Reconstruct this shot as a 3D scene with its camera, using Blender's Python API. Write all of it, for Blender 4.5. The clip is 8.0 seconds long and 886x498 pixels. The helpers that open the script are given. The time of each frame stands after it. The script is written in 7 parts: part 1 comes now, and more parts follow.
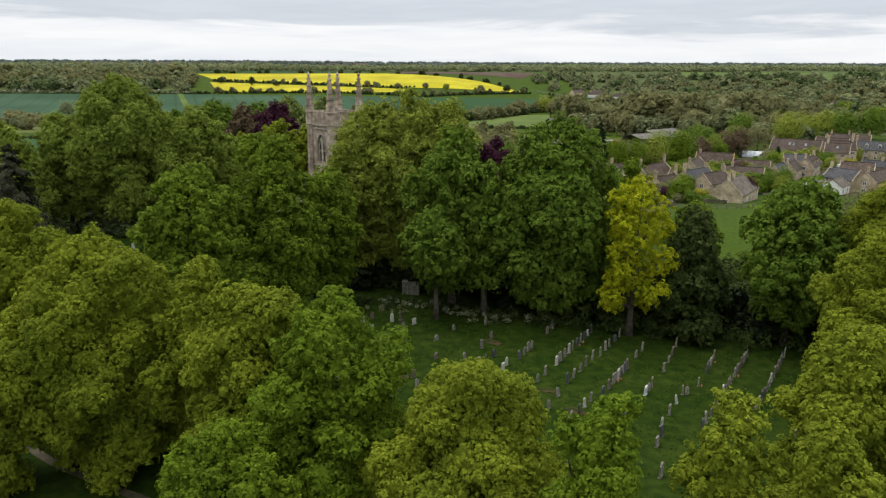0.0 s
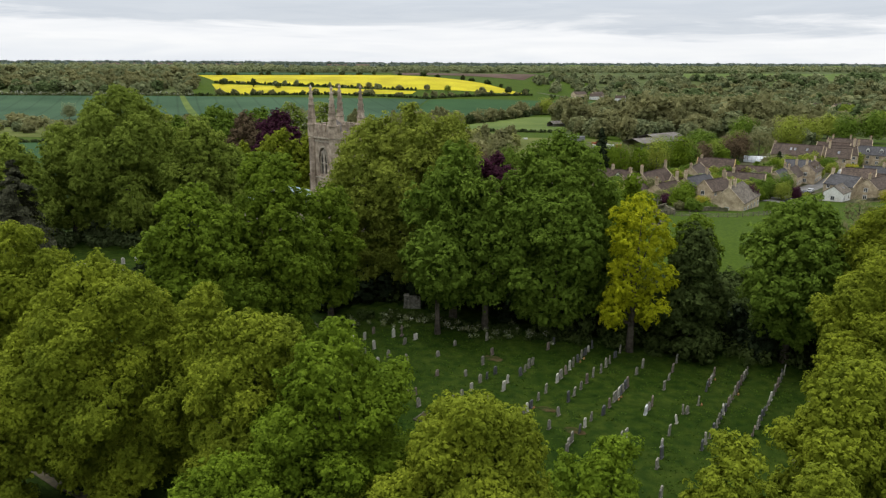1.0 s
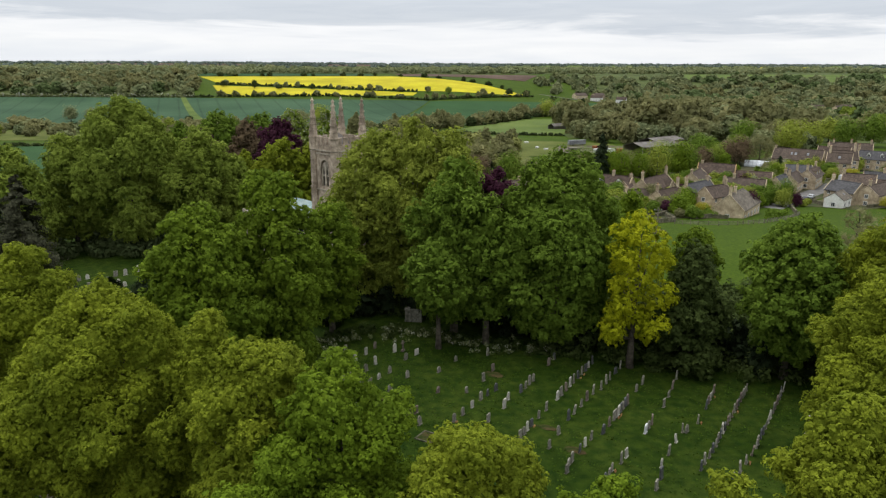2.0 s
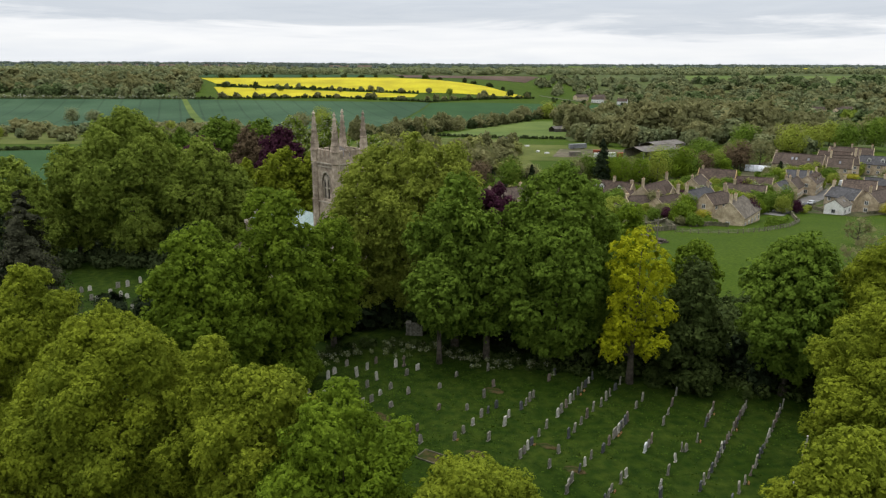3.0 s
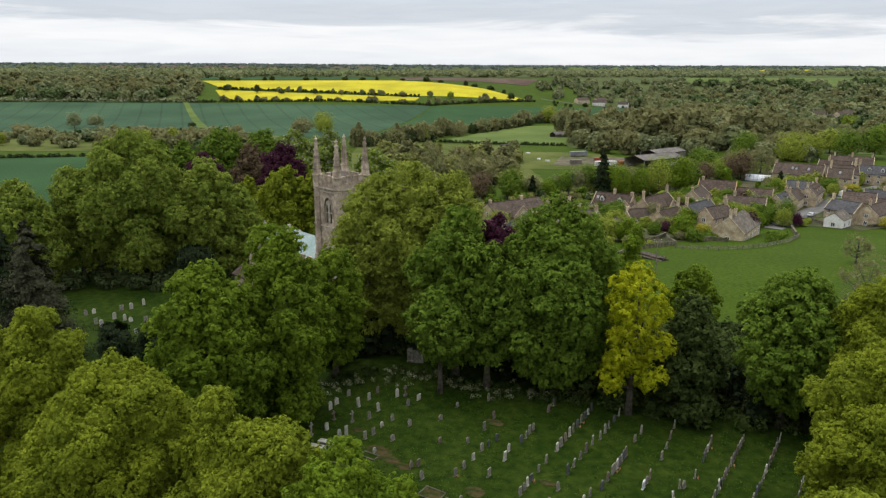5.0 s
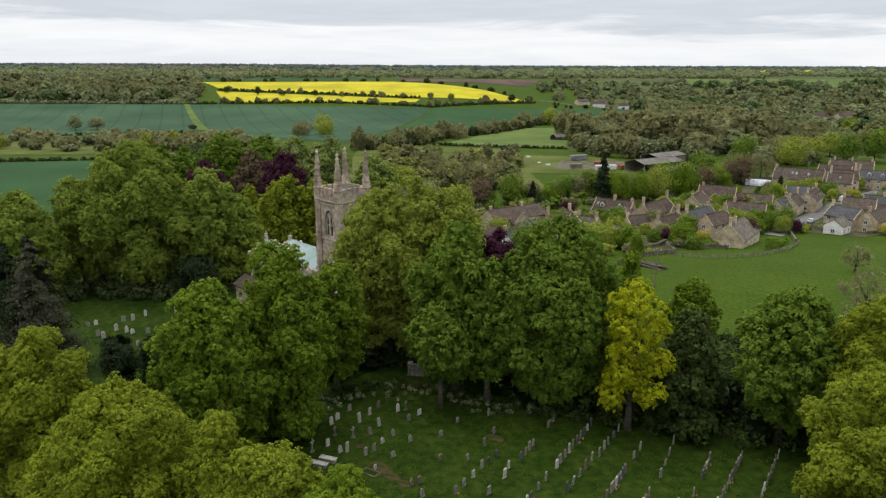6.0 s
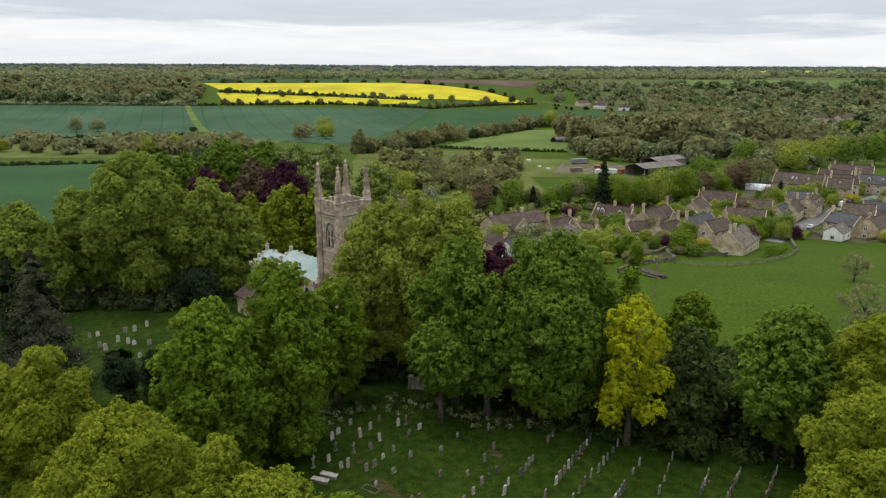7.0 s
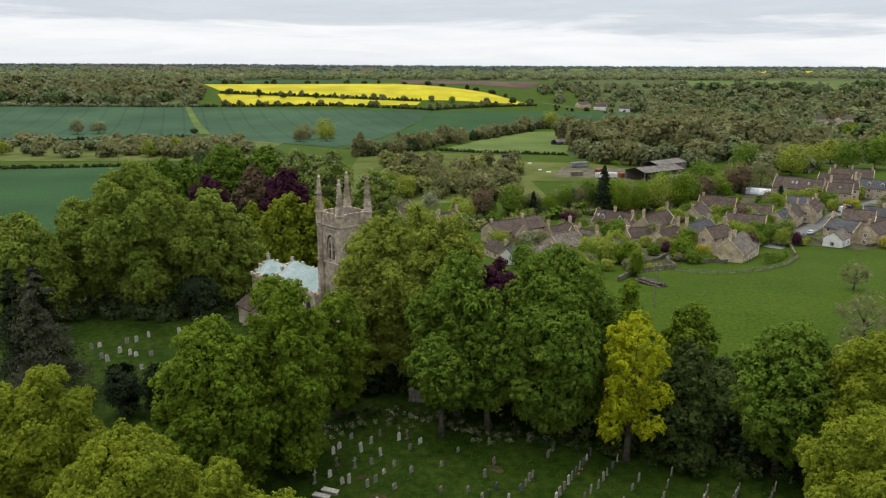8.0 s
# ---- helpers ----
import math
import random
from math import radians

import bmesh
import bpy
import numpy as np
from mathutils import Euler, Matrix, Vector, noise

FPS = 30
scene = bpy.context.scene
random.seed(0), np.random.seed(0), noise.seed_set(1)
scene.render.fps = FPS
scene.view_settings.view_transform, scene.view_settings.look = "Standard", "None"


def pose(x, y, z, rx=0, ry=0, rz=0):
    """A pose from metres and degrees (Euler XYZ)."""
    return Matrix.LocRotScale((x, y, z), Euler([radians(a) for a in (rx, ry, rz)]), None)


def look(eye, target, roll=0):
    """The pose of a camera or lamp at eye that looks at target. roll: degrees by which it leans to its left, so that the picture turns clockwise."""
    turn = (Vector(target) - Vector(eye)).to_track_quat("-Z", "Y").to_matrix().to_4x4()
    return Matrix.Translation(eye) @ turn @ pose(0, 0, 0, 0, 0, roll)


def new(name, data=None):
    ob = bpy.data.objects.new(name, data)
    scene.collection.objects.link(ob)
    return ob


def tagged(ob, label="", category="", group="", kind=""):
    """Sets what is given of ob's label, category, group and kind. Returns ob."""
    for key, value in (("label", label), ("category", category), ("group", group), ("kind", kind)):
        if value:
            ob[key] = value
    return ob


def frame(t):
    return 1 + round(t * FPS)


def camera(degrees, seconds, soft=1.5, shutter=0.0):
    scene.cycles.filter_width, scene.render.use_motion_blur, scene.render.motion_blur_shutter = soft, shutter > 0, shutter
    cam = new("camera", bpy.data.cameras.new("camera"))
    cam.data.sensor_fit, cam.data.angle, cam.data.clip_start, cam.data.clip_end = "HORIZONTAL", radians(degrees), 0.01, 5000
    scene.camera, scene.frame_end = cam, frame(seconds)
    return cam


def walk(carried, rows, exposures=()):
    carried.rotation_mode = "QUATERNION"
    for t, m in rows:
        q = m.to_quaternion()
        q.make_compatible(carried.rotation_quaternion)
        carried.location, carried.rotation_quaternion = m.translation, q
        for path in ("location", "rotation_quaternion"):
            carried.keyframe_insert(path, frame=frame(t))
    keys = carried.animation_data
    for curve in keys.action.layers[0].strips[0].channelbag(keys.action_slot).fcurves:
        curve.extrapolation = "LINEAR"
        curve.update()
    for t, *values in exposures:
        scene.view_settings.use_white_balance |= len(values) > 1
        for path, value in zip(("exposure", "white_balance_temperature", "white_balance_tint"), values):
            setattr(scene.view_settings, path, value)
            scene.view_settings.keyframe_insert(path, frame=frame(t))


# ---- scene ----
cam = camera(64.0, 8.0, soft=1.25)
# seconds, x, y, z, pitch, lean, yaw: a straight climb on the spot, with a slow turn to the left
PATH = [
    (0.0, -0.01, -0.27, 33.51, -14.63, -0.16, -0.29),
    (0.5, -0.01, -0.21, 34.56, -14.62, -0.16, -0.23),
    (1.0, 0.00, -0.15, 35.61, -14.61, -0.16, -0.17),
    (1.5, -0.01, -0.09, 36.66, -14.61, -0.15, -0.13),
    (3.0, -0.01, -0.02, 39.89, -14.60, -0.15, -0.02),
    (3.5, -0.01, 0.03, 40.97, -14.59, -0.15, 0.01),
    (4.0, -0.01, 0.06, 42.07, -14.59, -0.15, 0.03),
    (4.5, -0.01, 0.07, 43.16, -14.59, -0.15, 0.05),
    (6.0, 0.00, 0.08, 46.47, -14.59, -0.15, 0.11),
    (6.5, 0.02, 0.09, 47.58, -14.59, -0.15, 0.13),
    (7.0, 0.03, 0.10, 48.69, -14.60, -0.15, 0.15),
    (7.5, 0.03, 0.13, 49.80, -14.61, -0.15, 0.17),
    (8.0, 0.01, 0.17, 50.89, -14.62, -0.15, 0.19),
]
walk(cam, [(t, pose(x, y, z, 90 + pitch, lean, yaw)) for t, x, y, z, pitch, lean, yaw in PATH])

# ---- sky and light: a bright overcast day ----
SUN_TURN, SUN_UP = radians(-40), radians(68)
world = bpy.data.worlds.new("overcast_sky")
scene.world = world
world.use_nodes = True
wt = world.node_tree
wt.nodes.clear()


def wnode(kind, **settings):
    n = wt.nodes.new(kind)
    for key, value in settings.items():
        n.inputs[key].default_value = value
    return n


sky = wt.nodes.new("ShaderNodeTexSky")
sky.sky_type, sky.sun_disc = "NISHITA", False
sky.sun_elevation, sky.sun_rotation = SUN_UP, SUN_TURN
coords = wt.nodes.new("ShaderNodeTexCoord")
stretch = wt.nodes.new("ShaderNodeMapping")
stretch.inputs["Scale"].default_value = (2.2, 2.2, 24.0)
stretch.inputs["Location"].default_value = (0.35, 0.1, 0.4)
bands = wnode("ShaderNodeTexNoise", Scale=1.5, Detail=8.0, Roughness=0.6, Distortion=0.6)
split = wt.nodes.new("ShaderNodeSeparateXYZ")
# clouds: a bright band low in the sky, under grey-blue layers with ragged edges
sway = wt.nodes.new("ShaderNodeMath")
sway.operation = "MULTIPLY_ADD"
sway.inputs[1].default_value, sway.inputs[2].default_value = 0.085, -0.0425
tilt = wt.nodes.new("ShaderNodeMath")
tilt.operation = "MULTIPLY_ADD"
tilt.inputs[1].default_value = 0.012
height = wt.nodes.new("ShaderNodeMath")
height.operation = "ADD"
cloud = wt.nodes.new("ShaderNodeValToRGB")
SKY = ((0.0, (0.88, 0.91, 0.95)), (0.02, (0.98, 0.99, 1.0)), (0.042, (0.97, 0.98, 1.0)), (0.056, (0.67, 0.715, 0.775)), (0.085, (0.71, 0.755, 0.815)), (0.13, (0.85, 0.88, 0.92)), (0.25, (0.86, 0.90, 0.96)), (0.55, (1.3, 1.34, 1.4)), (1.0, (1.75, 1.8, 1.86)))
for k, (spot, c) in enumerate(SKY):
    e = cloud.color_ramp.elements[k] if k < 2 else cloud.color_ramp.elements.new(spot)
    e.position, e.color = spot, (*c, 1)
wisps = wnode("ShaderNodeTexNoise", Scale=2.6, Detail=9.0, Roughness=0.62, Distortion=0.9)
thin = wt.nodes.new("ShaderNodeValToRGB")
thin.color_ramp.elements[0].position, thin.color_ramp.elements[0].color = 0.36, (0.84, 0.87, 0.91, 1)
thin.color_ramp.elements[1].position, thin.color_ramp.elements[1].color = 0.60, (1.03, 1.03, 1.03, 1)
torn = wt.nodes.new("ShaderNodeMix")
torn.data_type, torn.blend_type = "RGBA", "MULTIPLY"
torn.inputs[0].default_value = 0.42
dim = wnode("ShaderNodeBackground", Strength=0.06)
grey = wnode("ShaderNodeBackground", Strength=1.27)
both = wnode("ShaderNodeMixShader", Fac=0.93)
out = wt.nodes.new("ShaderNodeOutputWorld")
for a, b in ((coords.outputs["Generated"], stretch.inputs[0]), (stretch.outputs[0], bands.inputs["Vector"]), (bands.outputs[0], sway.inputs[0]),
             (coords.outputs["Generated"], split.inputs[0]), (split.outputs[0], tilt.inputs[0]), (split.outputs[2], tilt.inputs[2]),
             (sway.outputs[0], height.inputs[0]), (tilt.outputs[0], height.inputs[1]), (height.outputs[0], cloud.inputs[0]),
             (stretch.outputs[0], wisps.inputs["Vector"]), (wisps.outputs[0], thin.inputs[0]), (cloud.outputs[0], torn.inputs[6]), (thin.outputs[0], torn.inputs[7]), (torn.outputs[2], grey.inputs[0]), (sky.outputs[0], dim.inputs[0]),
             (dim.outputs[0], both.inputs[1]), (grey.outputs[0], both.inputs[2]), (both.outputs[0], out.inputs[0])):
    wt.links.new(a, b)

sun = new("sun", bpy.data.lights.new("sun", "SUN"))
sun.data.energy, sun.data.angle, sun.data.color = 2.55, radians(40), (1.0, 0.96, 0.9)
sun.matrix_world = look((0, 0, 0), (math.sin(SUN_TURN) * -1 * math.cos(SUN_UP), -math.cos(SUN_TURN) * math.cos(SUN_UP), -math.sin(SUN_UP)))
scene.view_settings.exposure = -0.3


# ---- materials ----
def shader(name):
    m = bpy.data.materials.new(name)
    m.use_nodes = True
    m.node_tree.nodes.clear()
    return m, m.node_tree


def join(tree, *pairs):
    for a, b in pairs:
        tree.links.new(a, b)


def two_tone(tree, vector, dark, light, scale, detail=5.0, lo=0.35, hi=0.65):
    """A colour that wanders between two tones at one scale."""
    n = tree.nodes.new("ShaderNodeTexNoise")
    n.inputs["Scale"].default_value, n.inputs["Detail"].default_value = scale, detail
    r = tree.nodes.new("ShaderNodeValToRGB")
    r.color_ramp.elements[0].position, r.color_ramp.elements[0].color = lo, (*dark, 1)
    r.color_ramp.elements[1].position, r.color_ramp.elements[1].color = hi, (*light, 1)
    join(tree, (vector, n.inputs["Vector"]), (n.outputs[0], r.inputs[0]))
    return r.outputs[0], n.outputs[0]


def blend(tree, kind, fac, a, b):
    m = tree.nodes.new("ShaderNodeMixRGB")
    m.blend_type = kind
    if isinstance(fac, float):
        m.inputs[0].default_value = fac
    else:
        tree.links.new(fac, m.inputs[0])
    for k, v in ((1, a), (2, b)):
        if isinstance(v, tuple):
            m.inputs[k].default_value = (*v, 1)
        else:
            tree.links.new(v, m.inputs[k])
    return m.outputs[0]


def plain(name, dark, light, scale=1.0, fine=9.0, stain=(0.5, 0.5, 0.5), stain_scale=0.3, amount=0.5, rough=0.85, bump=0.3, metal=0.0, vary=0.0, stripes=None, spec=0.25):
    """A surface with tone at one scale, stains at a second, fine relief, and if asked stripes (scale, degrees, strength) and a change from object to object."""
    m, t = shader(name)
    c = t.nodes.new("ShaderNodeTexCoord")
    v = c.outputs["Object"]
    col, _ = two_tone(t, v, dark, light, scale)
    st, _ = two_tone(t, v, stain, (1, 1, 1), stain_scale, 4.0, 0.38, 0.58)
    col = blend(t, "MULTIPLY", amount, col, st)
    g, gn = two_tone(t, v, (0.7, 0.7, 0.7), (1.15, 1.15, 1.15), fine, 3.0, 0.3, 0.7)
    col = blend(t, "MULTIPLY", 0.8, col, g)
    if stripes:
        turn = t.nodes.new("ShaderNodeMapping")
        turn.inputs["Rotation"].default_value = (0, 0, radians(stripes[1]))
        w = t.nodes.new("ShaderNodeTexWave")
        w.inputs["Scale"].default_value, w.inputs["Distortion"].default_value, w.inputs["Detail"].default_value = stripes[0], 0.25, 2.0
        r = t.nodes.new("ShaderNodeValToRGB")
        r.color_ramp.elements[0].position, r.color_ramp.elements[0].color = stripes[3], (stripes[2], stripes[2], stripes[2], 1)
        r.color_ramp.elements[1].position, r.color_ramp.elements[1].color = stripes[4], (1, 1, 1, 1)
        join(t, (v, turn.inputs[0]), (turn.outputs[0], w.inputs["Vector"]), (w.outputs["Color"], r.inputs[0]))
        col = blend(t, "MULTIPLY", 1.0, col, r.outputs[0])
    if vary:
        info = t.nodes.new("ShaderNodeObjectInfo")
        h = t.nodes.new("ShaderNodeHueSaturation")
        mul = t.nodes.new("ShaderNodeMapRange")
        mul.inputs["To Min"].default_value, mul.inputs["To Max"].default_value = 1 - vary, 1 + vary
        join(t, (info.outputs["Random"], mul.inputs[0]), (mul.outputs[0], h.inputs["Value"]), (col, h.inputs["Color"]))
        col = h.outputs[0]
    p = t.nodes.new("ShaderNodeBsdfPrincipled")
    p.inputs["Roughness"].default_value, p.inputs["Metallic"].default_value = rough, metal
    p.inputs["Specular IOR Level"].default_value = spec
    b = t.nodes.new("ShaderNodeBump")
    b.inputs["Strength"].default_value, b.inputs["Distance"].default_value = bump, 0.05
    o = t.nodes.new("ShaderNodeOutputMaterial")
    join(t, (col, p.inputs["Base Color"]), (gn, b.inputs["Height"]), (b.outputs[0], p.inputs["Normal"]), (p.outputs[0], o.inputs[0]))
    return m


def foliage(name, dark, light, tint=(1.0, 1.0, 1.0), patch=0.25, through_light=0.28, flowers=None):
    """Leaves: each one has its own tone, boughs differ a little, some light passes through."""
    m, t = shader(name)
    geo = t.nodes.new("ShaderNodeNewGeometry")
    ramp = t.nodes.new("ShaderNodeValToRGB")
    mid = tuple((a + b) / 2 for a, b in zip(dark, light))
    dark, light = (tuple(m + (c - m) * 0.6 for c, m in zip(tone, mid)) for tone in (dark, light))
    ramp.color_ramp.elements[0].color, ramp.color_ramp.elements[1].color = (*dark, 1), (*light, 1)
    if flowers:
        e = ramp.color_ramp.elements.new(0.80)
        e.color = (*light, 1)
        ramp.color_ramp.elements.new(0.83).color = (*flowers, 1)
        ramp.color_ramp.elements[-1].color = (*flowers, 1)
    c = t.nodes.new("ShaderNodeTexCoord")
    bough, _ = two_tone(t, c.outputs["Object"], (0.62, 0.66, 0.6), tint, patch, 3.0, 0.3, 0.68)
    join(t, (geo.outputs["Random Per Island"], ramp.inputs[0]))
    col = blend(t, "MULTIPLY", 1.0, ramp.outputs[0], bough)
    p = t.nodes.new("ShaderNodeBsdfPrincipled")
    p.inputs["Roughness"].default_value, p.inputs["Specular IOR Level"].default_value = 0.7, 0.04
    tr = t.nodes.new("ShaderNodeBsdfTranslucent")
    mix = t.nodes.new("ShaderNodeMixShader")
    mix.inputs[0].default_value = through_light
    o = t.nodes.new("ShaderNodeOutputMaterial")
    join(t, (col, p.inputs["Base Color"]), (col, tr.inputs["Color"]), (p.outputs[0], mix.inputs[1]), (tr.outputs[0], mix.inputs[2]), (mix.outputs[0], o.inputs[0]))
    return m


LEAF = {
    "spring": foliage("spring_leaves", (0.121, 0.156, 0.0135), (0.268, 0.313, 0.031), (1.1, 1.08, 0.9)),
    "fresh": foliage("fresh_leaves", (0.076, 0.124, 0.010), (0.182, 0.255, 0.022), (1.1, 1.1, 0.9)),
    "oak": foliage("oak_leaves", (0.076, 0.127, 0.014), (0.176, 0.255, 0.032)),
    "lime": foliage("lime_leaves", (0.148, 0.198, 0.026), (0.278, 0.342, 0.057)),
    "olive": foliage("olive_leaves", (0.180, 0.215, 0.028), (0.345, 0.392, 0.062)),
    "sycamore": foliage("sycamore_leaves", (0.080, 0.126, 0.012), (0.178, 0.248, 0.025), (1.1, 1.1, 0.9)),
    "holm": foliage("dark_holm_leaves", (0.036, 0.054, 0.014), (0.092, 0.122, 0.032)),
    "gold": foliage("golden_leaves", (0.235, 0.255, 0.008), (0.46, 0.48, 0.017)),
    "copper": foliage("copper_beech_leaves", (0.032, 0.012, 0.020), (0.104, 0.031, 0.059)),
    "blossom": foliage("chestnut_leaves_with_candles", (0.13, 0.18, 0.025), (0.27, 0.34, 0.055), flowers=(0.36, 0.36, 0.27)),
    "white": foliage("hawthorn_blossom", (0.14, 0.16, 0.06), (0.28, 0.30, 0.15), flowers=(0.50, 0.49, 0.42)),
    "yew": foliage("yew_needles", (0.010, 0.017, 0.008), (0.035, 0.05, 0.02), through_light=0.05),
    "fir": foliage("dark_brownish_spruce_needles", (0.026, 0.028, 0.016), (0.085, 0.085, 0.05), through_light=0.05),
    "spruce": foliage("blue_spruce_needles", (0.03, 0.055, 0.05), (0.09, 0.14, 0.125), through_light=0.05),
    "twig": foliage("bare_twigs_with_buds", (0.190, 0.192, 0.085), (0.290, 0.282, 0.140), (1.05, 1.02, 0.95), patch=0.06, through_light=0.4),
    "darkwood": foliage("dark_woodland_leaves", (0.085, 0.120, 0.046), (0.165, 0.212, 0.084), patch=0.05),
    "willow": foliage("pale_willow_leaves", (0.190, 0.200, 0.060), (0.310, 0.312, 0.105), patch=0.08),
    "brown": foliage("reddish_brown_buds", (0.104, 0.074, 0.041), (0.178, 0.126, 0.075), through_light=0.2),
    # paler, bluer leaf colour, with a little distance haze mixed in
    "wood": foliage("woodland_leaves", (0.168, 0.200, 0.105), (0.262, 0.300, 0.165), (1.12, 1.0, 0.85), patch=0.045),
    # skyline leaves: the bluish tint of distance haze is put into their colour
    "far": foliage("haze_tinted_far_leaves", (0.140, 0.175, 0.151), (0.200, 0.232, 0.204), patch=0.004),
    "hedge": foliage("hedge_leaves", (0.038, 0.056, 0.020), (0.090, 0.112, 0.042), patch=0.05),
    "yellow": foliage("yellow_shrub_leaves", (0.224, 0.200, 0.018), (0.496, 0.448, 0.054)),
    "turf": foliage("grass_blades", (0.030, 0.062, 0.006), (0.075, 0.120, 0.014), patch=0.3),
    "grass": foliage("long_grass_and_nettles", (0.028, 0.045, 0.011), (0.091, 0.119, 0.035)),
}
BARK = plain("bark", (0.05, 0.04, 0.03), (0.13, 0.11, 0.085), 2.0, 12.0)
MEADOW = plain("meadow_grass", (0.029, 0.055, 0.0034), (0.056, 0.088, 0.0054), 1.3, 7.0, (0.76, 0.84, 0.64), 0.05, 0.8, bump=0.5, spec=0.05)
LAWN = plain("mown_churchyard_grass", (0.0145, 0.0318, 0.0030), (0.0355, 0.0560, 0.0060), 0.9, 14.0, (0.55, 0.70, 0.45), 0.13, 0.85, bump=0.9, stripes=(0.13, -33, 0.9, 0.25, 0.8), spec=0.05)
WHEAT = plain("young_wheat", (0.032, 0.068, 0.037), (0.047, 0.091, 0.047), 0.012, 1.0, (0.8, 0.85, 0.75), 0.006, 0.7, stripes=(0.0131, -20, 0.75, 0.0, 0.05), spec=0.05)
CROP = plain("dense_green_crop", (0.021, 0.056, 0.018), (0.030, 0.073, 0.024), 0.02, 1.0, (0.8, 0.85, 0.8), 0.008, 0.5, spec=0.05)
RAPE = plain("oilseed_rape_in_flower", (0.33, 0.285, 0.016), (0.47, 0.41, 0.022), 0.02, 1.0, (0.85, 0.88, 0.6), 0.008, 0.6, spec=0.05)
PALE = plain("grazed_pasture", (0.0740, 0.1110, 0.0256), (0.1110, 0.1480, 0.0360), 0.03, 1.0, (0.75, 0.8, 0.65), 0.012, 0.7, spec=0.05)
EARTH = plain("ploughed_earth", (0.0750, 0.0488, 0.0365), (0.1200, 0.0825, 0.0607), 0.03, 1.0, spec=0.05)

LITTER = plain("woodland_floor", (0.0490, 0.0700, 0.0212), (0.0875, 0.1050, 0.0340), 0.05, 1.5, (0.6, 0.6, 0.5), 0.02, 0.6, spec=0.05)
ROUGH = plain("rough_tussocky_grass", (0.066, 0.084, 0.017), (0.112, 0.124, 0.034), 0.06, 1.5, (0.65, 0.75, 0.5), 0.025, 0.8, spec=0.05)
MUD = plain("trodden_mud", (0.075, 0.065, 0.042), (0.15, 0.128, 0.09), 0.2, 2.5, (0.6, 0.72, 0.5), 0.07, 0.8, spec=0.1)
YARD = plain("garden_beds_and_gravel", (0.0385, 0.0525, 0.0166), (0.1120, 0.0980, 0.0643), 0.16, 2.0, (0.6, 0.62, 0.5), 0.05, 0.7, spec=0.05)


# ---- building blocks ----
def link(name, me, mats, parent=None, label=""):
    ob = new(name, me)
    for m in mats if isinstance(mats, (list, tuple)) else (mats,):
        me.materials.append(m)
    ob.parent = parent
    if label:
        ob["label"] = label
    return ob


def part(name, bm, material, parent, label="", smooth=False):
    me = bpy.data.meshes.new(name)
    bm.to_mesh(me)
    bm.free()
    if smooth:
        me.polygons.foreach_set("use_smooth", [True] * len(me.polygons))
    return link(name, me, material, parent, label)


def empty(name, x, y, z, turn=0.0):
    e = new(name)
    e.matrix_basis = pose(x, y, z, 0, 0, turn)
    e.empty_display_size = 0.3
    return e


def sheet_of_leaves(name, v, material, parent=None, label=""):
    """One mesh of loose leaves from an array of n x 3 x 3."""
    n = len(v)
    me = bpy.data.meshes.new(name)
    me.vertices.add(3 * n)
    me.vertices.foreach_set("co", v.astype(np.float32).ravel())
    me.loops.add(3 * n)
    me.loops.foreach_set("vertex_index", np.arange(3 * n, dtype=np.int32))
    me.polygons.add(n)
    me.polygons.foreach_set("loop_start", np.arange(0, 3 * n, 3, dtype=np.int32))
    me.update(calc_edges=True)
    return link(name, me, material, parent, label)


def unit(a):
    return a / np.maximum(np.linalg.norm(a, axis=-1, keepdims=True), 1e-9)


def leaf_sprays(rng, p, n, size, narrow=0.62, upright=0.0):
    """Pointed leaf sprays at the points p that face along n."""
    u = rng.normal(size=p.shape)
    if upright:
        u = u * (1 - upright) + np.array([0, 0, 1.0]) * upright * 2
    u = unit(u - n * (u * n).sum(-1, keepdims=True))
    w = np.cross(n, u)
    s = size * rng.uniform(0.65, 1.35, (len(p), 1))
    return np.stack([p + u * s * 1.05, p - u * s * 0.6 + w * s * narrow * 1.1, p - u * s * 0.6 - w * s * narrow * 1.1], axis=1)


def sphere_points(rng, count, low=-0.8):
    k = np.arange(count) + 0.5
    z = 1 - (1 - low) * k / count
    a = k * 2.39996 + rng.uniform(0, 6.28)
    r = np.sqrt(np.maximum(0, 1 - z * z))
    d = np.stack([r * np.cos(a), r * np.sin(a), z], axis=1)
    return unit(d + rng.normal(scale=0.16, size=d.shape))


def broad(d):
    """Crowns are broader in the shoulder than a plain dome."""
    return (np.hypot(d[:, 0], d[:, 1]) ** 2.7 + np.abs(d[:, 2]) ** 2.7) ** (-1 / 2.7)


def fitted(p, high, base, wide):
    """Leaves drawn out so that the crown reaches its height and width."""
    top, side = np.percentile(p[:, 2], 99.7), np.percentile(np.hypot(p[:, 0], p[:, 1]), 97)
    return np.stack([p[:, 0] * wide / side, p[:, 1] * wide / side, base + (p[:, 2] - base) * (high - base) / (top - base)], axis=1)


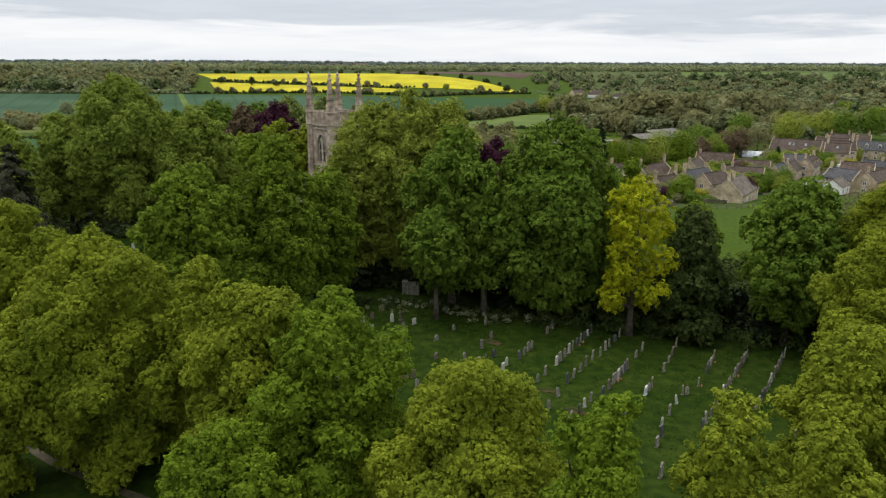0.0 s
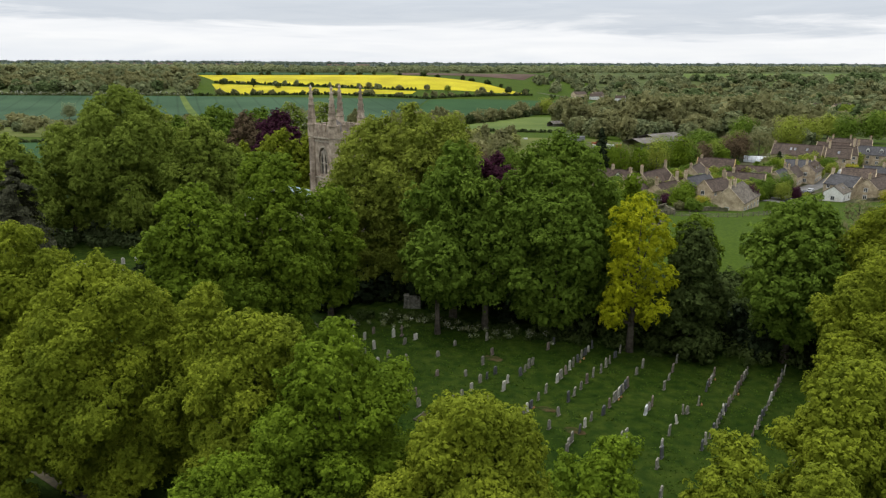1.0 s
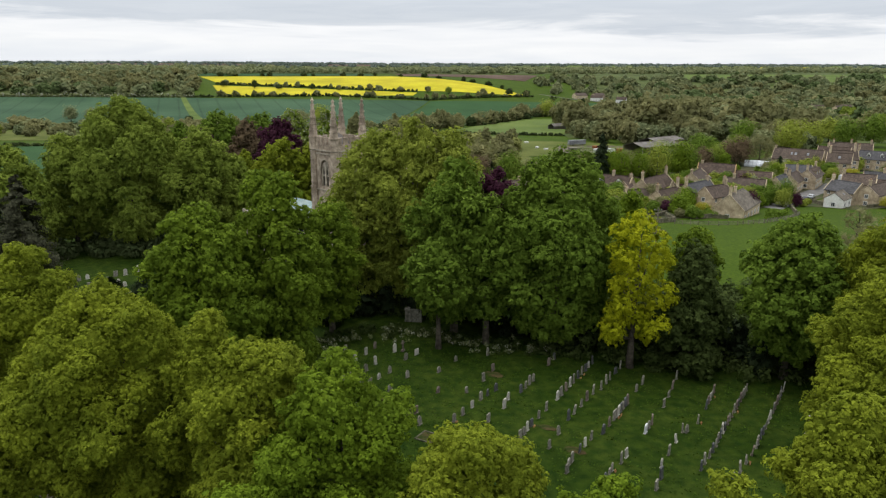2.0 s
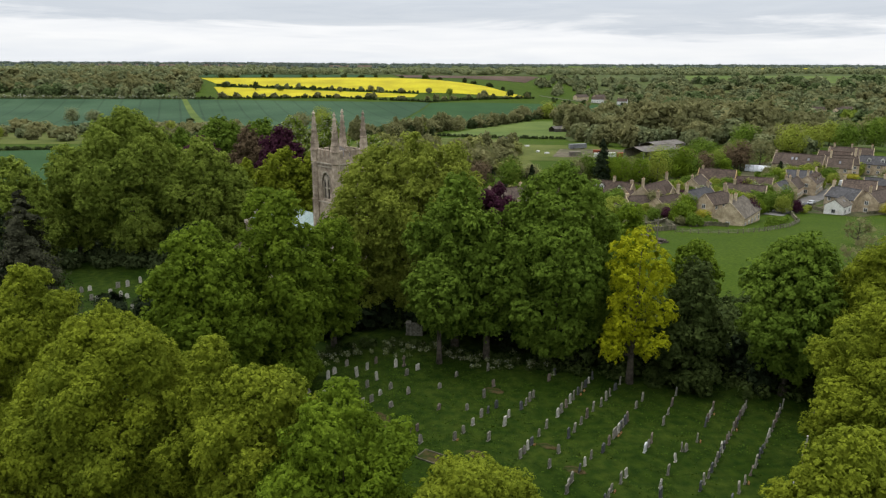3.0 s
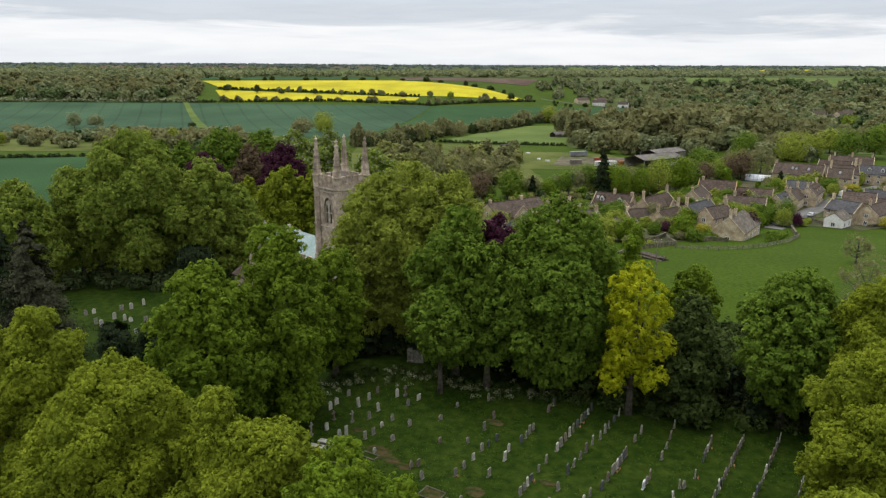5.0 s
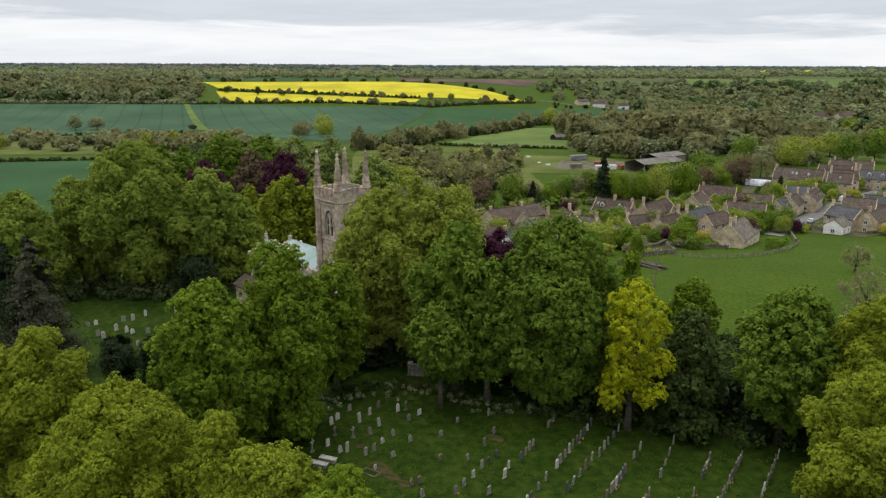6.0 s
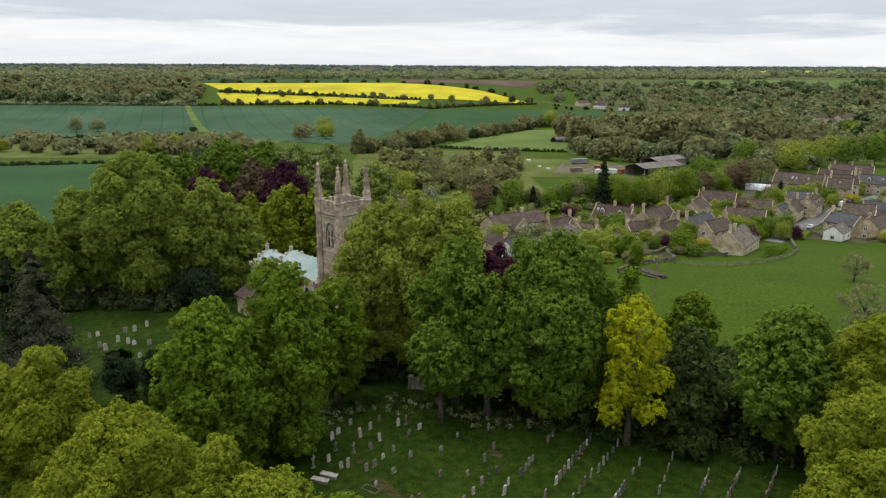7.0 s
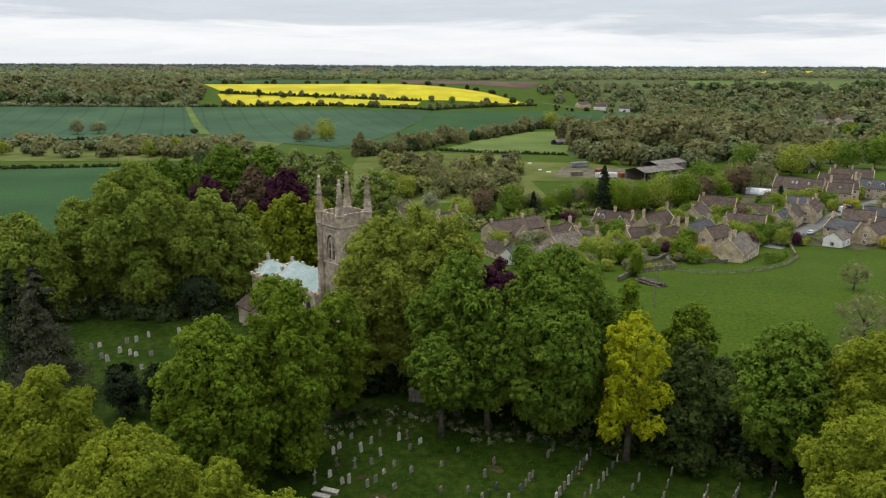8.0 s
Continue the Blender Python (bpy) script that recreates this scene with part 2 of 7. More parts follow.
def dome(rng, high, base, wide, n=3000, leaf=0.4, bumps=26, lump=0.34, depth=0.3, narrow=0.62, waist=0.4, upright=0.0, core_size=3.0, m=1, tuft=0.3):
    """Leaves of a crown seen from further off: one uneven dome of leaf sprays, with boughs that bulge and hollows between them."""
    zc = base + (high - base) * waist
    d = unit(rng.normal(size=(n, 3)) + np.array([0, 0, 0.12]))
    big, small = sphere_points(rng, bumps), sphere_points(rng, bumps * 6)
    size = rng.uniform(0.55, 1.25, bumps)
    dots = d @ big.T
    k = dots.argmax(1)
    near = dots[np.arange(n), k]
    dots2 = d @ small.T
    k2 = dots2.argmax(1)
    rad = 1 - lump + lump * np.exp((near - 1) * bumps * 0.5) * size[k] + 0.07 * np.exp((dots2[np.arange(n), k2] - 1) * bumps * 2.5)
    rad *= 1 - depth * rng.uniform(0, 1, n) ** 2.4
    rad *= broad(d)
    tall = np.where(d[:, 2] > 0, high - zc, zc - base)
    p = np.stack([d[:, 0] * rad * wide, d[:, 1] * rad * wide, zc + d[:, 2] * rad * tall], axis=1)
    nn = unit(d * 0.6 + (d - big[k]) * 0.9 + (d - small[k2]) * 0.5 + np.array([0, 0, 0.4]) + rng.normal(scale=0.12, size=d.shape))
    p = fitted(p, high, base, wide)
    if m > 1:
        g = unit(rng.normal(size=(n, m, 3)) + d[:, None] * 0.4 + np.array([0, 0, 0.35]))
        p = (p[:, None] + g * np.array([1, 1, 0.75]) * tuft * rng.uniform(0.55, 1.2, (n, 1, 1)) * rng.uniform(0.35, 1.0, (n, m, 1))).reshape(-1, 3)
        nn = unit(nn[:, None] * 0.55 + g * 0.55 + np.array([0, 0, 0.25]) + rng.normal(scale=0.25, size=g.shape)).reshape(-1, 3)
    k = max(8, n // 9 if m == 1 else n)
    d = unit(rng.normal(size=(k, 3)))
    core = d * rng.uniform(0.4, 0.7 if m == 1 else 0.62, (k, 1)) * np.array([wide, wide, (high - base) * 0.5]) + np.array([0, 0, (high + base) * 0.5])
    core = leaf_sprays(rng, core, unit(d + rng.normal(scale=0.3, size=d.shape)), leaf * core_size, 0.9)
    boughs = np.stack([big[:, 0] * wide * 0.6, big[:, 1] * wide * 0.6, zc + big[:, 2] * 0.55 * (high - zc)], axis=1)
    return np.concatenate([leaf_sprays(rng, p, nn, leaf, narrow, upright), core]), boughs


def profile(f, waist=0.42, low=0.55, shoulder=2.2):
    """How wide a crown is, against its widest, at the height f from 0 to 1."""
    up = np.clip((f - waist) / (1 - waist), 0, 1)
    down = np.clip((waist - f) / waist, 0, 1)
    return np.where(f > waist, (1 - up ** shoulder) ** (1 / 2.0), 1 - (1 - low) * down ** 1.8)


def lobed(rng, high, base, wide, leaf=0.12, per=24, boughs=26, bulge=0.40, tuft=0.38, narrow=0.62, waist=0.42, low=0.6, shoulder=2.2, open_air=0.0, loose=0.22, twigs=7, uneven=0.12, lift=0.45, flat=0.8, inside=1.0):
    """Leaves of a crown built of rounded boughs, each a heap of smaller ones, all set with domed tufts of leaves that stand apart. Returns leaves and the boughs' middles."""
    squash = np.array([1, 1, flat])
    k = np.arange(boughs) + 0.5
    f = np.clip(1 - (k / boughs) ** 0.8, 0.06, 1.0)
    a = k * 2.39996 + rng.uniform(0, 6.28) + rng.normal(scale=0.25, size=boughs)
    r = wide * bulge * rng.uniform(0.65, 1.25, boughs)
    span = high - base
    reach = np.maximum(0, profile(f, waist, low, shoulder) * wide - r * 0.9) * rng.uniform(1 - uneven * 2, 1 + uneven, boughs)
    top = base + span * f - r * flat * np.clip((f - 0.35) / 0.5, 0, 1)
    c = np.stack([reach * np.cos(a), reach * np.sin(a), np.maximum(top, base + r * 0.5)], axis=1)
    out = unit(np.stack([np.cos(a), np.sin(a), 2.2 * (f - 0.35)], axis=1))
    inner = np.linspace(base + span * 0.25, high - wide * 0.75, 5)
    c = np.concatenate([c, np.stack([inner * 0, inner * 0, inner], axis=1)])
    r = np.concatenate([r, wide * 0.55 * profile((inner - base) / span, waist, low, shoulder)])
    out = np.concatenate([out, np.zeros((5, 3))])
    middles = c[:boughs]
    b = unit(rng.normal(size=(len(r), twigs, 3)) + out[:, None] * 0.8 + np.array([0, 0, 0.3]))
    c = np.concatenate([c, (c[:, None] + b * (r[:, None, None] * rng.uniform(0.6, 1.05, (len(r), twigs, 1))) * squash).reshape(-1, 3)])
    out = np.concatenate([out, (b * 0.5 + out[:, None] * 0.5).reshape(-1, 3)])
    r = np.concatenate([r * 0.85, (r[:, None] * rng.uniform(0.28, 0.58, (len(r), twigs))).ravel()])

    def shell(step, under):
        """Places spread evenly over all the boughs, those buried in a neighbour left out."""
        own = np.repeat(np.arange(len(r)), np.maximum(6, (22 * r * r / step ** 2).astype(int)))
        a = unit(rng.normal(size=(len(own), 3)) + np.array([0, 0, 0.2]) + out[own] * 0.3)
        p = c[own] + a * r[own, None] * squash
        keep = a[:, 2] > under
        own, a, p = own[keep], a[keep], p[keep]
        u, w = p / squash, c / squash
        apart = (u * u).sum(1)[:, None] + (w * w).sum(1)[None] - 2 * u @ w.T
        apart[np.arange(len(own)), own] = 1e9
        keep = (apart > (r * 0.96) ** 2).all(1)
        own, a, p = own[keep], a[keep], p[keep]
        cell = np.floor(p / step).astype(np.int64) @ np.array([1, 4093, 16777259])
        _, first = np.unique(cell, return_index=True)
        return a[first], p[first]

    a, p = shell(tuft * 1.45, -0.7)
    if open_air:
        keep = rng.uniform(0, 1, len(p)) > open_air
        a, p = a[keep], p[keep]
    n = len(p)
    axis = unit(a * (1 - lift) + np.array([0, 0, lift]) + rng.normal(scale=0.12, size=a.shape))[:, None]
    rt = tuft * rng.uniform(0.6, 1.3, (n, 1, 1))
    g = unit(rng.normal(size=(n, per, 3)) + axis * 0.9)
    g = np.where((g * axis).sum(-1, keepdims=True) < -0.25, -g, g)
    ball = g - axis * (g * axis).sum(-1, keepdims=True) * 0.35
    q = (p + a * rng.uniform(-0.5, 0.75, (n, 1)) * tuft)[:, None] + ball * rt * rng.uniform(0.6, 1.05, (n, per, 1))
    nn = unit(g * 0.75 + axis * 0.3 + rng.normal(scale=loose, size=g.shape))
    q, nn = q.reshape(-1, 3), nn.reshape(-1, 3)
    ua, up = shell(tuft * 0.95, -0.9)
    if inside < 1:
        keep = rng.uniform(0, 1, len(up)) < inside
        ua, up = ua[keep], up[keep]
    up = up - ua * tuft * 1.1
    every = fitted(np.concatenate([q, up]), high, base, wide)
    under = leaf_sprays(rng, every[len(q):], unit(ua + rng.normal(scale=0.35, size=ua.shape)), tuft * 0.95, 0.85)
    return np.concatenate([leaf_sprays(rng, every[:len(q)], nn, leaf, narrow), under]), middles


def tube(bm, pts, radii, sides=7):
    """A tapered tube through points."""
    rings = []
    for k, (p, r) in enumerate(zip(pts, radii)):
        way = (Vector(pts[min(k + 1, len(pts) - 1)]) - Vector(pts[max(k - 1, 0)])).normalized()
        side = way.orthogonal().normalized()
        over = way.cross(side)
        rings.append([bm.verts.new(Vector(p) + (side * math.cos(6.2832 * j / sides) + over * math.sin(6.2832 * j / sides)) * r) for j in range(sides)])
    for a, b in zip(rings, rings[1:]):
        for j in range(sides):
            bm.faces.new((a[j], a[(j + 1) % sides], b[(j + 1) % sides], b[j]))
    bm.faces.new(rings[0][::-1])
    bm.faces.new(rings[-1])


def wood_of_tree(rng, parent, high, base, wide, boughs, limbs=9):
    bm = bmesh.new()
    thick = 0.016 * high + 0.12
    lean = rng.normal(scale=0.25, size=2)
    top = base + (high - base) * 0.7
    spine = [(lean[0] * f * f, lean[1] * f * f, top * f - 0.4 * (f == 0)) for f in (0, 0.12, 0.35, 0.6, 0.8, 1)]
    tube(bm, spine, [thick * 1.35, thick, thick * 0.8, thick * 0.55, thick * 0.33, 0.05], 9)
    part("trunk", bm, BARK, parent, smooth=True)
    for k in rng.choice(len(boughs), min(limbs, len(boughs)), replace=False):
        bm = bmesh.new()
        c = boughs[k]
        f = min(0.85, max(0.25, (c[2] * 0.62) / top))
        a = Vector((lean[0] * f * f, lean[1] * f * f, top * f))
        b = Vector(c)
        mid = a.lerp(b, 0.5) + Vector((0, 0, -0.06 * (b - a).length))
        tube(bm, [a, mid, b], [thick * 0.4, thick * 0.22, 0.04], 6)
        part("limb", bm, BARK, parent, smooth=True)


def smooth(a, b, v):
    k = np.clip((v - a) / (b - a), 0, 1)
    return k * k * (3 - 2 * k)


def ground_z(x, y):
    """The lie of the land: a level churchyard, a slope to the village, a valley, and a long rise beyond."""
    x, y = np.asarray(x, float), np.asarray(y, float)
    start = 790 + 260 * smooth(-50, 350, x)
    return -9 * smooth(130, 260, y) - 10 * smooth(440, 720, y) + 36 * smooth(start, start + 520, y) + (22 - 6 * smooth(-1500, 300, x)) * smooth(1700, 3200, y)


def gz(x, y):
    return float(ground_z(x, y))


def tree(x, y, high, wide, sort, label, base=None, seed=1, name="tree", category="tree", group="", detail=2, limbs=9, **shape):
    """A broad-leaved tree whose crown spans wide to either side. detail 2: close, 1: middle, 0: far."""
    rng = np.random.default_rng(seed)
    z = gz(x, y)
    base = high * 0.2 if base is None else base
    e = empty(name, x, y, z)
    tagged(e, label, category, group)
    size = {2: dict(leaf=0.125, per=17, boughs=30, bulge=0.36, tuft=0.36), 1: dict(leaf=0.215, per=18, boughs=34, bulge=0.34, tuft=0.60),
            4: dict(leaf=0.195, per=18, boughs=34, bulge=0.36, tuft=0.55), 3: dict(leaf=0.27, per=18, boughs=44, bulge=0.32, tuft=0.75), 0: dict(n=5200, leaf=0.36)}[detail]
    size.update(shape)
    q, boughs = (lobed if detail else dome)(rng, high, base, wide, **size)
    sheet_of_leaves("crown", q, LEAF[sort], e)
    wood_of_tree(rng, e, high, base, wide, boughs, limbs if detail else 5)
    return e


def conifer(x, y, high, wide, leaf, label, seed=1, base=0.4, name="conifer", m=9000, size=0.3, power=0.75, column=False):
    """A conifer of drooping boughs, or of upright ones where it grows as a column."""
    rng = np.random.default_rng(seed)
    e = empty(name, x, y, gz(x, y))
    tagged(e, label, "tree")
    count = int(60 + high * 5)
    f = (np.arange(count) + rng.uniform(0, 1, count)) / count
    around = rng.uniform(0, 6.283, count)
    reach = wide * (np.minimum(1, (1.03 - f) * 2.2) ** 0.6 if column else (1.02 - f) ** power) * rng.uniform(0.65, 1.12, count)
    per = m // count
    s = rng.uniform(0.15, 1, (count, per)) ** 0.7
    wobble = rng.normal(scale=0.11, size=(count, per, 3)) * reach[:, None, None] * np.array([1, 1, 0.5]) * (0.5 + s[..., None])
    z = base + (high - base) * f[:, None] + (np.where(column, 0.5, -0.22) * s ** 1.5 + 0.05) * reach[:, None]
    p = np.stack([np.cos(around)[:, None] * s * reach[:, None], np.sin(around)[:, None] * s * reach[:, None], np.clip(z, 0.1, high)], axis=2) + wobble
    outward = np.stack([np.cos(around), np.sin(around), np.full(count, 0.7)], axis=1)[:, None, :]
    n = unit(outward + rng.normal(scale=0.4, size=p.shape)).reshape(-1, 3)
    sheet_of_leaves("crown", leaf_sprays(rng, p.reshape(-1, 3), n, size, 0.4, 0.6 if column else 0.0), LEAF[leaf], e)
    bm = bmesh.new()
    tube(bm, [(0, 0, -0.3), (0, 0, high * 0.5), (0, 0, high * 0.97)], [0.05 + high * 0.016, high * 0.01, 0.03])
    part("trunk", bm, BARK, e)
    return e


def thicket(name, xs, ys, highs, wides, leaf, label, category, seed, n=60, size=0.9, narrow=0.62, bare=False, base=0.1, stems=True, bumps=9):
    """Many crowns as one object, each an uneven dome of leaf sprays on a short stem."""
    rng = np.random.default_rng(seed)
    xs, ys, highs, wides = (np.asarray(a, float) for a in (xs, ys, highs, wides))
    z = ground_z(xs, ys)
    mean, broad_mean = highs.mean(), wides.mean()
    q, kinds = [], []
    if n >= 150:
        # a handful of crowns of clumped boughs, turned and drawn out for each tree
        tuft = math.sqrt(2 * math.pi * broad_mean * mean * 0.9 * 7 / n) / 1.45
        kinds = [lobed(rng, mean, mean * base, broad_mean, leaf=tuft * 0.7, per=7, boughs=14, bulge=0.42, tuft=tuft, narrow=max(narrow, 0.6), twigs=4, loose=0.7 if bare else 0.45, uneven=0.16, waist=0.5 if bare else 0.45)[0] for _ in range(6)]
    for x, y, zz, h, w in zip(xs, ys, z, highs, wides):
        if kinds:
            a = rng.uniform(0, 6.283)
            k = kinds[int(rng.integers(0, len(kinds)))] @ np.array([[math.cos(a), math.sin(a), 0], [-math.sin(a), math.cos(a), 0], [0, 0, 1]])
            q.append(k * np.array([w / broad_mean, w / broad_mean, h / mean]) + np.array([x, y, zz]))
            continue
        k, _ = dome(rng, h, h * base, w, n, size * (0.55 + 0.45 * h / mean), bumps, 0.3, 0.35, narrow, 0.4, 0.35 if bare else 0.0, 1.7)
        q.append(k + np.array([x, y, zz]))
    q = np.concatenate(q)
    if stems:
        a = rng.uniform(0, 3.14, len(xs))
        off = np.stack([np.cos(a), np.sin(a), np.zeros(len(xs))], axis=1) * (0.02 * highs + 0.08)[:, None]
        foot = np.stack([xs, ys, z - 0.3], axis=1)
        head = np.stack([xs, ys, z + highs * 0.6], axis=1)
        q = np.concatenate([q, np.stack([foot - off, foot + off, head], axis=1)])
    return tagged(sheet_of_leaves(name, q, LEAF[leaf]), label, category, kind="stuff")


def along(points, step, rng, side=0.6):
    """Places every step metres along a line of points, a little off it."""
    xs, ys = [], []
    for (ax, ay), (bx, by) in zip(points, points[1:]):
        k = max(1, int(math.hypot(bx - ax, by - ay) / step))
        f = (np.arange(k) + rng.uniform(0, 1, k)) / k
        xs.append(ax + (bx - ax) * f + rng.normal(scale=side, size=k))
        ys.append(ay + (by - ay) * f + rng.normal(scale=side, size=k))
    return np.concatenate(xs), np.concatenate(ys)


def hedge(points, high, seed, leaf="hedge", label="clipped hawthorn field hedge", wide=1.1, size=0.5, step=1.3, name="hedge"):
    rng = np.random.default_rng(seed)
    xs, ys = along(points, step, rng, 0.3)
    k = len(xs)
    return thicket(name, xs, ys, rng.uniform(0.55, 1.5, k) * high, rng.uniform(0.8, 1.3, k) * wide, leaf, label, "hedge", seed, 26, size, base=0.0, stems=False, bumps=5)


GLADES = ((425, 805, 38), (445, 765, 30), (408, 757, 24), (395, 725, 18), (478, 872, 48), (440, 800, 34), (505, 830, 40), (235, 1105, 40), (118, 395, 30), (128, 416, 18))


def wood(quad, count, high, leaf, seed, label, size=1.0, n=80, name="woodland", bare=False, narrow=0.62, spread=0.42):
    """Trees strewn over a four-cornered piece of land."""
    rng = np.random.default_rng(seed)
    u, v = rng.uniform(0, 1, (2, count))
    a, b, c, d = (np.array(p, float) for p in quad)
    p = a * ((1 - u) * (1 - v))[:, None] + b * (u * (1 - v))[:, None] + c * (u * v)[:, None] + d * ((1 - u) * v)[:, None]
    for gx, gy, gr in GLADES:
        p = p[np.hypot(p[:, 0] - gx, p[:, 1] - gy) > gr]
    count = len(p)
    h = rng.uniform(0.65, 1.2, count) * high
    return thicket(name, p[:, 0], p[:, 1], h, h * rng.uniform(0.7, 1.2, count) * spread, leaf, label, "woodland", seed, n, size, narrow, bare)


def patch_of_land(name, quad, material, label, lift=0.3, cells=24, kind="structure"):
    """A four-cornered field that follows the lie of the land."""
    a, b, c, d = (np.array(p, float) for p in quad)
    f = np.linspace(0, 1, cells + 1)
    u, v = np.meshgrid(f, f)
    u, v = u[..., None], v[..., None]
    p = (a * (1 - u) * (1 - v) + b * u * (1 - v) + c * u * v + d * (1 - u) * v).reshape(-1, 2)
    co = np.column_stack([p, ground_z(p[:, 0], p[:, 1]) + lift])
    k = cells + 1
    faces = [(j * k + i, j * k + i + 1, (j + 1) * k + i + 1, (j + 1) * k + i) for j in range(cells) for i in range(cells)]
    me = bpy.data.meshes.new(name)
    me.from_pydata(co.tolist(), [], faces)
    return tagged(link(name, me, material), label, "field", kind=kind)


# ---- the land ----
def land():
    xs = np.concatenate([np.arange(-4800, -600, 150), np.arange(-600, -120, 20), np.arange(-120, 200, 5), np.arange(200, 600, 20), np.arange(600, 4801, 150)])
    ys = np.concatenate([np.arange(-4800, -100, 235), np.arange(-100, 130, 10), np.arange(130, 270, 4), np.arange(270, 1700, 12), np.arange(1700, 4960, 120)])
    gx, gy = np.meshgrid(xs, ys)
    h = ground_z(gx, gy)
    w, n = len(xs), len(ys)
    i, j = np.meshgrid(np.arange(w - 1), np.arange(n - 1))
    a = (j * w + i).ravel()
    faces = np.stack([a, a + 1, a + w + 1, a + w], axis=1)
    me = bpy.data.meshes.new("ground")
    me.from_pydata(np.column_stack([gx.ravel(), gy.ravel(), h.ravel()]).tolist(), [], faces.tolist())
    tagged(link("ground", me, MEADOW), "grassy rolling countryside", "ground", kind="structure")


land()

# fields
patch_of_land("lawn", ((-100, 0), (52, 0), (52, 118), (-100, 165)), LAWN, "mown dark green churchyard grass", 0.05, 40)
patch_of_land("field", ((-640, 330), (-185, 421), (-88, 235), (-380, 120)), CROP, "smooth dark green field of young crop", 0.25)
patch_of_land("field", ((-760, 990), (-352, 985), (-246, 724), (-480, 470)), WHEAT, "dark green wheat field with tramlines")
patch_of_land("field", ((-350, 986), (-17, 964), (-85, 557), (-243, 722)), WHEAT, "dark green wheat field with tramlines")
patch_of_land("field", ((-15, 962), (300, 1090), (66, 740), (-80, 540)), CROP, "bright green young crop field", 0.35)
patch_of_land("field", ((55, 752), (135, 772), (84, 491), (-6, 528)), PALE, "pale grazed pasture field")
patch_of_land("field", ((-417, 1252), (-88, 1284), (-36, 1056), (-347, 1132)), RAPE, "bright yellow oilseed rape in flower", 0.4)
patch_of_land("field", ((-87, 1276), (66, 1172), (133, 1080), (-36, 1056)), RAPE, "bright yellow oilseed rape in flower", 0.4)
patch_of_land("field", ((-350, 1112), (-35, 1040), (-40, 1012), (-304, 1000)), RAPE, "bright yellow oilseed rape in flower", 0.4)
patch_of_land("field", ((-560, 1560), (-152, 1540), (-120, 1300), (-425, 1272)), CROP, "dark green crop field on the rise", 0.5)
patch_of_land("field", ((-105, 1560), (190, 1430), (145, 1272), (-67, 1290)), EARTH, "bare brown ploughed field", 0.5)
patch_of_land("field", ((504, 1560), (1000, 1640), (850, 1390), (475, 1380)), PALE, "pale green distant field", 0.5)
patch_of_land("field", ((1150, 2700), (1400, 2700), (1300, 2450), (1060, 2450)), RAPE, "distant yellow rape field", 0.8)

# woods and hedges, from far to near
patch_of_land("woodland_floor", ((95, 670), (330, 720), (250, 430), (84, 472)), LITTER, "leaf litter and brambles under trees", 0.2)
patch_of_land("woodland_floor", ((228, 880), (700, 1000), (345, 440), (235, 440)), LITTER, "leaf litter and brambles under trees", 0.22)
patch_of_land("woodland_floor", ((262, 1260), (960, 1400), (650, 905), (225, 884)), LITTER, "leaf litter and brambles under trees", 0.3)
patch_of_land("woodland_floor", ((-1200, 1260), (-420, 1262), (-342, 996), (-860, 994)), LITTER, "leaf litter and brambles under trees", 0.4)
patch_of_land("woodland_floor", ((-4000, 4900), (4000, 4900), (1700, 1600), (-1500, 1600)), LITTER, "far wooded land", 0.6, 40)
patch_of_land("woodland_floor", ((250, 1900), (1600, 1900), (1000, 1420), (275, 1265)), LITTER, "leaf litter and brambles under trees", 0.45)
patch_of_land("rough_grass", ((-60, 520), (40, 490), (48, 320), (-50, 300)), ROUGH, "rough olive tussocky grassland", 0.15)
patch_of_land("rough_grass", ((-440, 600), (-150, 690), (-120, 450), (-400, 440)), ROUGH, "rough olive tussocky grassland", 0.2)
patch_of_land("rough_grass", ((38, 452), (100, 440), (118, 372), (42, 372)), ROUGH, "rough trodden grass round the farmyard", 0.14)
patch_of_land("yard", ((70, 424), (122, 420), (130, 372), (60, 388)), MUD, "muddy brown farmyard with puddles", 0.2)
patch_of_land("gardens", ((20, 212), (62, 193), (104, 226), (45, 270)), YARD, "cottage gardens, beds and gravel yards", 0.1, 40)
patch_of_land("gardens", ((45, 271), (104, 227), (225, 320), (190, 385)), YARD, "cottage gardens, beds and gravel yards", 0.1, 40)
patch_of_land("gardens", ((119, 236), (134, 222), (215, 270), (225, 319)), YARD, "cottage gardens, beds and gravel yards", 0.1, 40)

FARLAND = (((-900, 2250), (100, 2300), (60, 2000), (-780, 1960)), ((300, 2300), (1300, 2350), (1100, 2050), (280, 2020)), ((-1500, 3000), (-300, 3050), (-250, 2650), (-1250, 2600)),
           ((400, 3100), (2100, 3150), (1700, 2700), (350, 2650)), ((-2600, 4000), (-600, 4050), (-500, 3500), (-2200, 3450)), ((200, 4100), (2600, 4150), (2200, 3550), (180, 3500)))
for k, quad in enumerate(FARLAND):
    patch_of_land("field", quad, (PALE, CROP, EARTH, PALE, CROP, PALE)[k], "distant strip of farmland", 0.9)

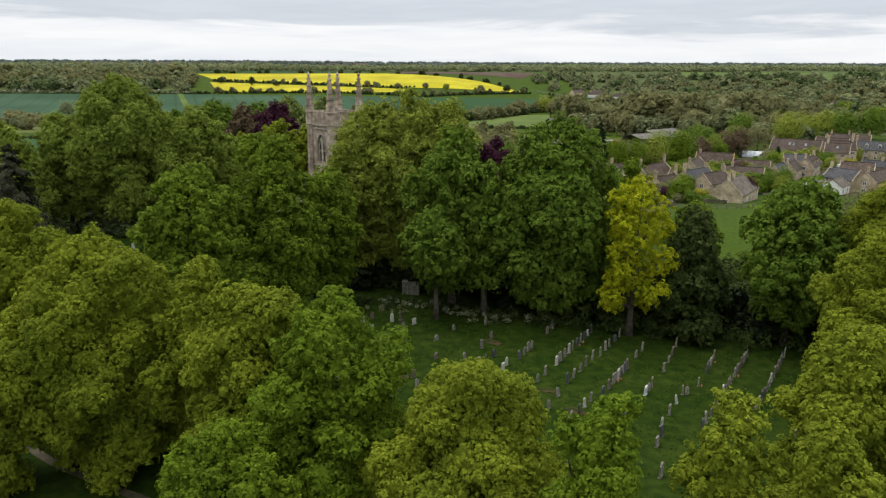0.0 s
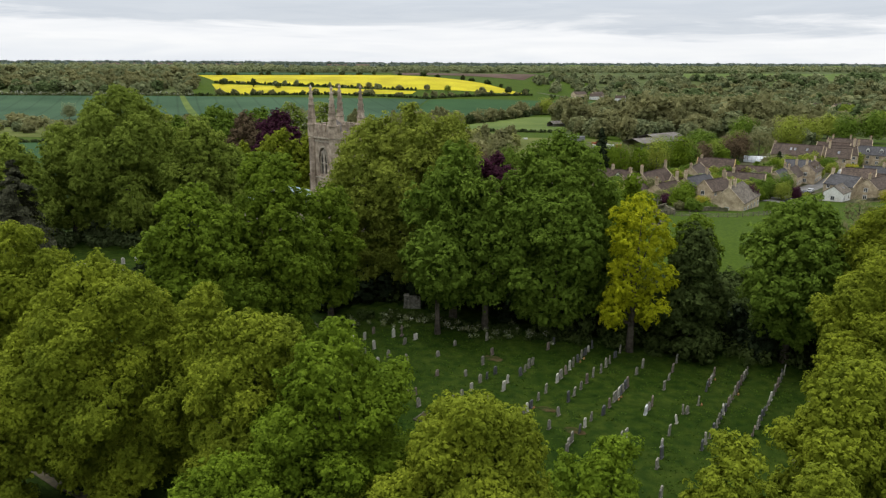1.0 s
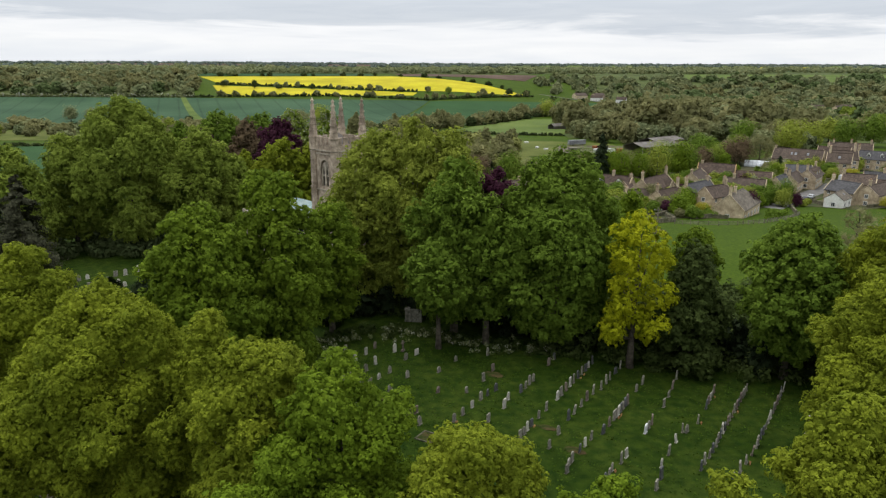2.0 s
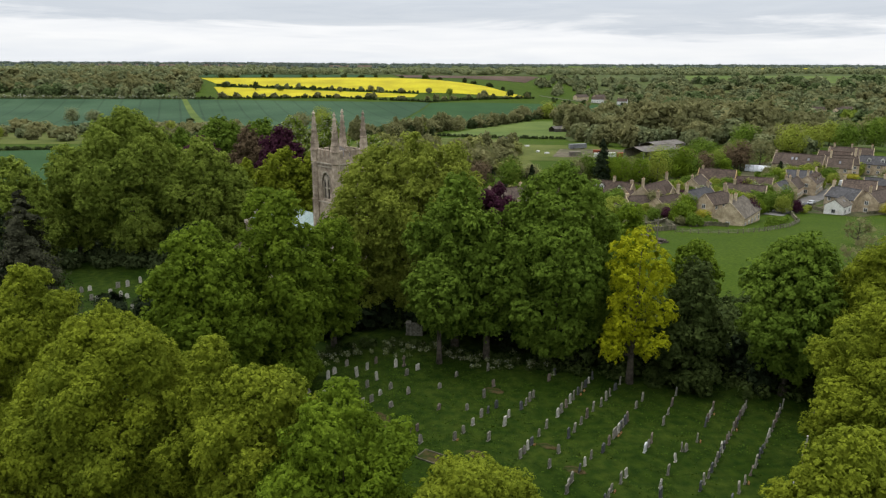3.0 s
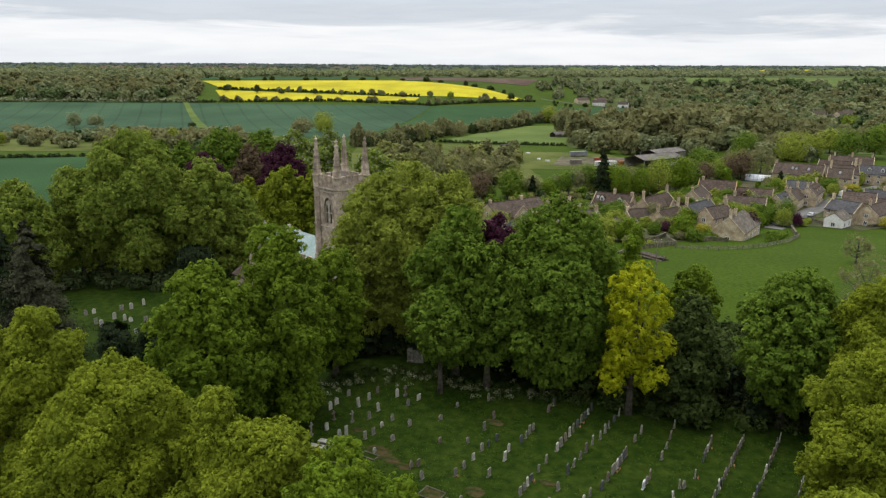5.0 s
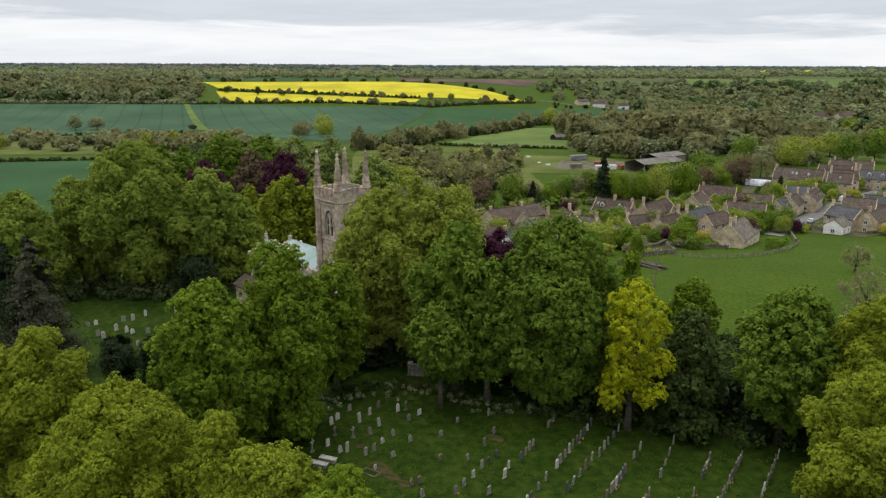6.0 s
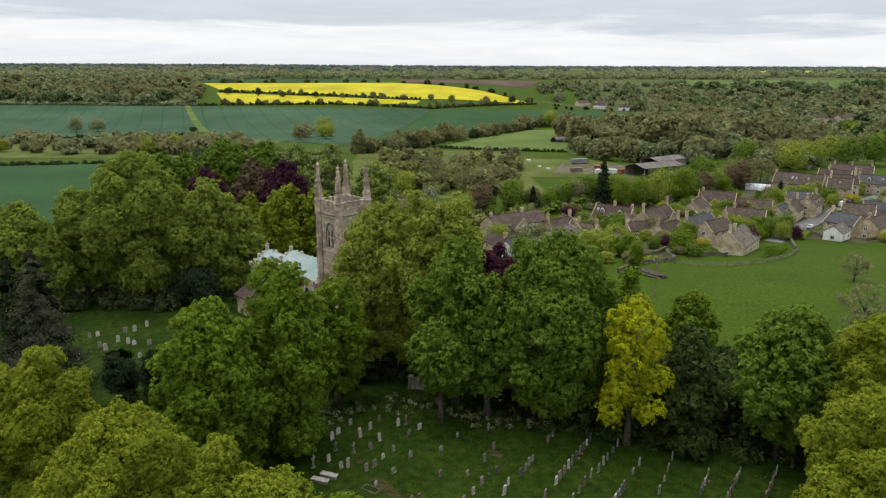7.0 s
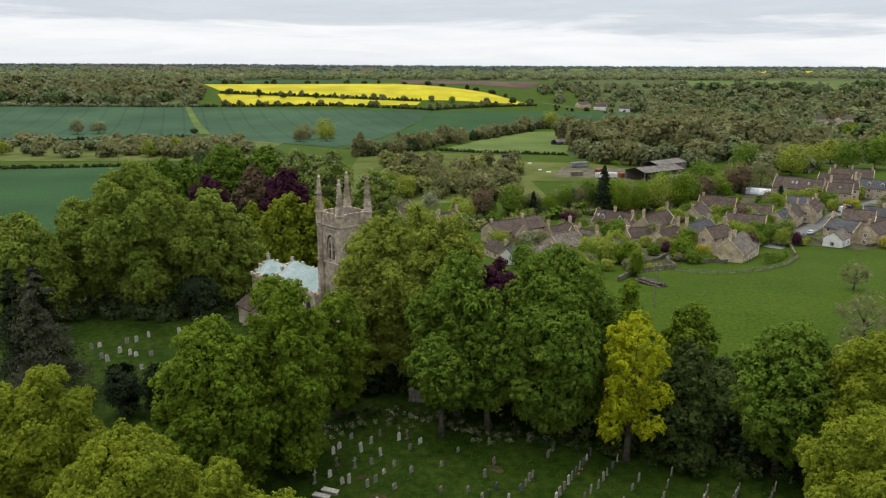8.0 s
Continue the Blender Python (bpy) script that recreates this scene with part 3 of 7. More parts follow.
WOODS = (
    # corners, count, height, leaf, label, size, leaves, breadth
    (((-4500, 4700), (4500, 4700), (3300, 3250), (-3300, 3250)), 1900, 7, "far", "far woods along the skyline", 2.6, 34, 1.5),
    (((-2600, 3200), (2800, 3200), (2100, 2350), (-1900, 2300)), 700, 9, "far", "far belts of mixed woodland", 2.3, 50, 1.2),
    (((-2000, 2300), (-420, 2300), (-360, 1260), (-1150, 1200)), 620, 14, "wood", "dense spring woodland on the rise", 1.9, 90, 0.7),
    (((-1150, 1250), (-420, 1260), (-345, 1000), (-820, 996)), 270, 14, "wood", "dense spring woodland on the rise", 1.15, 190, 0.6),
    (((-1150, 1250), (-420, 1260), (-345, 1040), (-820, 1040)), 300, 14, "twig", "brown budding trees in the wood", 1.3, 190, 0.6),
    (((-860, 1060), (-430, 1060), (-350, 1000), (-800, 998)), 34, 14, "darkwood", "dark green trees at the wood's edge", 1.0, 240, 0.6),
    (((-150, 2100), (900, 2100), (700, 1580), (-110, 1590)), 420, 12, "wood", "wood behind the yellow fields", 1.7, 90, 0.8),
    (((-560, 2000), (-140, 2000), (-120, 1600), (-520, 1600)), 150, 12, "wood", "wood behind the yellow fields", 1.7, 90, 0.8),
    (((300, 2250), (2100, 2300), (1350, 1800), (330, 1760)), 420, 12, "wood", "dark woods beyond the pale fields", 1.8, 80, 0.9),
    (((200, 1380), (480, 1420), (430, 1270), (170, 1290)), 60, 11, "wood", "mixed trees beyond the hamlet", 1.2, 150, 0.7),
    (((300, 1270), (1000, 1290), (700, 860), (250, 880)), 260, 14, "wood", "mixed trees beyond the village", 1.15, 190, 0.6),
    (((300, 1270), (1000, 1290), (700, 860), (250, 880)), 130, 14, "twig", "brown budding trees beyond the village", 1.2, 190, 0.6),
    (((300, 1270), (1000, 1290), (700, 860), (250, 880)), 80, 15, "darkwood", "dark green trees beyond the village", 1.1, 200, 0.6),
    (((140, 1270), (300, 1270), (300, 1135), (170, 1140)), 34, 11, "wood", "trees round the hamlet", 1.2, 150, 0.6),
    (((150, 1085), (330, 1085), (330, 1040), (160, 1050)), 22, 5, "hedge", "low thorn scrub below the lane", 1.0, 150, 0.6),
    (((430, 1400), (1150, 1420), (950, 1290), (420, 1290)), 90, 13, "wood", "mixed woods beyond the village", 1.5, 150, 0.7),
    (((480, 1400), (1150, 1420), (950, 1300), (480, 1290)), 40, 14, "darkwood", "dark green trees beyond the village", 1.5, 150, 0.65),
    (((230, 860), (660, 980), (340, 460), (225, 470)), 70, 16, "wood", "green trees on the village edge", 0.7, 620, 0.52),
    (((230, 860), (660, 980), (340, 460), (235, 470)), 60, 16, "darkwood", "dark green trees on the village edge", 0.7, 620, 0.52),
    (((230, 860), (660, 980), (340, 460), (225, 470)), 64, 17, "twig", "brown trees on the village edge", 0.7, 720, 0.52),
    (((250, 860), (640, 960), (340, 480), (250, 500)), 32, 16, "lime", "bright green trees on the village edge", 0.75, 520, 0.5),
    (((112, 690), (330, 730), (240, 425), (92, 505)), 92, 22, "twig", "brown budding riverside trees", 0.62, 1150, 0.42),
    (((112, 690), (330, 730), (240, 425), (92, 505)), 34, 18, "wood", "budding riverside trees", 0.62, 900, 0.45),
    (((84, 520), (240, 470), (215, 405), (95, 425)), 40, 13, "twig", "brown trees behind the barns", 0.5, 800, 0.5),
    (((84, 520), (240, 470), (215, 405), (95, 425)), 30, 10, "wood", "green thicket behind the barns", 0.45, 700, 0.6),
    (((-480, 590), (-160, 580), (-130, 470), (-340, 445)), 84, 8.5, "twig", "brown bushes beside the stream", 0.62, 260, 0.75),
    (((-480, 590), (-160, 580), (-130, 470), (-340, 445)), 60, 7.5, "wood", "olive green bushes beside the stream", 0.55, 260, 0.75),
    (((-150, 430), (-60, 440), (-60, 310), (-130, 330)), 26, 12, "darkwood", "green trees beyond the church", 0.5, 700, 0.5),
    (((-40, 450), (45, 430), (32, 320), (-22, 320)), 64, 7, "willow", "pale willows and scrub", 0.36, 460, 0.6),
    (((-40, 450), (45, 430), (32, 320), (-22, 320)), 26, 10, "twig", "thin brown willows", 0.34, 700, 0.45),
)
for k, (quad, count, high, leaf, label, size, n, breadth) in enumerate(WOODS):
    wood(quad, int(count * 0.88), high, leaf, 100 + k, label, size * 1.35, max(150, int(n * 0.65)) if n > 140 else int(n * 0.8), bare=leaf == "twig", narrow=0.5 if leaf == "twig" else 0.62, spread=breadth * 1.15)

# a straggling row of brown trees between the green field and the pasture
rng = np.random.default_rng(46)
xs, ys = along(((-62, 474), (-28, 522), (-4, 600), (12, 660), (66, 740), (135, 852)), 8.5, rng, 3.5)
k = len(xs)
thicket("woodland", xs, ys, rng.uniform(7, 16, k), rng.uniform(4.5, 8, k), "twig", "row of brown budding trees", "woodland", 47, 420, 0.85, 0.25, True)
xs, ys = along(((-60, 470), (-20, 530), (10, 655), (66, 735), (135, 848)), 11, rng, 4.0)
k = len(xs)
thicket("woodland", xs, ys, rng.uniform(3, 9, k), rng.uniform(3, 5, k), "hedge", "hawthorns under the tree row", "woodland", 48, 240, 0.6)

# hedgerow trees round the yellow fields
for k, (points, step) in enumerate(((((-325, 1003), (-150, 1008), (-20, 985), (135, 1084)), 17), (((-335, 1122), (-190, 1088), (-36, 1048)), 26), (((-420, 1262), (-90, 1290), (70, 1180), (140, 1090)), 34))):
    xs, ys = along(points, step, rng, 2.0)
    n = len(xs)
    thicket("hedgerow", xs, ys, rng.uniform(4, 8.5, n), rng.uniform(3, 6, n), ("twig", "wood", "hedge")[k], "row of hedgerow trees coming into leaf", "hedgerow", 230 + k, 160, 0.9)

hedge(((-1000, 990), (-760, 994), (-338, 990)), 4.5, 201, "white", "flowering white blackthorn hedge", 2.2, 1.0, 3.0)
hedge(((-338, 990), (-150, 1005), (-17, 970), (135, 1082)), 3.0, 202, "hedge", "dark hedge below the yellow field", 1.6, 1.0, 3.0)
hedge(((-350, 1125), (-190, 1090), (-36, 1050)), 3.0, 203, "hedge", "dark hedge between yellow fields", 1.8, 0.9, 3.0)
patch_of_land("track", ((-356, 988), (-349, 988), (-238, 726), (-250, 728)), PALE, "pale grassy track between fields", 0.5, 24)
hedge(((-640, 335), (-400, 385), (-185, 424), (-150, 430)), 1.8, 206, "hedge", "dark clipped hedge", 1.4, 0.6, 1.8)
hedge(((-8, 528), (30, 505), (84, 490)), 1.8, 207, "hedge", "clipped hawthorn hedge", 1.2, 0.5, 1.4)
hedge(((-720, 640), (-420, 600), (-250, 700)), 2.4, 209, "hedge", "hedge along the stream", 1.6, 0.8, 2.2)

# single trees in the fields
for k, (x, y, h, w, leaf) in enumerate(((-278, 1081, 13, 4.5, "hedge"), (-330, 1100, 9, 5, "hedge"), (-240, 1072, 7, 5, "hedge"), (-190, 1070, 9, 4, "hedge"),
                                        (-150, 1062, 8, 4, "twig"), (-105, 1062, 10, 5, "twig"), (-60, 1050, 8, 5, "twig"), (-20, 1050, 9, 5, "twig"),
                                        (10, 1045, 10, 5, "olive"), (60, 1060, 9, 5, "twig"), (100, 1075, 11, 6, "hedge"), (-372, 722, 17, 8, "wood"), (-354, 730, 14, 9, "wood"),
                                        (-258, 735, 5, 4, "hedge"), (-130, 640, 13, 7, "twig"), (-108, 650, 15, 8, "olive"), (-300, 480, 10, 5, "olive"), (-196, 470, 12, 5, "olive"), (-180, 475, 13, 4, "olive"))):
    tree(x, y, h, w, leaf, "lone field tree coming into leaf", seed=300 + k, detail=0, leaf=0.5, n=1500, group="field trees", base=1.0)


# ---- trees round the churchyard ----
SPRING = "broad maple in bright spring leaf"
for k, (x, y, high, wide, leaf, label, detail, shape) in enumerate((
        # close to the camera
        (-27.5, 55.0, 20.2, 8.2, "spring", SPRING, 2, dict(base=0.5)),
        (-18.8, 52.0, 18.9, 4.4, "spring", SPRING, 2, dict(base=1.0, boughs=20)),
        (-36.5, 50.0, 11.5, 5.2, "spring", SPRING, 2, dict(base=0.2, boughs=20)),
        (-42.0, 67.5, 20.4, 6.8, "spring", SPRING, 2, dict(base=0.5)),
        (-13.3, 48.0, 18.3, 5.6, "spring", SPRING, 2, dict(base=0.5)),
        (-6.8, 42.8, 19.0, 6.0, "fresh", "tall maple in fresh green leaf", 2, dict(base=0.5)),
        (-12.2, 36.5, 13.7, 4.8, "fresh", "maple in fresh green leaf", 2, dict(base=0.5, tuft=0.31, leaf=0.108, per=17)),
        (1.8, 37.8, 16.9, 6.6, "spring", SPRING, 2, dict(base=0.5, tuft=0.31, leaf=0.108, per=17)),
        (7.6, 30.2, 18.2, 3.9, "fresh", "maple in fresh green leaf", 2, dict(base=0.5, boughs=20, tuft=0.31, leaf=0.108, per=17)),
        (14.0, 29.8, 18.4, 3.2, "spring", SPRING, 2, dict(base=0.5, boughs=20, tuft=0.31, leaf=0.108, per=17)),
        (18.6, 29.0, 17.4, 3.6, "spring", SPRING, 2, dict(base=0.5, boughs=20, tuft=0.31, leaf=0.108, per=17)),
        (25.4, 38.5, 18.4, 5.2, "spring", SPRING, 2, dict(base=0.5)),
        (40.6, 60.5, 19.6, 6.4, "spring", SPRING, 2, dict(base=0.5)),
        (50.5, 75.0, 22.0, 6.6, "spring", SPRING, 2, dict(base=0.5)),
        # along the churchyard's far side
        (-27.2, 76.0, 22.6, 7.0, "sycamore", "broad sycamore in fresh leaf", 4, dict(base=0.5)),
        (-20.3, 83.0, 25.4, 7.0, "sycamore", "tall sycamore in fresh leaf", 4, dict(base=1.0, shoulder=1.7)),
        (-15.6, 95.5, 19.5, 4.8, "sycamore", "young sycamore before the tower", 4, dict(base=3.0)),
        (-11.4, 107.5, 27.6, 6.4, "olive", "feathery ash tree just in leaf", 3, dict(base=2.5, leaf=0.18, per=17, tuft=0.58, loose=0.4, open_air=0.15)),
        (-4.4, 107.5, 29.6, 8.0, "olive", "tall feathery ash just in leaf", 3, dict(base=2.5, leaf=0.18, per=17, tuft=0.58, loose=0.4, open_air=0.15)),
        (1.6, 108.0, 28.2, 5.4, "olive", "feathery ash tree just in leaf", 3, dict(base=2.5, leaf=0.18, per=17, tuft=0.58, loose=0.4, open_air=0.15)),
        (1.8, 95.5, 25.4, 6.6, "oak", "tall chestnut with large leaves", 1, dict(base=3.5, low=0.4, tuft=0.75, leaf=0.24, open_air=0.12, uneven=0.2)),
        (7.6, 99.0, 23.4, 4.0, "copper", "dark purple copper beech", 1, dict(base=12.0, boughs=18)),
        (6.2, 92.5, 21.0, 5.2, "oak", "chestnut with hanging green boughs", 1, dict(base=4.0, low=0.5, tuft=0.75, leaf=0.24, open_air=0.12, uneven=0.2)),
        (15.8, 93.0, 26.5, 9.2, "oak", "great dense dark green maple", 1, dict(base=2.5, boughs=44, low=0.5)),
        (-0.4, 90.5, 15.5, 4.8, "oak", "low spreading green maple", 1, dict(base=6.0, tuft=0.75, leaf=0.24, low=0.4)),
        (26.5, 97.0, 21.0, 3.2, "fresh", "slender bright green tree", 1, dict(base=4.0, boughs=14)),
        (24.2, 84.4, 20.3, 4.8, "gold", "golden-yellow leaved maple tree", 1, dict(base=3.6, boughs=20, bulge=0.36, tuft=0.45, leaf=0.15, per=18, open_air=0.3, uneven=0.3, twigs=9, low=0.8, waist=0.5, inside=0.25)),
        (31.5, 84.5, 16.4, 5.0, "holm", "dense dark green tree with hanging boughs", 1, dict(base=0.0, waist=0.2, shoulder=1.3, low=0.9)),
        (42.2, 114.0, 11.8, 4.6, "sycamore", "small rounded olive-green tree", 1, dict(base=0.5)),
        (42.4, 81.0, 21.0, 6.5, "oak", "spreading dark green oak", 1, dict(base=4.0, low=0.5)),
        (58.0, 92.0, 14.0, 5.0, "olive", "green tree at the pasture's edge", 1, dict(base=1.0)),
        (-83.0, 135.0, 22.5, 8.0, "lime", "broad lime tree in leaf", 3, dict(base=0.8, tuft=0.6, leaf=0.2, per=17)),
        (-65.5, 146.5, 31.2, 12.6, "lime", "tall domed lime tree in leaf", 3, dict(base=3.5, boughs=60, low=0.6, shoulder=2.4, bulge=0.26, tuft=0.6, leaf=0.2, per=17)),
        (-76.5, 145.0, 24.0, 6.2, "lime", "lime tree in leaf at the hedge", 3, dict(base=2.5, tuft=0.6, leaf=0.2, per=17)),
        (-50.5, 149.0, 25.4, 7.0, "lime", "tall domed lime tree in leaf", 3, dict(base=1.5, low=0.75, tuft=0.6, leaf=0.2, per=17)),
        (-45.5, 153.0, 19.5, 5.5, "lime", "low domed lime tree", 3, dict(base=1.0)),
        (-49.4, 178.0, 19.4, 3.6, "spring", "slender egg-shaped young tree", 3, dict(base=0.5, boughs=26)),
        (-38.0, 168.0, 22.2, 7.0, "spring", "rounded bright green tree", 3, dict(base=0.5)),
        (-30.0, 169.0, 21.5, 5.4, "spring", "rounded bright green tree", 3, dict(base=0.5)),
        (-43.0, 190.0, 27.5, 8.0, "copper", "rounded purple copper beech", 3, dict(base=0.5)),
        (-66.0, 196.0, 25.0, 7.0, "copper", "dark purple copper beech", 3, dict(base=0.5)),
        (-56.0, 205.0, 27.5, 7.0, "brown", "brown budding woodland tree", 3, dict(base=0.5)),
        (-50.0, 238.0, 31.0, 9.0, "blossom", "horse chestnut with white candles", 3, dict(base=0.5, tuft=1.0, leaf=0.34)),
        (-39.0, 236.0, 31.0, 9.0, "blossom", "horse chestnut with white candles", 3, dict(base=0.5, tuft=1.0, leaf=0.34)),
        (-22.5, 226.0, 25.5, 8.5, "blossom", "horse chestnut with white candles", 3, dict(base=0.5, tuft=1.0, leaf=0.34)),
        (-90.0, 288.0, 28.0, 12.0, "oak", "large rounded green oak", 3, dict(base=0.5, tuft=1.3, leaf=0.45)),
        (-74.0, 292.0, 27.0, 10.0, "oak", "large rounded green oak", 3, dict(base=0.5, tuft=1.3, leaf=0.45)),
        (-105.0, 262.0, 26.0, 7.0, "oak", "rounded dark green oak", 3, dict(base=0.5, tuft=1.3, leaf=0.45)),
        (-96.0, 262.0, 26.0, 6.0, "oak", "rounded dark green oak", 3, dict(base=0.5, tuft=1.3, leaf=0.45)))):
    tree(x, y, high, wide, leaf, label, seed=20 + k, detail=detail, **shape)

conifer(-60.0, 99.0, 22.5, 7.4, "fir", "tall dark spruce with hanging boughs", 71, m=34000, power=0.8, size=0.24)
conifer(-72.0, 112.0, 18.0, 4.5, "yew", "dark shaggy churchyard conifer", 72, m=9000, power=0.7)
conifer(-47.4, 96.0, 8.0, 2.8, "yew", "dark upright churchyard yew", 73, m=16000, size=0.24, column=True, name="yew")
conifer(-42.4, 97.0, 7.8, 2.3, "yew", "dark upright churchyard yew", 74, m=12000, size=0.24, column=True, name="yew")
conifer(-51.0, 140.0, 8.0, 4.0, "yew", "dark rounded churchyard yew", 75, m=6000, size=0.4, column=True, name="yew")

# a row of trees between the gardens and the meadow
rng = np.random.default_rng(44)
xs, ys = along(((8, 276), (40, 292), (75, 302), (112, 318), (150, 350)), 4.6, rng, 3.0)
for k, (x, y) in enumerate(zip(xs, ys)):
    sort = str(rng.choice(("oak", "olive", "fresh", "lime", "twig", "brown")))
    h = float(rng.uniform(6, 13))
    tree(float(x), float(y), h * 1.15, h * 0.5, sort, {"oak": "dark green tree behind the gardens", "olive": "olive-green tree behind the gardens", "fresh": "fresh green tree behind the gardens", "lime": "green tree behind the gardens",
         "twig": "bare budding tree behind the gardens", "brown": "brown budding tree behind the gardens"}[sort], base=0.5, seed=700 + k, detail=0, n=2600, leaf=0.27, bumps=20, narrow=0.3 if sort == "twig" else 0.62)

# ---- stone, slate and the rest of the village's materials ----
STONE = plain("weathered_limestone", (0.33, 0.265, 0.20), (0.56, 0.46, 0.355), 1.3, 6.0, (0.48, 0.46, 0.44), 0.45, 0.9, bump=0.5)
CARVED = plain("pale_carved_limestone", (0.38, 0.33, 0.26), (0.52, 0.455, 0.365), 1.5, 7.0, (0.6, 0.6, 0.58), 0.8, 0.6)
COPPER = plain("verdigris_copper_roof", (0.26, 0.33, 0.315), (0.36, 0.42, 0.41), 0.5, 4.0, (0.72, 0.85, 0.82), 0.3, 0.7, rough=0.6)
COTSWOLD = plain("honey_limestone_rubble", (0.38, 0.30, 0.20), (0.58, 0.48, 0.33), 1.2, 4.5, (0.62, 0.6, 0.55), 0.4, 0.7, bump=0.5, vary=0.18)
OCHRE = plain("ochre_limewash", (0.42, 0.29, 0.12), (0.52, 0.37, 0.17), 0.7, 5.0)
WHITE = plain("white_painted_render", (0.66, 0.65, 0.60), (0.80, 0.79, 0.75), 0.8, 6.0, (0.8, 0.78, 0.72), 0.4, 0.4, rough=0.7)
SLATE = plain("stone_slate_roof", (0.047, 0.034, 0.027), (0.100, 0.074, 0.057), 1.6, 5.0, (0.55, 0.55, 0.48), 0.35, 0.7, bump=0.7, vary=0.22)
PALE_SLATE = plain("pale_lichened_slate_roof", (0.090, 0.076, 0.060), (0.19, 0.162, 0.13), 1.6, 5.0, (0.55, 0.55, 0.48), 0.4, 0.7, bump=0.7)
TILE = plain("brown_clay_tile_roof", (0.046, 0.031, 0.023), (0.094, 0.066, 0.050), 1.4, 5.0, (0.55, 0.55, 0.5), 0.35, 0.7, bump=0.7, vary=0.2)
BLUE_SLATE = plain("dark_blue_slate_roof", (0.048, 0.047, 0.049), (0.085, 0.084, 0.087), 1.4, 5.0, bump=0.5, vary=0.15)
GLASS = plain("dark_window_glass", (0.02, 0.022, 0.025), (0.05, 0.055, 0.06), 2.0, 6.0, rough=0.12, bump=0.02)
SKYGLASS = plain("roof_window_glass", (0.25, 0.28, 0.31), (0.4, 0.43, 0.47), 2.0, 6.0, rough=0.08, bump=0.02)
DARK = plain("dark_oak_louvre", (0.045, 0.04, 0.033), (0.09, 0.08, 0.065), 2.0, 8.0)
TIMBER = plain("grey_weathered_timber", (0.12, 0.105, 0.085), (0.24, 0.21, 0.17), 2.0, 9.0, vary=0.2)
CLAY = plain("clay_chimney_pot", (0.28, 0.16, 0.09), (0.42, 0.26, 0.15), 3.0, 9.0)
METAL = plain("dull_painted_metal", (0.16, 0.165, 0.17), (0.26, 0.265, 0.27), 1.0, 5.0, rough=0.5)
SHEETING = plain("weathered_cement_sheet_roof", (0.10, 0.09, 0.08), (0.18, 0.165, 0.15), 0.6, 4.0, (0.6, 0.56, 0.5), 0.2, 0.7)
TARMAC = plain("worn_tarmac_road", (0.11, 0.105, 0.10), (0.17, 0.165, 0.155), 0.4, 5.0)


def box(bm, x0, y0, z0, x1, y1, z1):
    v = [bm.verts.new((x, y, z)) for z in (z0, z1) for x, y in ((x0, y0), (x1, y0), (x1, y1), (x0, y1))]
    for f in ((3, 2, 1, 0), (4, 5, 6, 7), (0, 1, 5, 4), (1, 2, 6, 5), (2, 3, 7, 6), (3, 0, 4, 7)):
        bm.faces.new([v[k] for k in f])
    return v


def box_part(name, size, material, parent, label="", bevel=0.0):
    bm = bmesh.new()
    box(bm, *size)
    if bevel:
        bmesh.ops.bevel(bm, geom=bm.edges[:], offset=bevel, segments=1, affect="EDGES")
    return part(name, bm, material, parent, label)


def prism(bm, outline, z0, z1):
    """A flat outline of (x, y) drawn up from z0 to z1."""
    a = [bm.verts.new((x, y, z0)) for x, y in outline]
    b = [bm.verts.new((x, y, z1)) for x, y in outline]
    n = len(a)
    bm.faces.new(a[::-1])
    bm.faces.new(b)
    for k in range(n):
        bm.faces.new((a[k], a[(k + 1) % n], b[(k + 1) % n], b[k]))


def stack_rings(bm, rings, sides, turn=0.0):
    """Rings of (z, radius) joined into one turned solid."""
    made = [[bm.verts.new((r * math.cos(turn + 6.2832 * j / sides), r * math.sin(turn + 6.2832 * j / sides), z)) for j in range(sides)] for z, r in rings]
    for a, b in zip(made, made[1:]):
        for j in range(sides):
            bm.faces.new((a[j], a[(j + 1) % sides], b[(j + 1) % sides], b[j]))
    bm.faces.new(made[0][::-1])
    bm.faces.new(made[-1])


def pointed(width, foot, spring, top, steps=6):
    """The outline (u, z) of a pointed opening, from its left foot over the point to its right foot."""
    left = [(-width / 2, foot)]
    for k in range(steps + 1):
        f = k / steps
        left.append((-width / 2 * math.cos(f * math.pi / 2) ** 0.8 if k < steps else 0.0, spring + (top - spring) * math.sin(f * math.pi / 2)))
    return left + [(-u, z) for u, z in reversed(left[:-1])]


def wall_with_point(bm, half, z0, z1, outline, depth, place):
    """A wall face from -half to half with a pointed opening and its reveal. place(u, d, z): the point d behind the face."""
    n = len(outline) // 2
    left = [(-half, z0), (0, z0), (0, outline[0][1])] + outline[:n + 1] + [(0, z1), (-half, z1)]
    right = [(half, z1), (0, z1)] + outline[n:] + [(0, outline[0][1]), (0, z0), (half, z0)]
    for side in (left, right):
        bm.faces.new([bm.verts.new(place(u, 0, z)) for u, z in side])
    front = [bm.verts.new(place(u, 0, z)) for u, z in outline]
    back = [bm.verts.new(place(u, depth, z)) for u, z in outline]
    for k in range(len(front)):
        j = (k + 1) % len(front)
        bm.faces.new((front[k], front[j], back[j], back[k]))


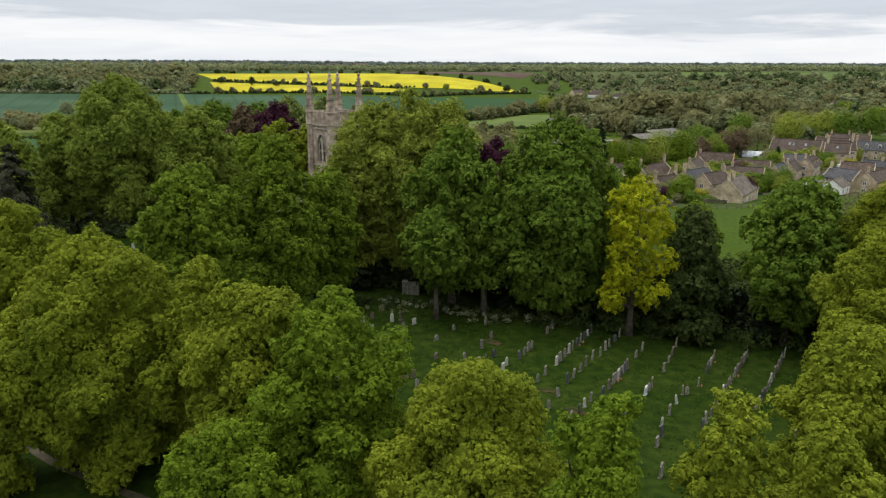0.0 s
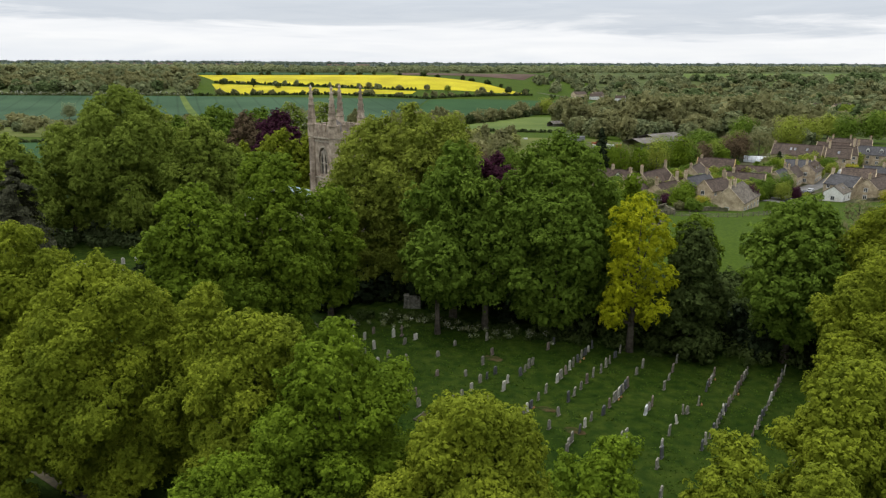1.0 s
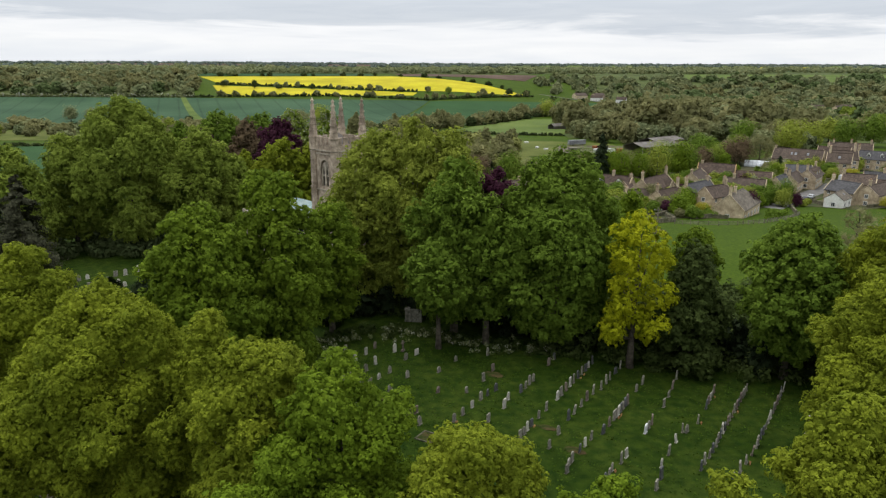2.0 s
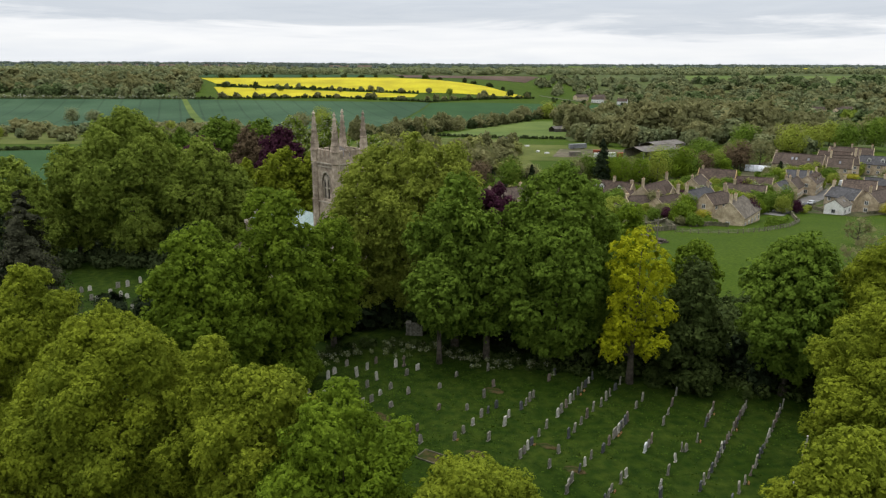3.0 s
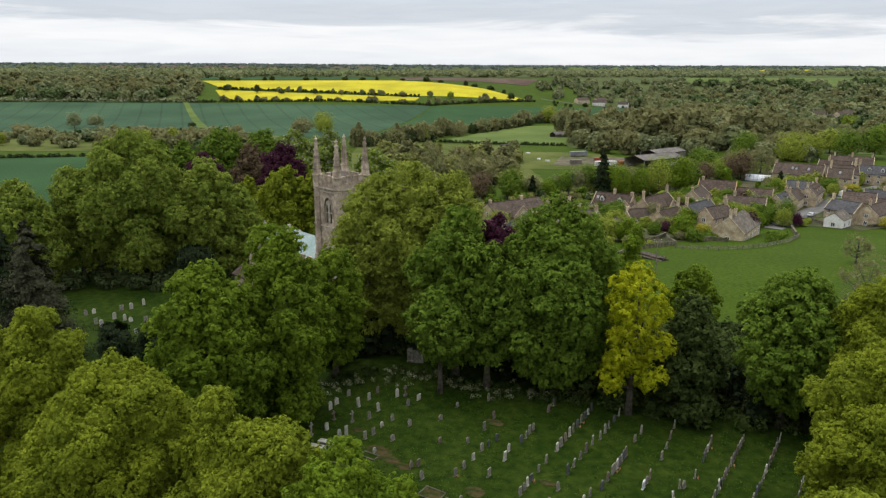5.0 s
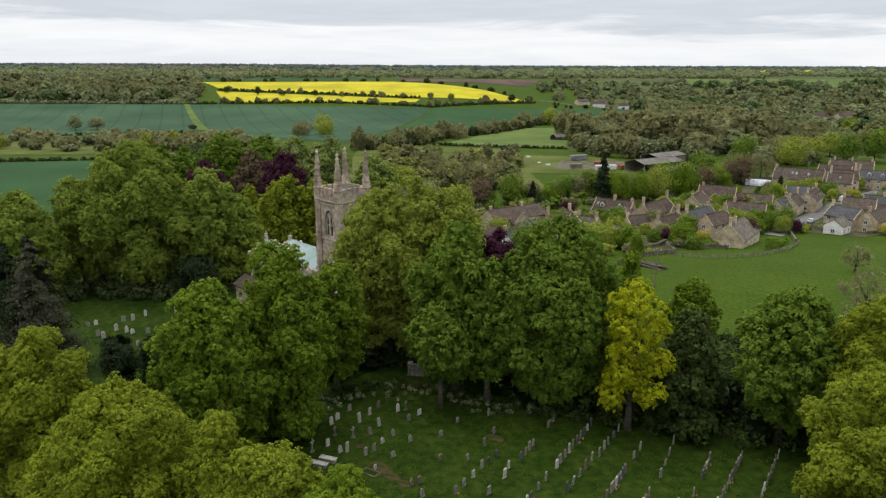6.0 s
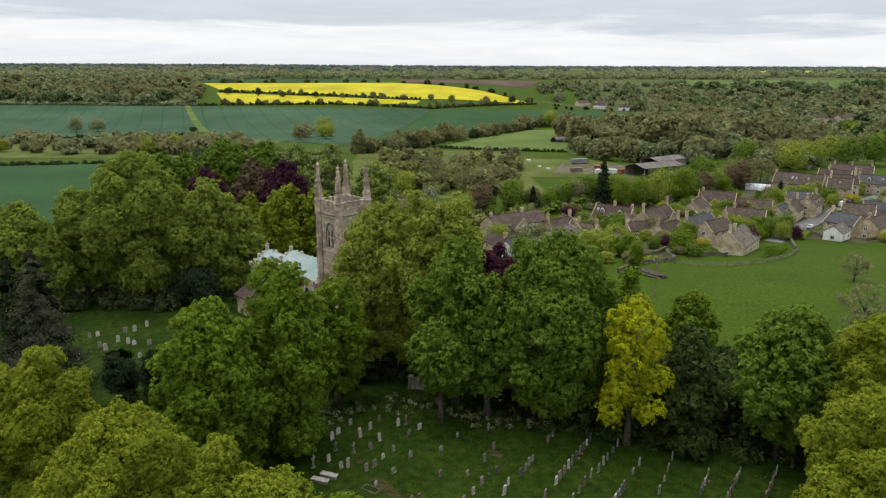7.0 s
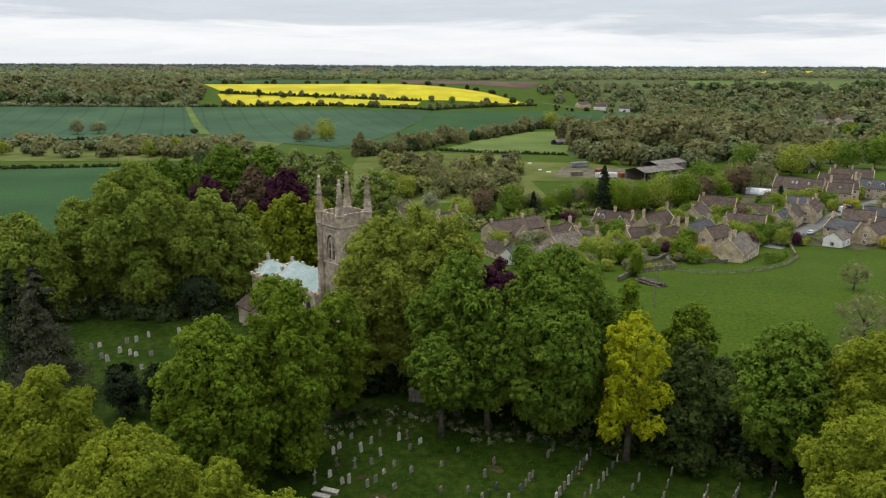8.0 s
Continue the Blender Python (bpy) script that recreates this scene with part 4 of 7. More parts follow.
# ---- the church ----
church = empty("church", -17.95, 123.55, 0.0, 44.0)
tagged(church, "grey limestone church with a pinnacled tower and green copper roof", "church")
HALF = 3.0
bm = bmesh.new()
FACES = (lambda u, d, z: (u, -HALF + d, z), lambda u, d, z: (HALF - d, u, z), lambda u, d, z: (-u, HALF - d, z), lambda u, d, z: (-HALF + d, -u, z))
BELFRY = pointed(2.1, 17.2, 20.0, 21.7)
for face in FACES:
    wall_with_point(bm, HALF, -0.5, 23.4, BELFRY, 0.55, face)
box(bm, -HALF, -HALF, 23.35, HALF, HALF, 23.4)
bmesh.ops.remove_doubles(bm, verts=bm.verts, dist=0.002)
tower = part("tower", bm, STONE, church, "grey weathered limestone tower")
for face in FACES:
    bm = bmesh.new()
    for u, wide, top in ((-1.05, 0.16, 20.2), (-0.2, 0.4, 21.45), (0.89, 0.16, 20.2)):
        a, b = face(u, 0.12, 17.2), face(u + wide, 0.36, 20.6)
        box(bm, min(a[0], b[0]), min(a[1], b[1]), 17.2, max(a[0], b[0]), max(a[1], b[1]), top)
    for side in (-1, 1):
        # curved head of each light
        for k in range(5):
            h = 0.10 + 0.075 * k * k * 0.35
            z = 20.0 + 0.24 * k
            for u in (side * 0.2 + side * 0.0, side * (0.89 - 0.05 * k) - side * h):
                lo, hi = sorted((u, u + side * h))
                a, b = face(lo, 0.14, z), face(hi, 0.36, z)
                box(bm, min(a[0], b[0]), min(a[1], b[1]), z, max(a[0], b[0]), max(a[1], b[1]), z + 0.24)
    a, b = face(-1.05, 0.2, 19.0), face(1.05, 0.36, 19.15)
    box(bm, min(a[0], b[0]), min(a[1], b[1]), 18.95, max(a[0], b[0]), max(a[1], b[1]), 19.12)
    window = part("window", bm, CARVED, tower, "two-light pointed belfry window")
    for k in range(13):
        bm = bmesh.new()
        z = 17.3 + k * 0.33
        h = 1.05 if z < 20 else 1.05 * max(0.1, 1 - ((z - 20) / 1.75) ** 1.5)
        pts = [face(-h, 0.34, z), face(h, 0.34, z), face(h, 0.54, z + 0.3), face(-h, 0.54, z + 0.3)]
        bm.faces.new([bm.verts.new(p) for p in pts])
        part("louvre", bm, DARK, tower)
    # hood mould over the point
    bm = bmesh.new()
    rim = pointed(2.5, 19.3, 20.0, 22.05)
    inner = pointed(2.2, 19.3, 20.0, 21.8)
    for p, q, r, s in zip(rim, rim[1:], inner[1:], inner):
        for d in (-0.12,):
            bm.faces.new([bm.verts.new(face(u, d, z)) for u, z in (p, q, r, s)])
            bm.faces.new([bm.verts.new(v) for v in (face(p[0], 0, p[1]), face(q[0], 0, q[1]), face(q[0], d, q[1]), face(p[0], d, p[1]))])
    part("hood_mould", bm, CARVED, tower)
for z, out in ((23.3, 0.26), (22.7, 0.12), (16.5, 0.18), (9.5, 0.2), (1.2, 0.25)):
    bm = bmesh.new()
    for a, b in (((-HALF - out, -HALF - out), (HALF + out, -HALF + 0.1)), ((-HALF - out, HALF - 0.1), (HALF + out, HALF + out)),
                 ((-HALF - out, -HALF + 0.1), (-HALF + 0.1, HALF - 0.1)), ((HALF - 0.1, -HALF + 0.1), (HALF + out, HALF - 0.1))):
        box(bm, a[0], a[1], z, b[0], b[1], z + 0.22)
    part("string_course", bm, CARVED, tower)
for sx in (-1, 1):
    for sy in (-1, 1):
        bm = bmesh.new()
        for z0, z1, r in ((-0.5, 5.2, 0.98), (5.2, 11.3, 0.86), (11.3, 17.0, 0.76), (17.0, 23.3, 0.66)):
            prism(bm, [(sx * 3.0 + r * math.cos(a) * 1.05, sy * 3.0 + r * math.sin(a) * 1.05) for a in [6.2832 * (j + 0.5) / 8 for j in range(8)]], z0, z1)
            prism(bm, [(sx * 3.0 + (r + 0.08) * math.cos(a) * 1.05, sy * 3.0 + (r + 0.08) * math.sin(a) * 1.05) for a in [6.2832 * (j + 0.5) / 8 for j in range(8)]], z1 - 0.18, z1 + 0.002)
        part("buttress", bm, STONE, tower)
        bm = bmesh.new()
        rings = [(23.5, 0.66), (25.4, 0.66), (25.45, 0.76), (25.65, 0.76), (25.7, 0.62)]
        for k in range(5):
            z = 26.6 + k * 1.05
            r = 0.56 - k * 0.085
            rings += [(z, r), (z + 0.03, r + 0.085), (z + 0.16, r + 0.085), (z + 0.2, r - 0.02)]
        rings += [(31.5, 0.13), (31.55, 0.22), (31.75, 0.24), (31.9, 0.12), (32.2, 0.05)]
        stack_rings(bm, [(z, r * 1.2) for z, r in rings], 8, 0.39)
        for v in bm.verts:
            v.co.x += sx * 3.0
            v.co.y += sy * 3.0
        pinnacle = part("pinnacle", bm, STONE, church, "tall banded stone pinnacle")
        for k in range(4):
            a = k * 1.5708 + 0.39
            for j in range(5):
                bm = bmesh.new()
                z, r = 26.8 + j * 1.05, 0.72 - j * 0.1
                cx, cy = sx * 3.0 + math.cos(a) * r, sy * 3.0 + math.sin(a) * r
                box(bm, cx - 0.07, cy - 0.07, z - 0.1, cx + 0.07, cy + 0.07, z + 0.12)
                part("crocket", bm, STONE, pinnacle)
for face in FACES:
    bm = bmesh.new()
    a, b = face(-2.4, -0.12, 23.5), face(2.4, 0.2, 24.5)
    box(bm, min(a[0], b[0]), min(a[1], b[1]), 23.5, max(a[0], b[0]), max(a[1], b[1]), 24.5)
    parapet = part("parapet", bm, STONE, church, "battlemented stone parapet")
    for u in (-1.9, -0.63, 0.63, 1.9):
        bm = bmesh.new()
        a, b = face(u - 0.38, -0.12, 0), face(u + 0.38, 0.2, 0)
        box(bm, min(a[0], b[0]), min(a[1], b[1]), 24.502, max(a[0], b[0]), max(a[1], b[1]), 25.55)
        a, b = face(u - 0.44, -0.18, 0), face(u + 0.44, 0.26, 0)
        box(bm, min(a[0], b[0]), min(a[1], b[1]), 25.552, max(a[0], b[0]), max(a[1], b[1]), 25.7)
        part("merlon", bm, STONE, parapet)
bm = bmesh.new()
stack_rings(bm, [(23.45, 3.6), (26.1, 0.35), (26.3, 0.1)], 4, math.pi / 4)
part("tower_roof", bm, SHEETING, church, "low grey lead pyramid roof")


def vessel(name, y0, y1, half, eaves, ridge, label):
    """Nave or chancel: walls with pointed windows, a ribbed copper roof between stone parapets."""
    bm = bmesh.new()
    prism(bm, [(-half, y0), (half, y0), (half, y1), (-half, y1)], -1.5, eaves)
    for y in (y0 + 0.02, y1 - 0.4):
        a = [bm.verts.new((x, yy, z)) for yy in (y, y + 0.38) for x, z in ((-half, eaves), (half, eaves), (0, ridge + 0.25))]
        for f in ((0, 1, 2), (5, 4, 3), (0, 3, 4, 1), (1, 4, 5, 2), (2, 5, 3, 0)):
            bm.faces.new([a[k] for k in f])
    body = part(name, bm, STONE, church, label)
    for side in (-1, 1):
        bm = bmesh.new()
        t = 0.14
        v = [bm.verts.new(p) for p in ((side * (half - 0.2), y0 + 0.4, eaves + 0.1), (side * (half - 0.2), y1 - 0.4, eaves + 0.1), (0, y1 - 0.4, ridge), (0, y0 + 0.4, ridge),
                                       (side * (half - 0.2), y0 + 0.4, eaves + 0.1 + t), (side * (half - 0.2), y1 - 0.4, eaves + 0.1 + t), (0, y1 - 0.4, ridge + t), (0, y0 + 0.4, ridge + t))]
        for f in ((0, 1, 2, 3), (7, 6, 5, 4), (0, 4, 5, 1), (1, 5, 6, 2), (3, 2, 6, 7), (0, 3, 7, 4)):
            bm.faces.new([v[k] for k in f])
        roof = part("roof", bm, COPPER, body, "pale green copper roof with standing seams")
        count = int((y1 - y0) / 0.75)
        for k in range(count):
            y = y0 + 0.6 + (y1 - y0 - 1.2) * k / max(1, count - 1)
            bm = bmesh.new()
            tube(bm, [(side * (half - 0.25), y, eaves + 0.27), (0, y, ridge + 0.19)], [0.07, 0.07], 4)
            part("seam", bm, COPPER, body)
        bm = bmesh.new()
        x0, x1 = sorted((side * (half - 0.25), side * (half + 0.12)))
        box(bm, x0, y0, eaves, x1, y1, eaves + 0.55)
        par = part("parapet", bm, STONE, body)
        for k in range(int((y1 - y0) / 2.0)):
            bm = bmesh.new()
            box(bm, x0, y0 + 0.4 + k * 2.0, eaves + 0.552, x1, y0 + 1.4 + k * 2.0, eaves + 1.0)
            part("merlon", bm, STONE, body)
        for k in range(int((y1 - y0) / 4.0)):
            y = y0 + 2.2 + k * 4.0
            out = lambda u, d, z: (side * (half + 0.05 - d), y + u, z)
            bm = bmesh.new()
            shape = pointed(1.6, eaves - 3.6, eaves - 2.0, eaves - 0.7)
            bm.faces.new([bm.verts.new(out(u, 0.02, z)) for u, z in shape])
            part("window", bm, GLASS, body, "leaded clerestory window")
            bm = bmesh.new()
            big = pointed(2.0, eaves - 3.8, eaves - 2.0, eaves - 0.45)
            for p, q, r, s in zip(big, big[1:], shape[1:], shape):
                bm.faces.new([bm.verts.new(out(u, -0.06, z)) for u, z in (p, q, r, s)])
            part("window_frame", bm, CARVED, body)
    for y, top in ((y0 + 0.2, ridge + 0.3), (y1 - 0.2, ridge + 0.3)):
        bm = bmesh.new()
        for k in range(9):
            f = -1 + k / 4
            box(bm, f * half - 0.28, y - 0.25, top - abs(f) * (ridge - eaves) - 0.15, f * half + 0.28, y + 0.25, top - abs(f) * (ridge - eaves) + (0.55 if k % 2 == 0 else 0.15))
        part("coping", bm, CARVED, body, "stepped gable coping")
    return body


nave = vessel("nave", 3.1, 18.2, 4.75, 9.8, 12.8, "limestone nave with copper roof")
chancel = vessel("chancel", 18.21, 27.5, 4.0, 8.6, 11.2, "limestone chancel with copper roof")
bm = bmesh.new()
box(bm, -0.09, 27.2, 11.4, 0.09, 27.4, 13.0)
box(bm, -0.45, 27.2, 12.3, 0.45, 27.4, 12.5)
part("gable_cross", bm, CARVED, church, "stone cross on the chancel gable")
for side in (-1, 1):
    bm = bmesh.new()
    v = [bm.verts.new((side * x, y, z)) for y in (3.6, 18.0) for x, z in ((4.75, -1.5), (8.4, -1.5), (8.4, 5.2), (4.75, 6.6))]
    for f in ((0, 1, 2, 3), (7, 6, 5, 4), (0, 4, 5, 1), (1, 5, 6, 2), (2, 6, 7, 3)):
        bm.faces.new([v[k] for k in f])
    aisle = part("aisle", bm, STONE, church, "low stone aisle with a lead roof")
    bm = bmesh.new()
    v = [bm.verts.new((side * x, y, z)) for y in (3.4, 18.2) for x, z in ((4.75, 6.62), (8.7, 5.1), (8.7, 5.3), (4.75, 6.85))]
    for f in ((0, 1, 2, 3), (7, 6, 5, 4), (0, 4, 5, 1), (1, 5, 6, 2), (2, 6, 7, 3)):
        bm.faces.new([v[k] for k in f])
    part("roof", bm, TILE, aisle)
bm = bmesh.new()
prism(bm, [(-8.5, 20.5), (-4.0, 20.5), (-4.0, 25.5), (-8.5, 25.5)], -2.0, 3.9)
vestry = part("vestry", bm, STONE, church, "low stone vestry with a brown roof")
bm = bmesh.new()
v = [bm.verts.new((x, y, z)) for y in (20.2, 25.8) for x, z in ((-9.0, 3.8), (-6.25, 5.4), (-3.95, 4.1), (-3.95, 3.9), (-6.25, 5.2), (-9.0, 3.6))]
for f in ((0, 1, 2, 3, 4, 5), (11, 10, 9, 8, 7, 6), (0, 6, 7, 1), (1, 7, 8, 2), (3, 9, 10, 4), (4, 10, 11, 5), (5, 11, 6, 0), (2, 8, 9, 3)):
    bm.faces.new([v[k] for k in f])
part("roof", bm, TILE, vestry)

MOSSY = plain("mossy_dry_stone", (0.085, 0.08, 0.05), (0.20, 0.17, 0.12), 1.5, 5.0, (0.5, 0.6, 0.4), 0.6, 0.8, bump=0.6)

# ---- the churchyard ----
GRAVE = [plain("grey_lichened_headstone", (0.17, 0.16, 0.13), (0.31, 0.29, 0.24), 3.0, 14.0, (0.55, 0.56, 0.5), 1.5, 0.7, vary=0.25),
         plain("pale_limestone_headstone", (0.38, 0.36, 0.31), (0.55, 0.525, 0.46), 3.0, 14.0, (0.62, 0.62, 0.56), 1.5, 0.6, vary=0.2),
         plain("dark_granite_headstone", (0.06, 0.06, 0.065), (0.13, 0.13, 0.135), 3.0, 20.0, rough=0.4, vary=0.2),
         plain("reddish_sandstone_headstone", (0.14, 0.11, 0.092), (0.23, 0.185, 0.155), 3.0, 14.0, (0.6, 0.58, 0.55), 1.5, 0.6, vary=0.2),
         plain("white_marble_headstone", (0.66, 0.66, 0.65), (0.82, 0.82, 0.80), 3.0, 14.0, rough=0.5)]
WORN = plain("worn_grass_and_soil", (0.024, 0.040, 0.008), (0.064, 0.048, 0.021), 1.6, 8.0, (0.6, 0.6, 0.5), 0.8, 0.5, spec=0.05)
FLOWER = plain("cut_flowers", (0.25, 0.05, 0.06), (0.55, 0.42, 0.12), 9.0, 20.0)


def slab(bm, w, h, t, top, z0=0.0):
    """A headstone slab with a round, pointed, shouldered or square top."""
    if top == "round":
        line = [(w / 2 * math.cos(a), h - w * 0.35 + w * 0.35 * math.sin(a)) for a in [math.pi * k / 8 for k in range(9)]]
    elif top == "pointed":
        line = [(w / 2, h - w * 0.55), (w * 0.34, h - w * 0.22), (0, h), (-w * 0.34, h - w * 0.22), (-w / 2, h - w * 0.55)]
    elif top == "shoulder":
        line = [(w / 2, h - w * 0.3), (w * 0.36, h - w * 0.3)] + [(w * 0.36 * math.cos(a), h - w * 0.3 + w * 0.3 * math.sin(a)) for a in [math.pi * k / 6 for k in range(1, 6)]] + [(-w * 0.36, h - w * 0.3), (-w / 2, h - w * 0.3)]
    else:
        line = [(w / 2, h - 0.04), (w / 2 - 0.04, h), (-w / 2 + 0.04, h), (-w / 2, h - 0.04)]
    out = [(-w / 2, z0), (w / 2, z0)] + line
    a = [bm.verts.new((x, -t / 2, z)) for x, z in out]
    b = [bm.verts.new((x, t / 2, z)) for x, z in out]
    bm.faces.new(a)
    bm.faces.new(b[::-1])
    for k in range(len(a)):
        j = (k + 1) % len(a)
        bm.faces.new((a[j], a[k], b[k], b[j]))


def cross(bm, h):
    box(bm, -0.09, -0.08, 0.3, 0.09, 0.08, h)
    box(bm, -0.32, -0.08, h * 0.72, 0.32, 0.08, h * 0.72 + 0.17)


GRAVE_WORDS = ("grey lichened headstone", "pale limestone headstone", "dark polished granite headstone", "reddish sandstone headstone", "white marble headstone")


def headstone(x, y, turn, h, w, top, mat, rng, flowers=False):
    e = empty("headstone", x, y, gz(x, y), turn)
    e.matrix_basis = pose(x, y, gz(x, y), rng.normal(scale=3.0), rng.normal(scale=1.8), turn + rng.normal(scale=4.0))
    words = {"round": "with a rounded top", "pointed": "with a pointed top", "shoulder": "with a shouldered top", "square": "with a square top", "cross": "shaped as a cross"}[top]
    tagged(e, GRAVE_WORDS[mat] + " " + words, "gravestone", "churchyard headstones")
    bm = bmesh.new()
    if top == "cross":
        cross(bm, h)
    else:
        slab(bm, w, h, 0.11 + 0.05 * rng.uniform(), top, -0.15)
    part("slab", bm, GRAVE[mat], e)
    bm = bmesh.new()
    k = 1.1 if top != "cross" else 1.0
    box(bm, -w / 2 * k, -0.13, -0.15, w / 2 * k, 0.13, 0.08 if top != "cross" else 0.32)
    part("plinth", bm, GRAVE[mat], e)
    if flowers:
        bm = bmesh.new()
        for j in range(9):
            box(bm, -0.2 + 0.05 * j, -0.42 + 0.05 * (j % 3), 0.0, -0.14 + 0.05 * j, -0.36 + 0.05 * (j % 3), 0.16 + 0.1 * rng.uniform())
        part("bouquet", bm, FLOWER, e)
    return e


rng = np.random.default_rng(5)
TOPS = ("round", "shoulder", "square", "pointed")
# rows of modern stones: from, to, and how many
for x0, y0, x1, y1, count in ((8.1, 66.1, 9.6, 68.8, 4), (10.6, 70.6, 11.7, 72.4, 2), (13.4, 75.1, 19.6, 85.4, 10), (13.8, 70.2, 17.8, 76.5, 5), (19.0, 77.7, 22.7, 83.7, 5),
                              (17.0, 67.3, 18.0, 68.9, 2), (18.8, 70.2, 21.4, 74.2, 7), (23.2, 77.4, 24.4, 79.2, 2), (12.8, 61.9, 15.5, 66.1, 4), (17.6, 61.7, 18.4, 62.8, 2), (22.2, 68.5, 22.7, 69.3, 2),
                              (25.0, 72.8, 29.1, 80.8, 4), (21.3, 61.0, 25.3, 67.3, 4), (25.8, 67.5, 27.9, 69.7, 2), (29.9, 72.9, 32.3, 77.0, 5), (25.0, 60.5, 27.9, 64.6, 5), (28.5, 65.6, 36.4, 77.5, 14),
                              (27.1, 58.2, 32.0, 64.5, 5), (32.4, 65.1, 40.8, 77.5, 12), (32.7, 58.2, 34.9, 62.0, 3), (36.0, 63.5, 43.0, 74.5, 7), (15.2, 58.2, 16.3, 60.2, 3), (19.6, 57.0, 20.6, 58.8, 2),
                              (13.8, 84.9, 14.8, 86.6, 2), (9.4, 77.0, 11.2, 80.1, 4), (1.3, 69.8, 3.3, 72.9, 3), (4.4, 75.0, 6.4, 77.4, 3), (7.1, 73.1, 7.7, 75.0, 2)):
    for k in range(count):
        f = (k + 0.25 * rng.uniform()) / max(1, count - 1)
        mat = int(rng.choice((0, 0, 0, 0, 0, 1, 1, 2, 2, 3)))
        headstone(x0 + (x1 - x0) * f, y0 + (y1 - y0) * f, 57, rng.uniform(0.9, 1.3), rng.uniform(0.45, 0.68), TOPS[int(rng.integers(0, 3))], mat, rng, rng.uniform() < 0.05)
for x, y in ((12.4, 67.3), (11.0, 64.5), (12.0, 60.0), (12.4, 61.3)):
    headstone(x, y, 57, rng.uniform(0.8, 1.1), 0.6, TOPS[int(rng.integers(0, 3))], 0, rng)
headstone(21.6, 67.6, 57, 1.15, 0.7, "round", 4, rng)
headstone(18.6, 52.4, 57, 1.4, 0.8, "shoulder", 0, rng)
OLD = ((-14.5, 80.1), (-14.9, 85.5), (-14.3, 87.0), (-13.0, 89.6), (-11.2, 86.2), (-10.1, 88.4), (-9.5, 83.0), (-9.1, 90.5), (-9.5, 77.9), (-11.9, 78.7), (-8.6, 79.0), (-7.7, 80.9), (-8.5, 85.2), (-6.5, 82.6), (-6.3, 89.3), (-4.7, 86.7),
       (-3.3, 88.4), (-4.2, 81.2), (-6.1, 77.6), (-0.3, 82.8), (-0.4, 77.0), (1.9, 86.3), (6.2, 88.2), (-2.3, 69.3), (-2.8, 71.9), (-3.6, 71.5), (3.0, 77.0), (5.1, 69.9), (5.2, 80.2), (6.6, 83.3), (1.9, 64.8), (-12.7, 78.6), (-8.0, 74.6))
NORTH = ((-64.8, 121.4), (-63.8, 122.4), (-59.5, 124.1), (-58.1, 125.0), (-56.7, 127.3), (-58.8, 119.6), (-56.6, 118.8), (-55.3, 118.3), (-52.0, 112.7), (-52.6, 118.3), (-60.9, 117.0), (-59.3, 115.8), (-49.7, 132.2), (-51.7, 129.7), (-61.9, 111.4))
PALES = (0, 1, 4, 9, 12, 14)
for k, (x, y) in enumerate(OLD):
    headstone(x, y, 57, rng.uniform(0.8, 1.2) + 0.25 * (k in PALES), rng.uniform(0.5, 0.72), TOPS[int(rng.integers(0, 4))], 1 if k in PALES or rng.uniform() < 0.25 else int(rng.choice((0, 0, 3))), rng)
for x, y, h in ((-16.2, 78.5, 2.0), (-11.6, 82.0, 1.7), (-5.2, 89.5, 1.6), (-14.0, 82.5, 1.5)):
    headstone(x, y, 57, h, 0.6, "cross", int(rng.choice((0, 1, 3))), rng)
for x, y in NORTH:
    headstone(x, y, 57, rng.uniform(0.9, 1.35), rng.uniform(0.6, 0.85), TOPS[int(rng.integers(0, 4))], int(rng.choice((0, 1, 1, 3))), rng)


KERB = plain("dark_mossy_kerb", (0.05, 0.046, 0.03), (0.12, 0.105, 0.075), 2.0, 9.0, (0.5, 0.62, 0.4), 1.2, 0.7)


def kerbed_grave(x, y, turn, long, wide, label, inner):
    e = empty("kerbed_grave", x, y, gz(x, y), turn)
    tagged(e, label, "grave")
    for name, size in (("kerb", (-long / 2, -wide / 2, -0.1, long / 2, -wide / 2 + 0.16, 0.18)), ("kerb", (-long / 2, wide / 2 - 0.16, -0.1, long / 2, wide / 2, 0.18)),
                       ("kerb", (-long / 2, -wide / 2 + 0.162, -0.1, -long / 2 + 0.16, wide / 2 - 0.162, 0.15)), ("kerb", (long / 2 - 0.16, -wide / 2 + 0.162, -0.1, long / 2, wide / 2 - 0.162, 0.13))):
        box_part(name, size, KERB, e, bevel=0.02)
    box_part("bed", (-long / 2 + 0.165, -wide / 2 + 0.165, -0.05, long / 2 - 0.165, wide / 2 - 0.165, 0.1), inner, e)


kerbed_grave(-1.2, 66.4, -32, 2.6, 2.0, "old stone grave kerb filled with bare soil", WORN)
kerbed_grave(1.0, 64.8, -32, 2.2, 1.0, "narrow stone grave kerb", WORN)
kerbed_grave(-11.2, 72.5, -32, 2.4, 1.6, "old grey grave kerb with grass", LAWN)
kerbed_grave(-8.6, 74.0, -32, 2.2, 1.2, "old grey grave kerb with grass", LAWN)
for x, y in ((-14.8, 75.4), (-13.9, 76.5)):
    e = empty("ledger_tomb", x, y, gz(x, y), -20)
    tagged(e, "flat stone ledger tomb on a low base", "grave")
    box_part("base", (-1.0, -0.32, -0.1, 1.0, 0.32, 0.42), GRAVE[0], e)
    box_part("ledger", (-1.1, -0.4, 0.422, 1.1, 0.4, 0.56), GRAVE[1], e, bevel=0.03)


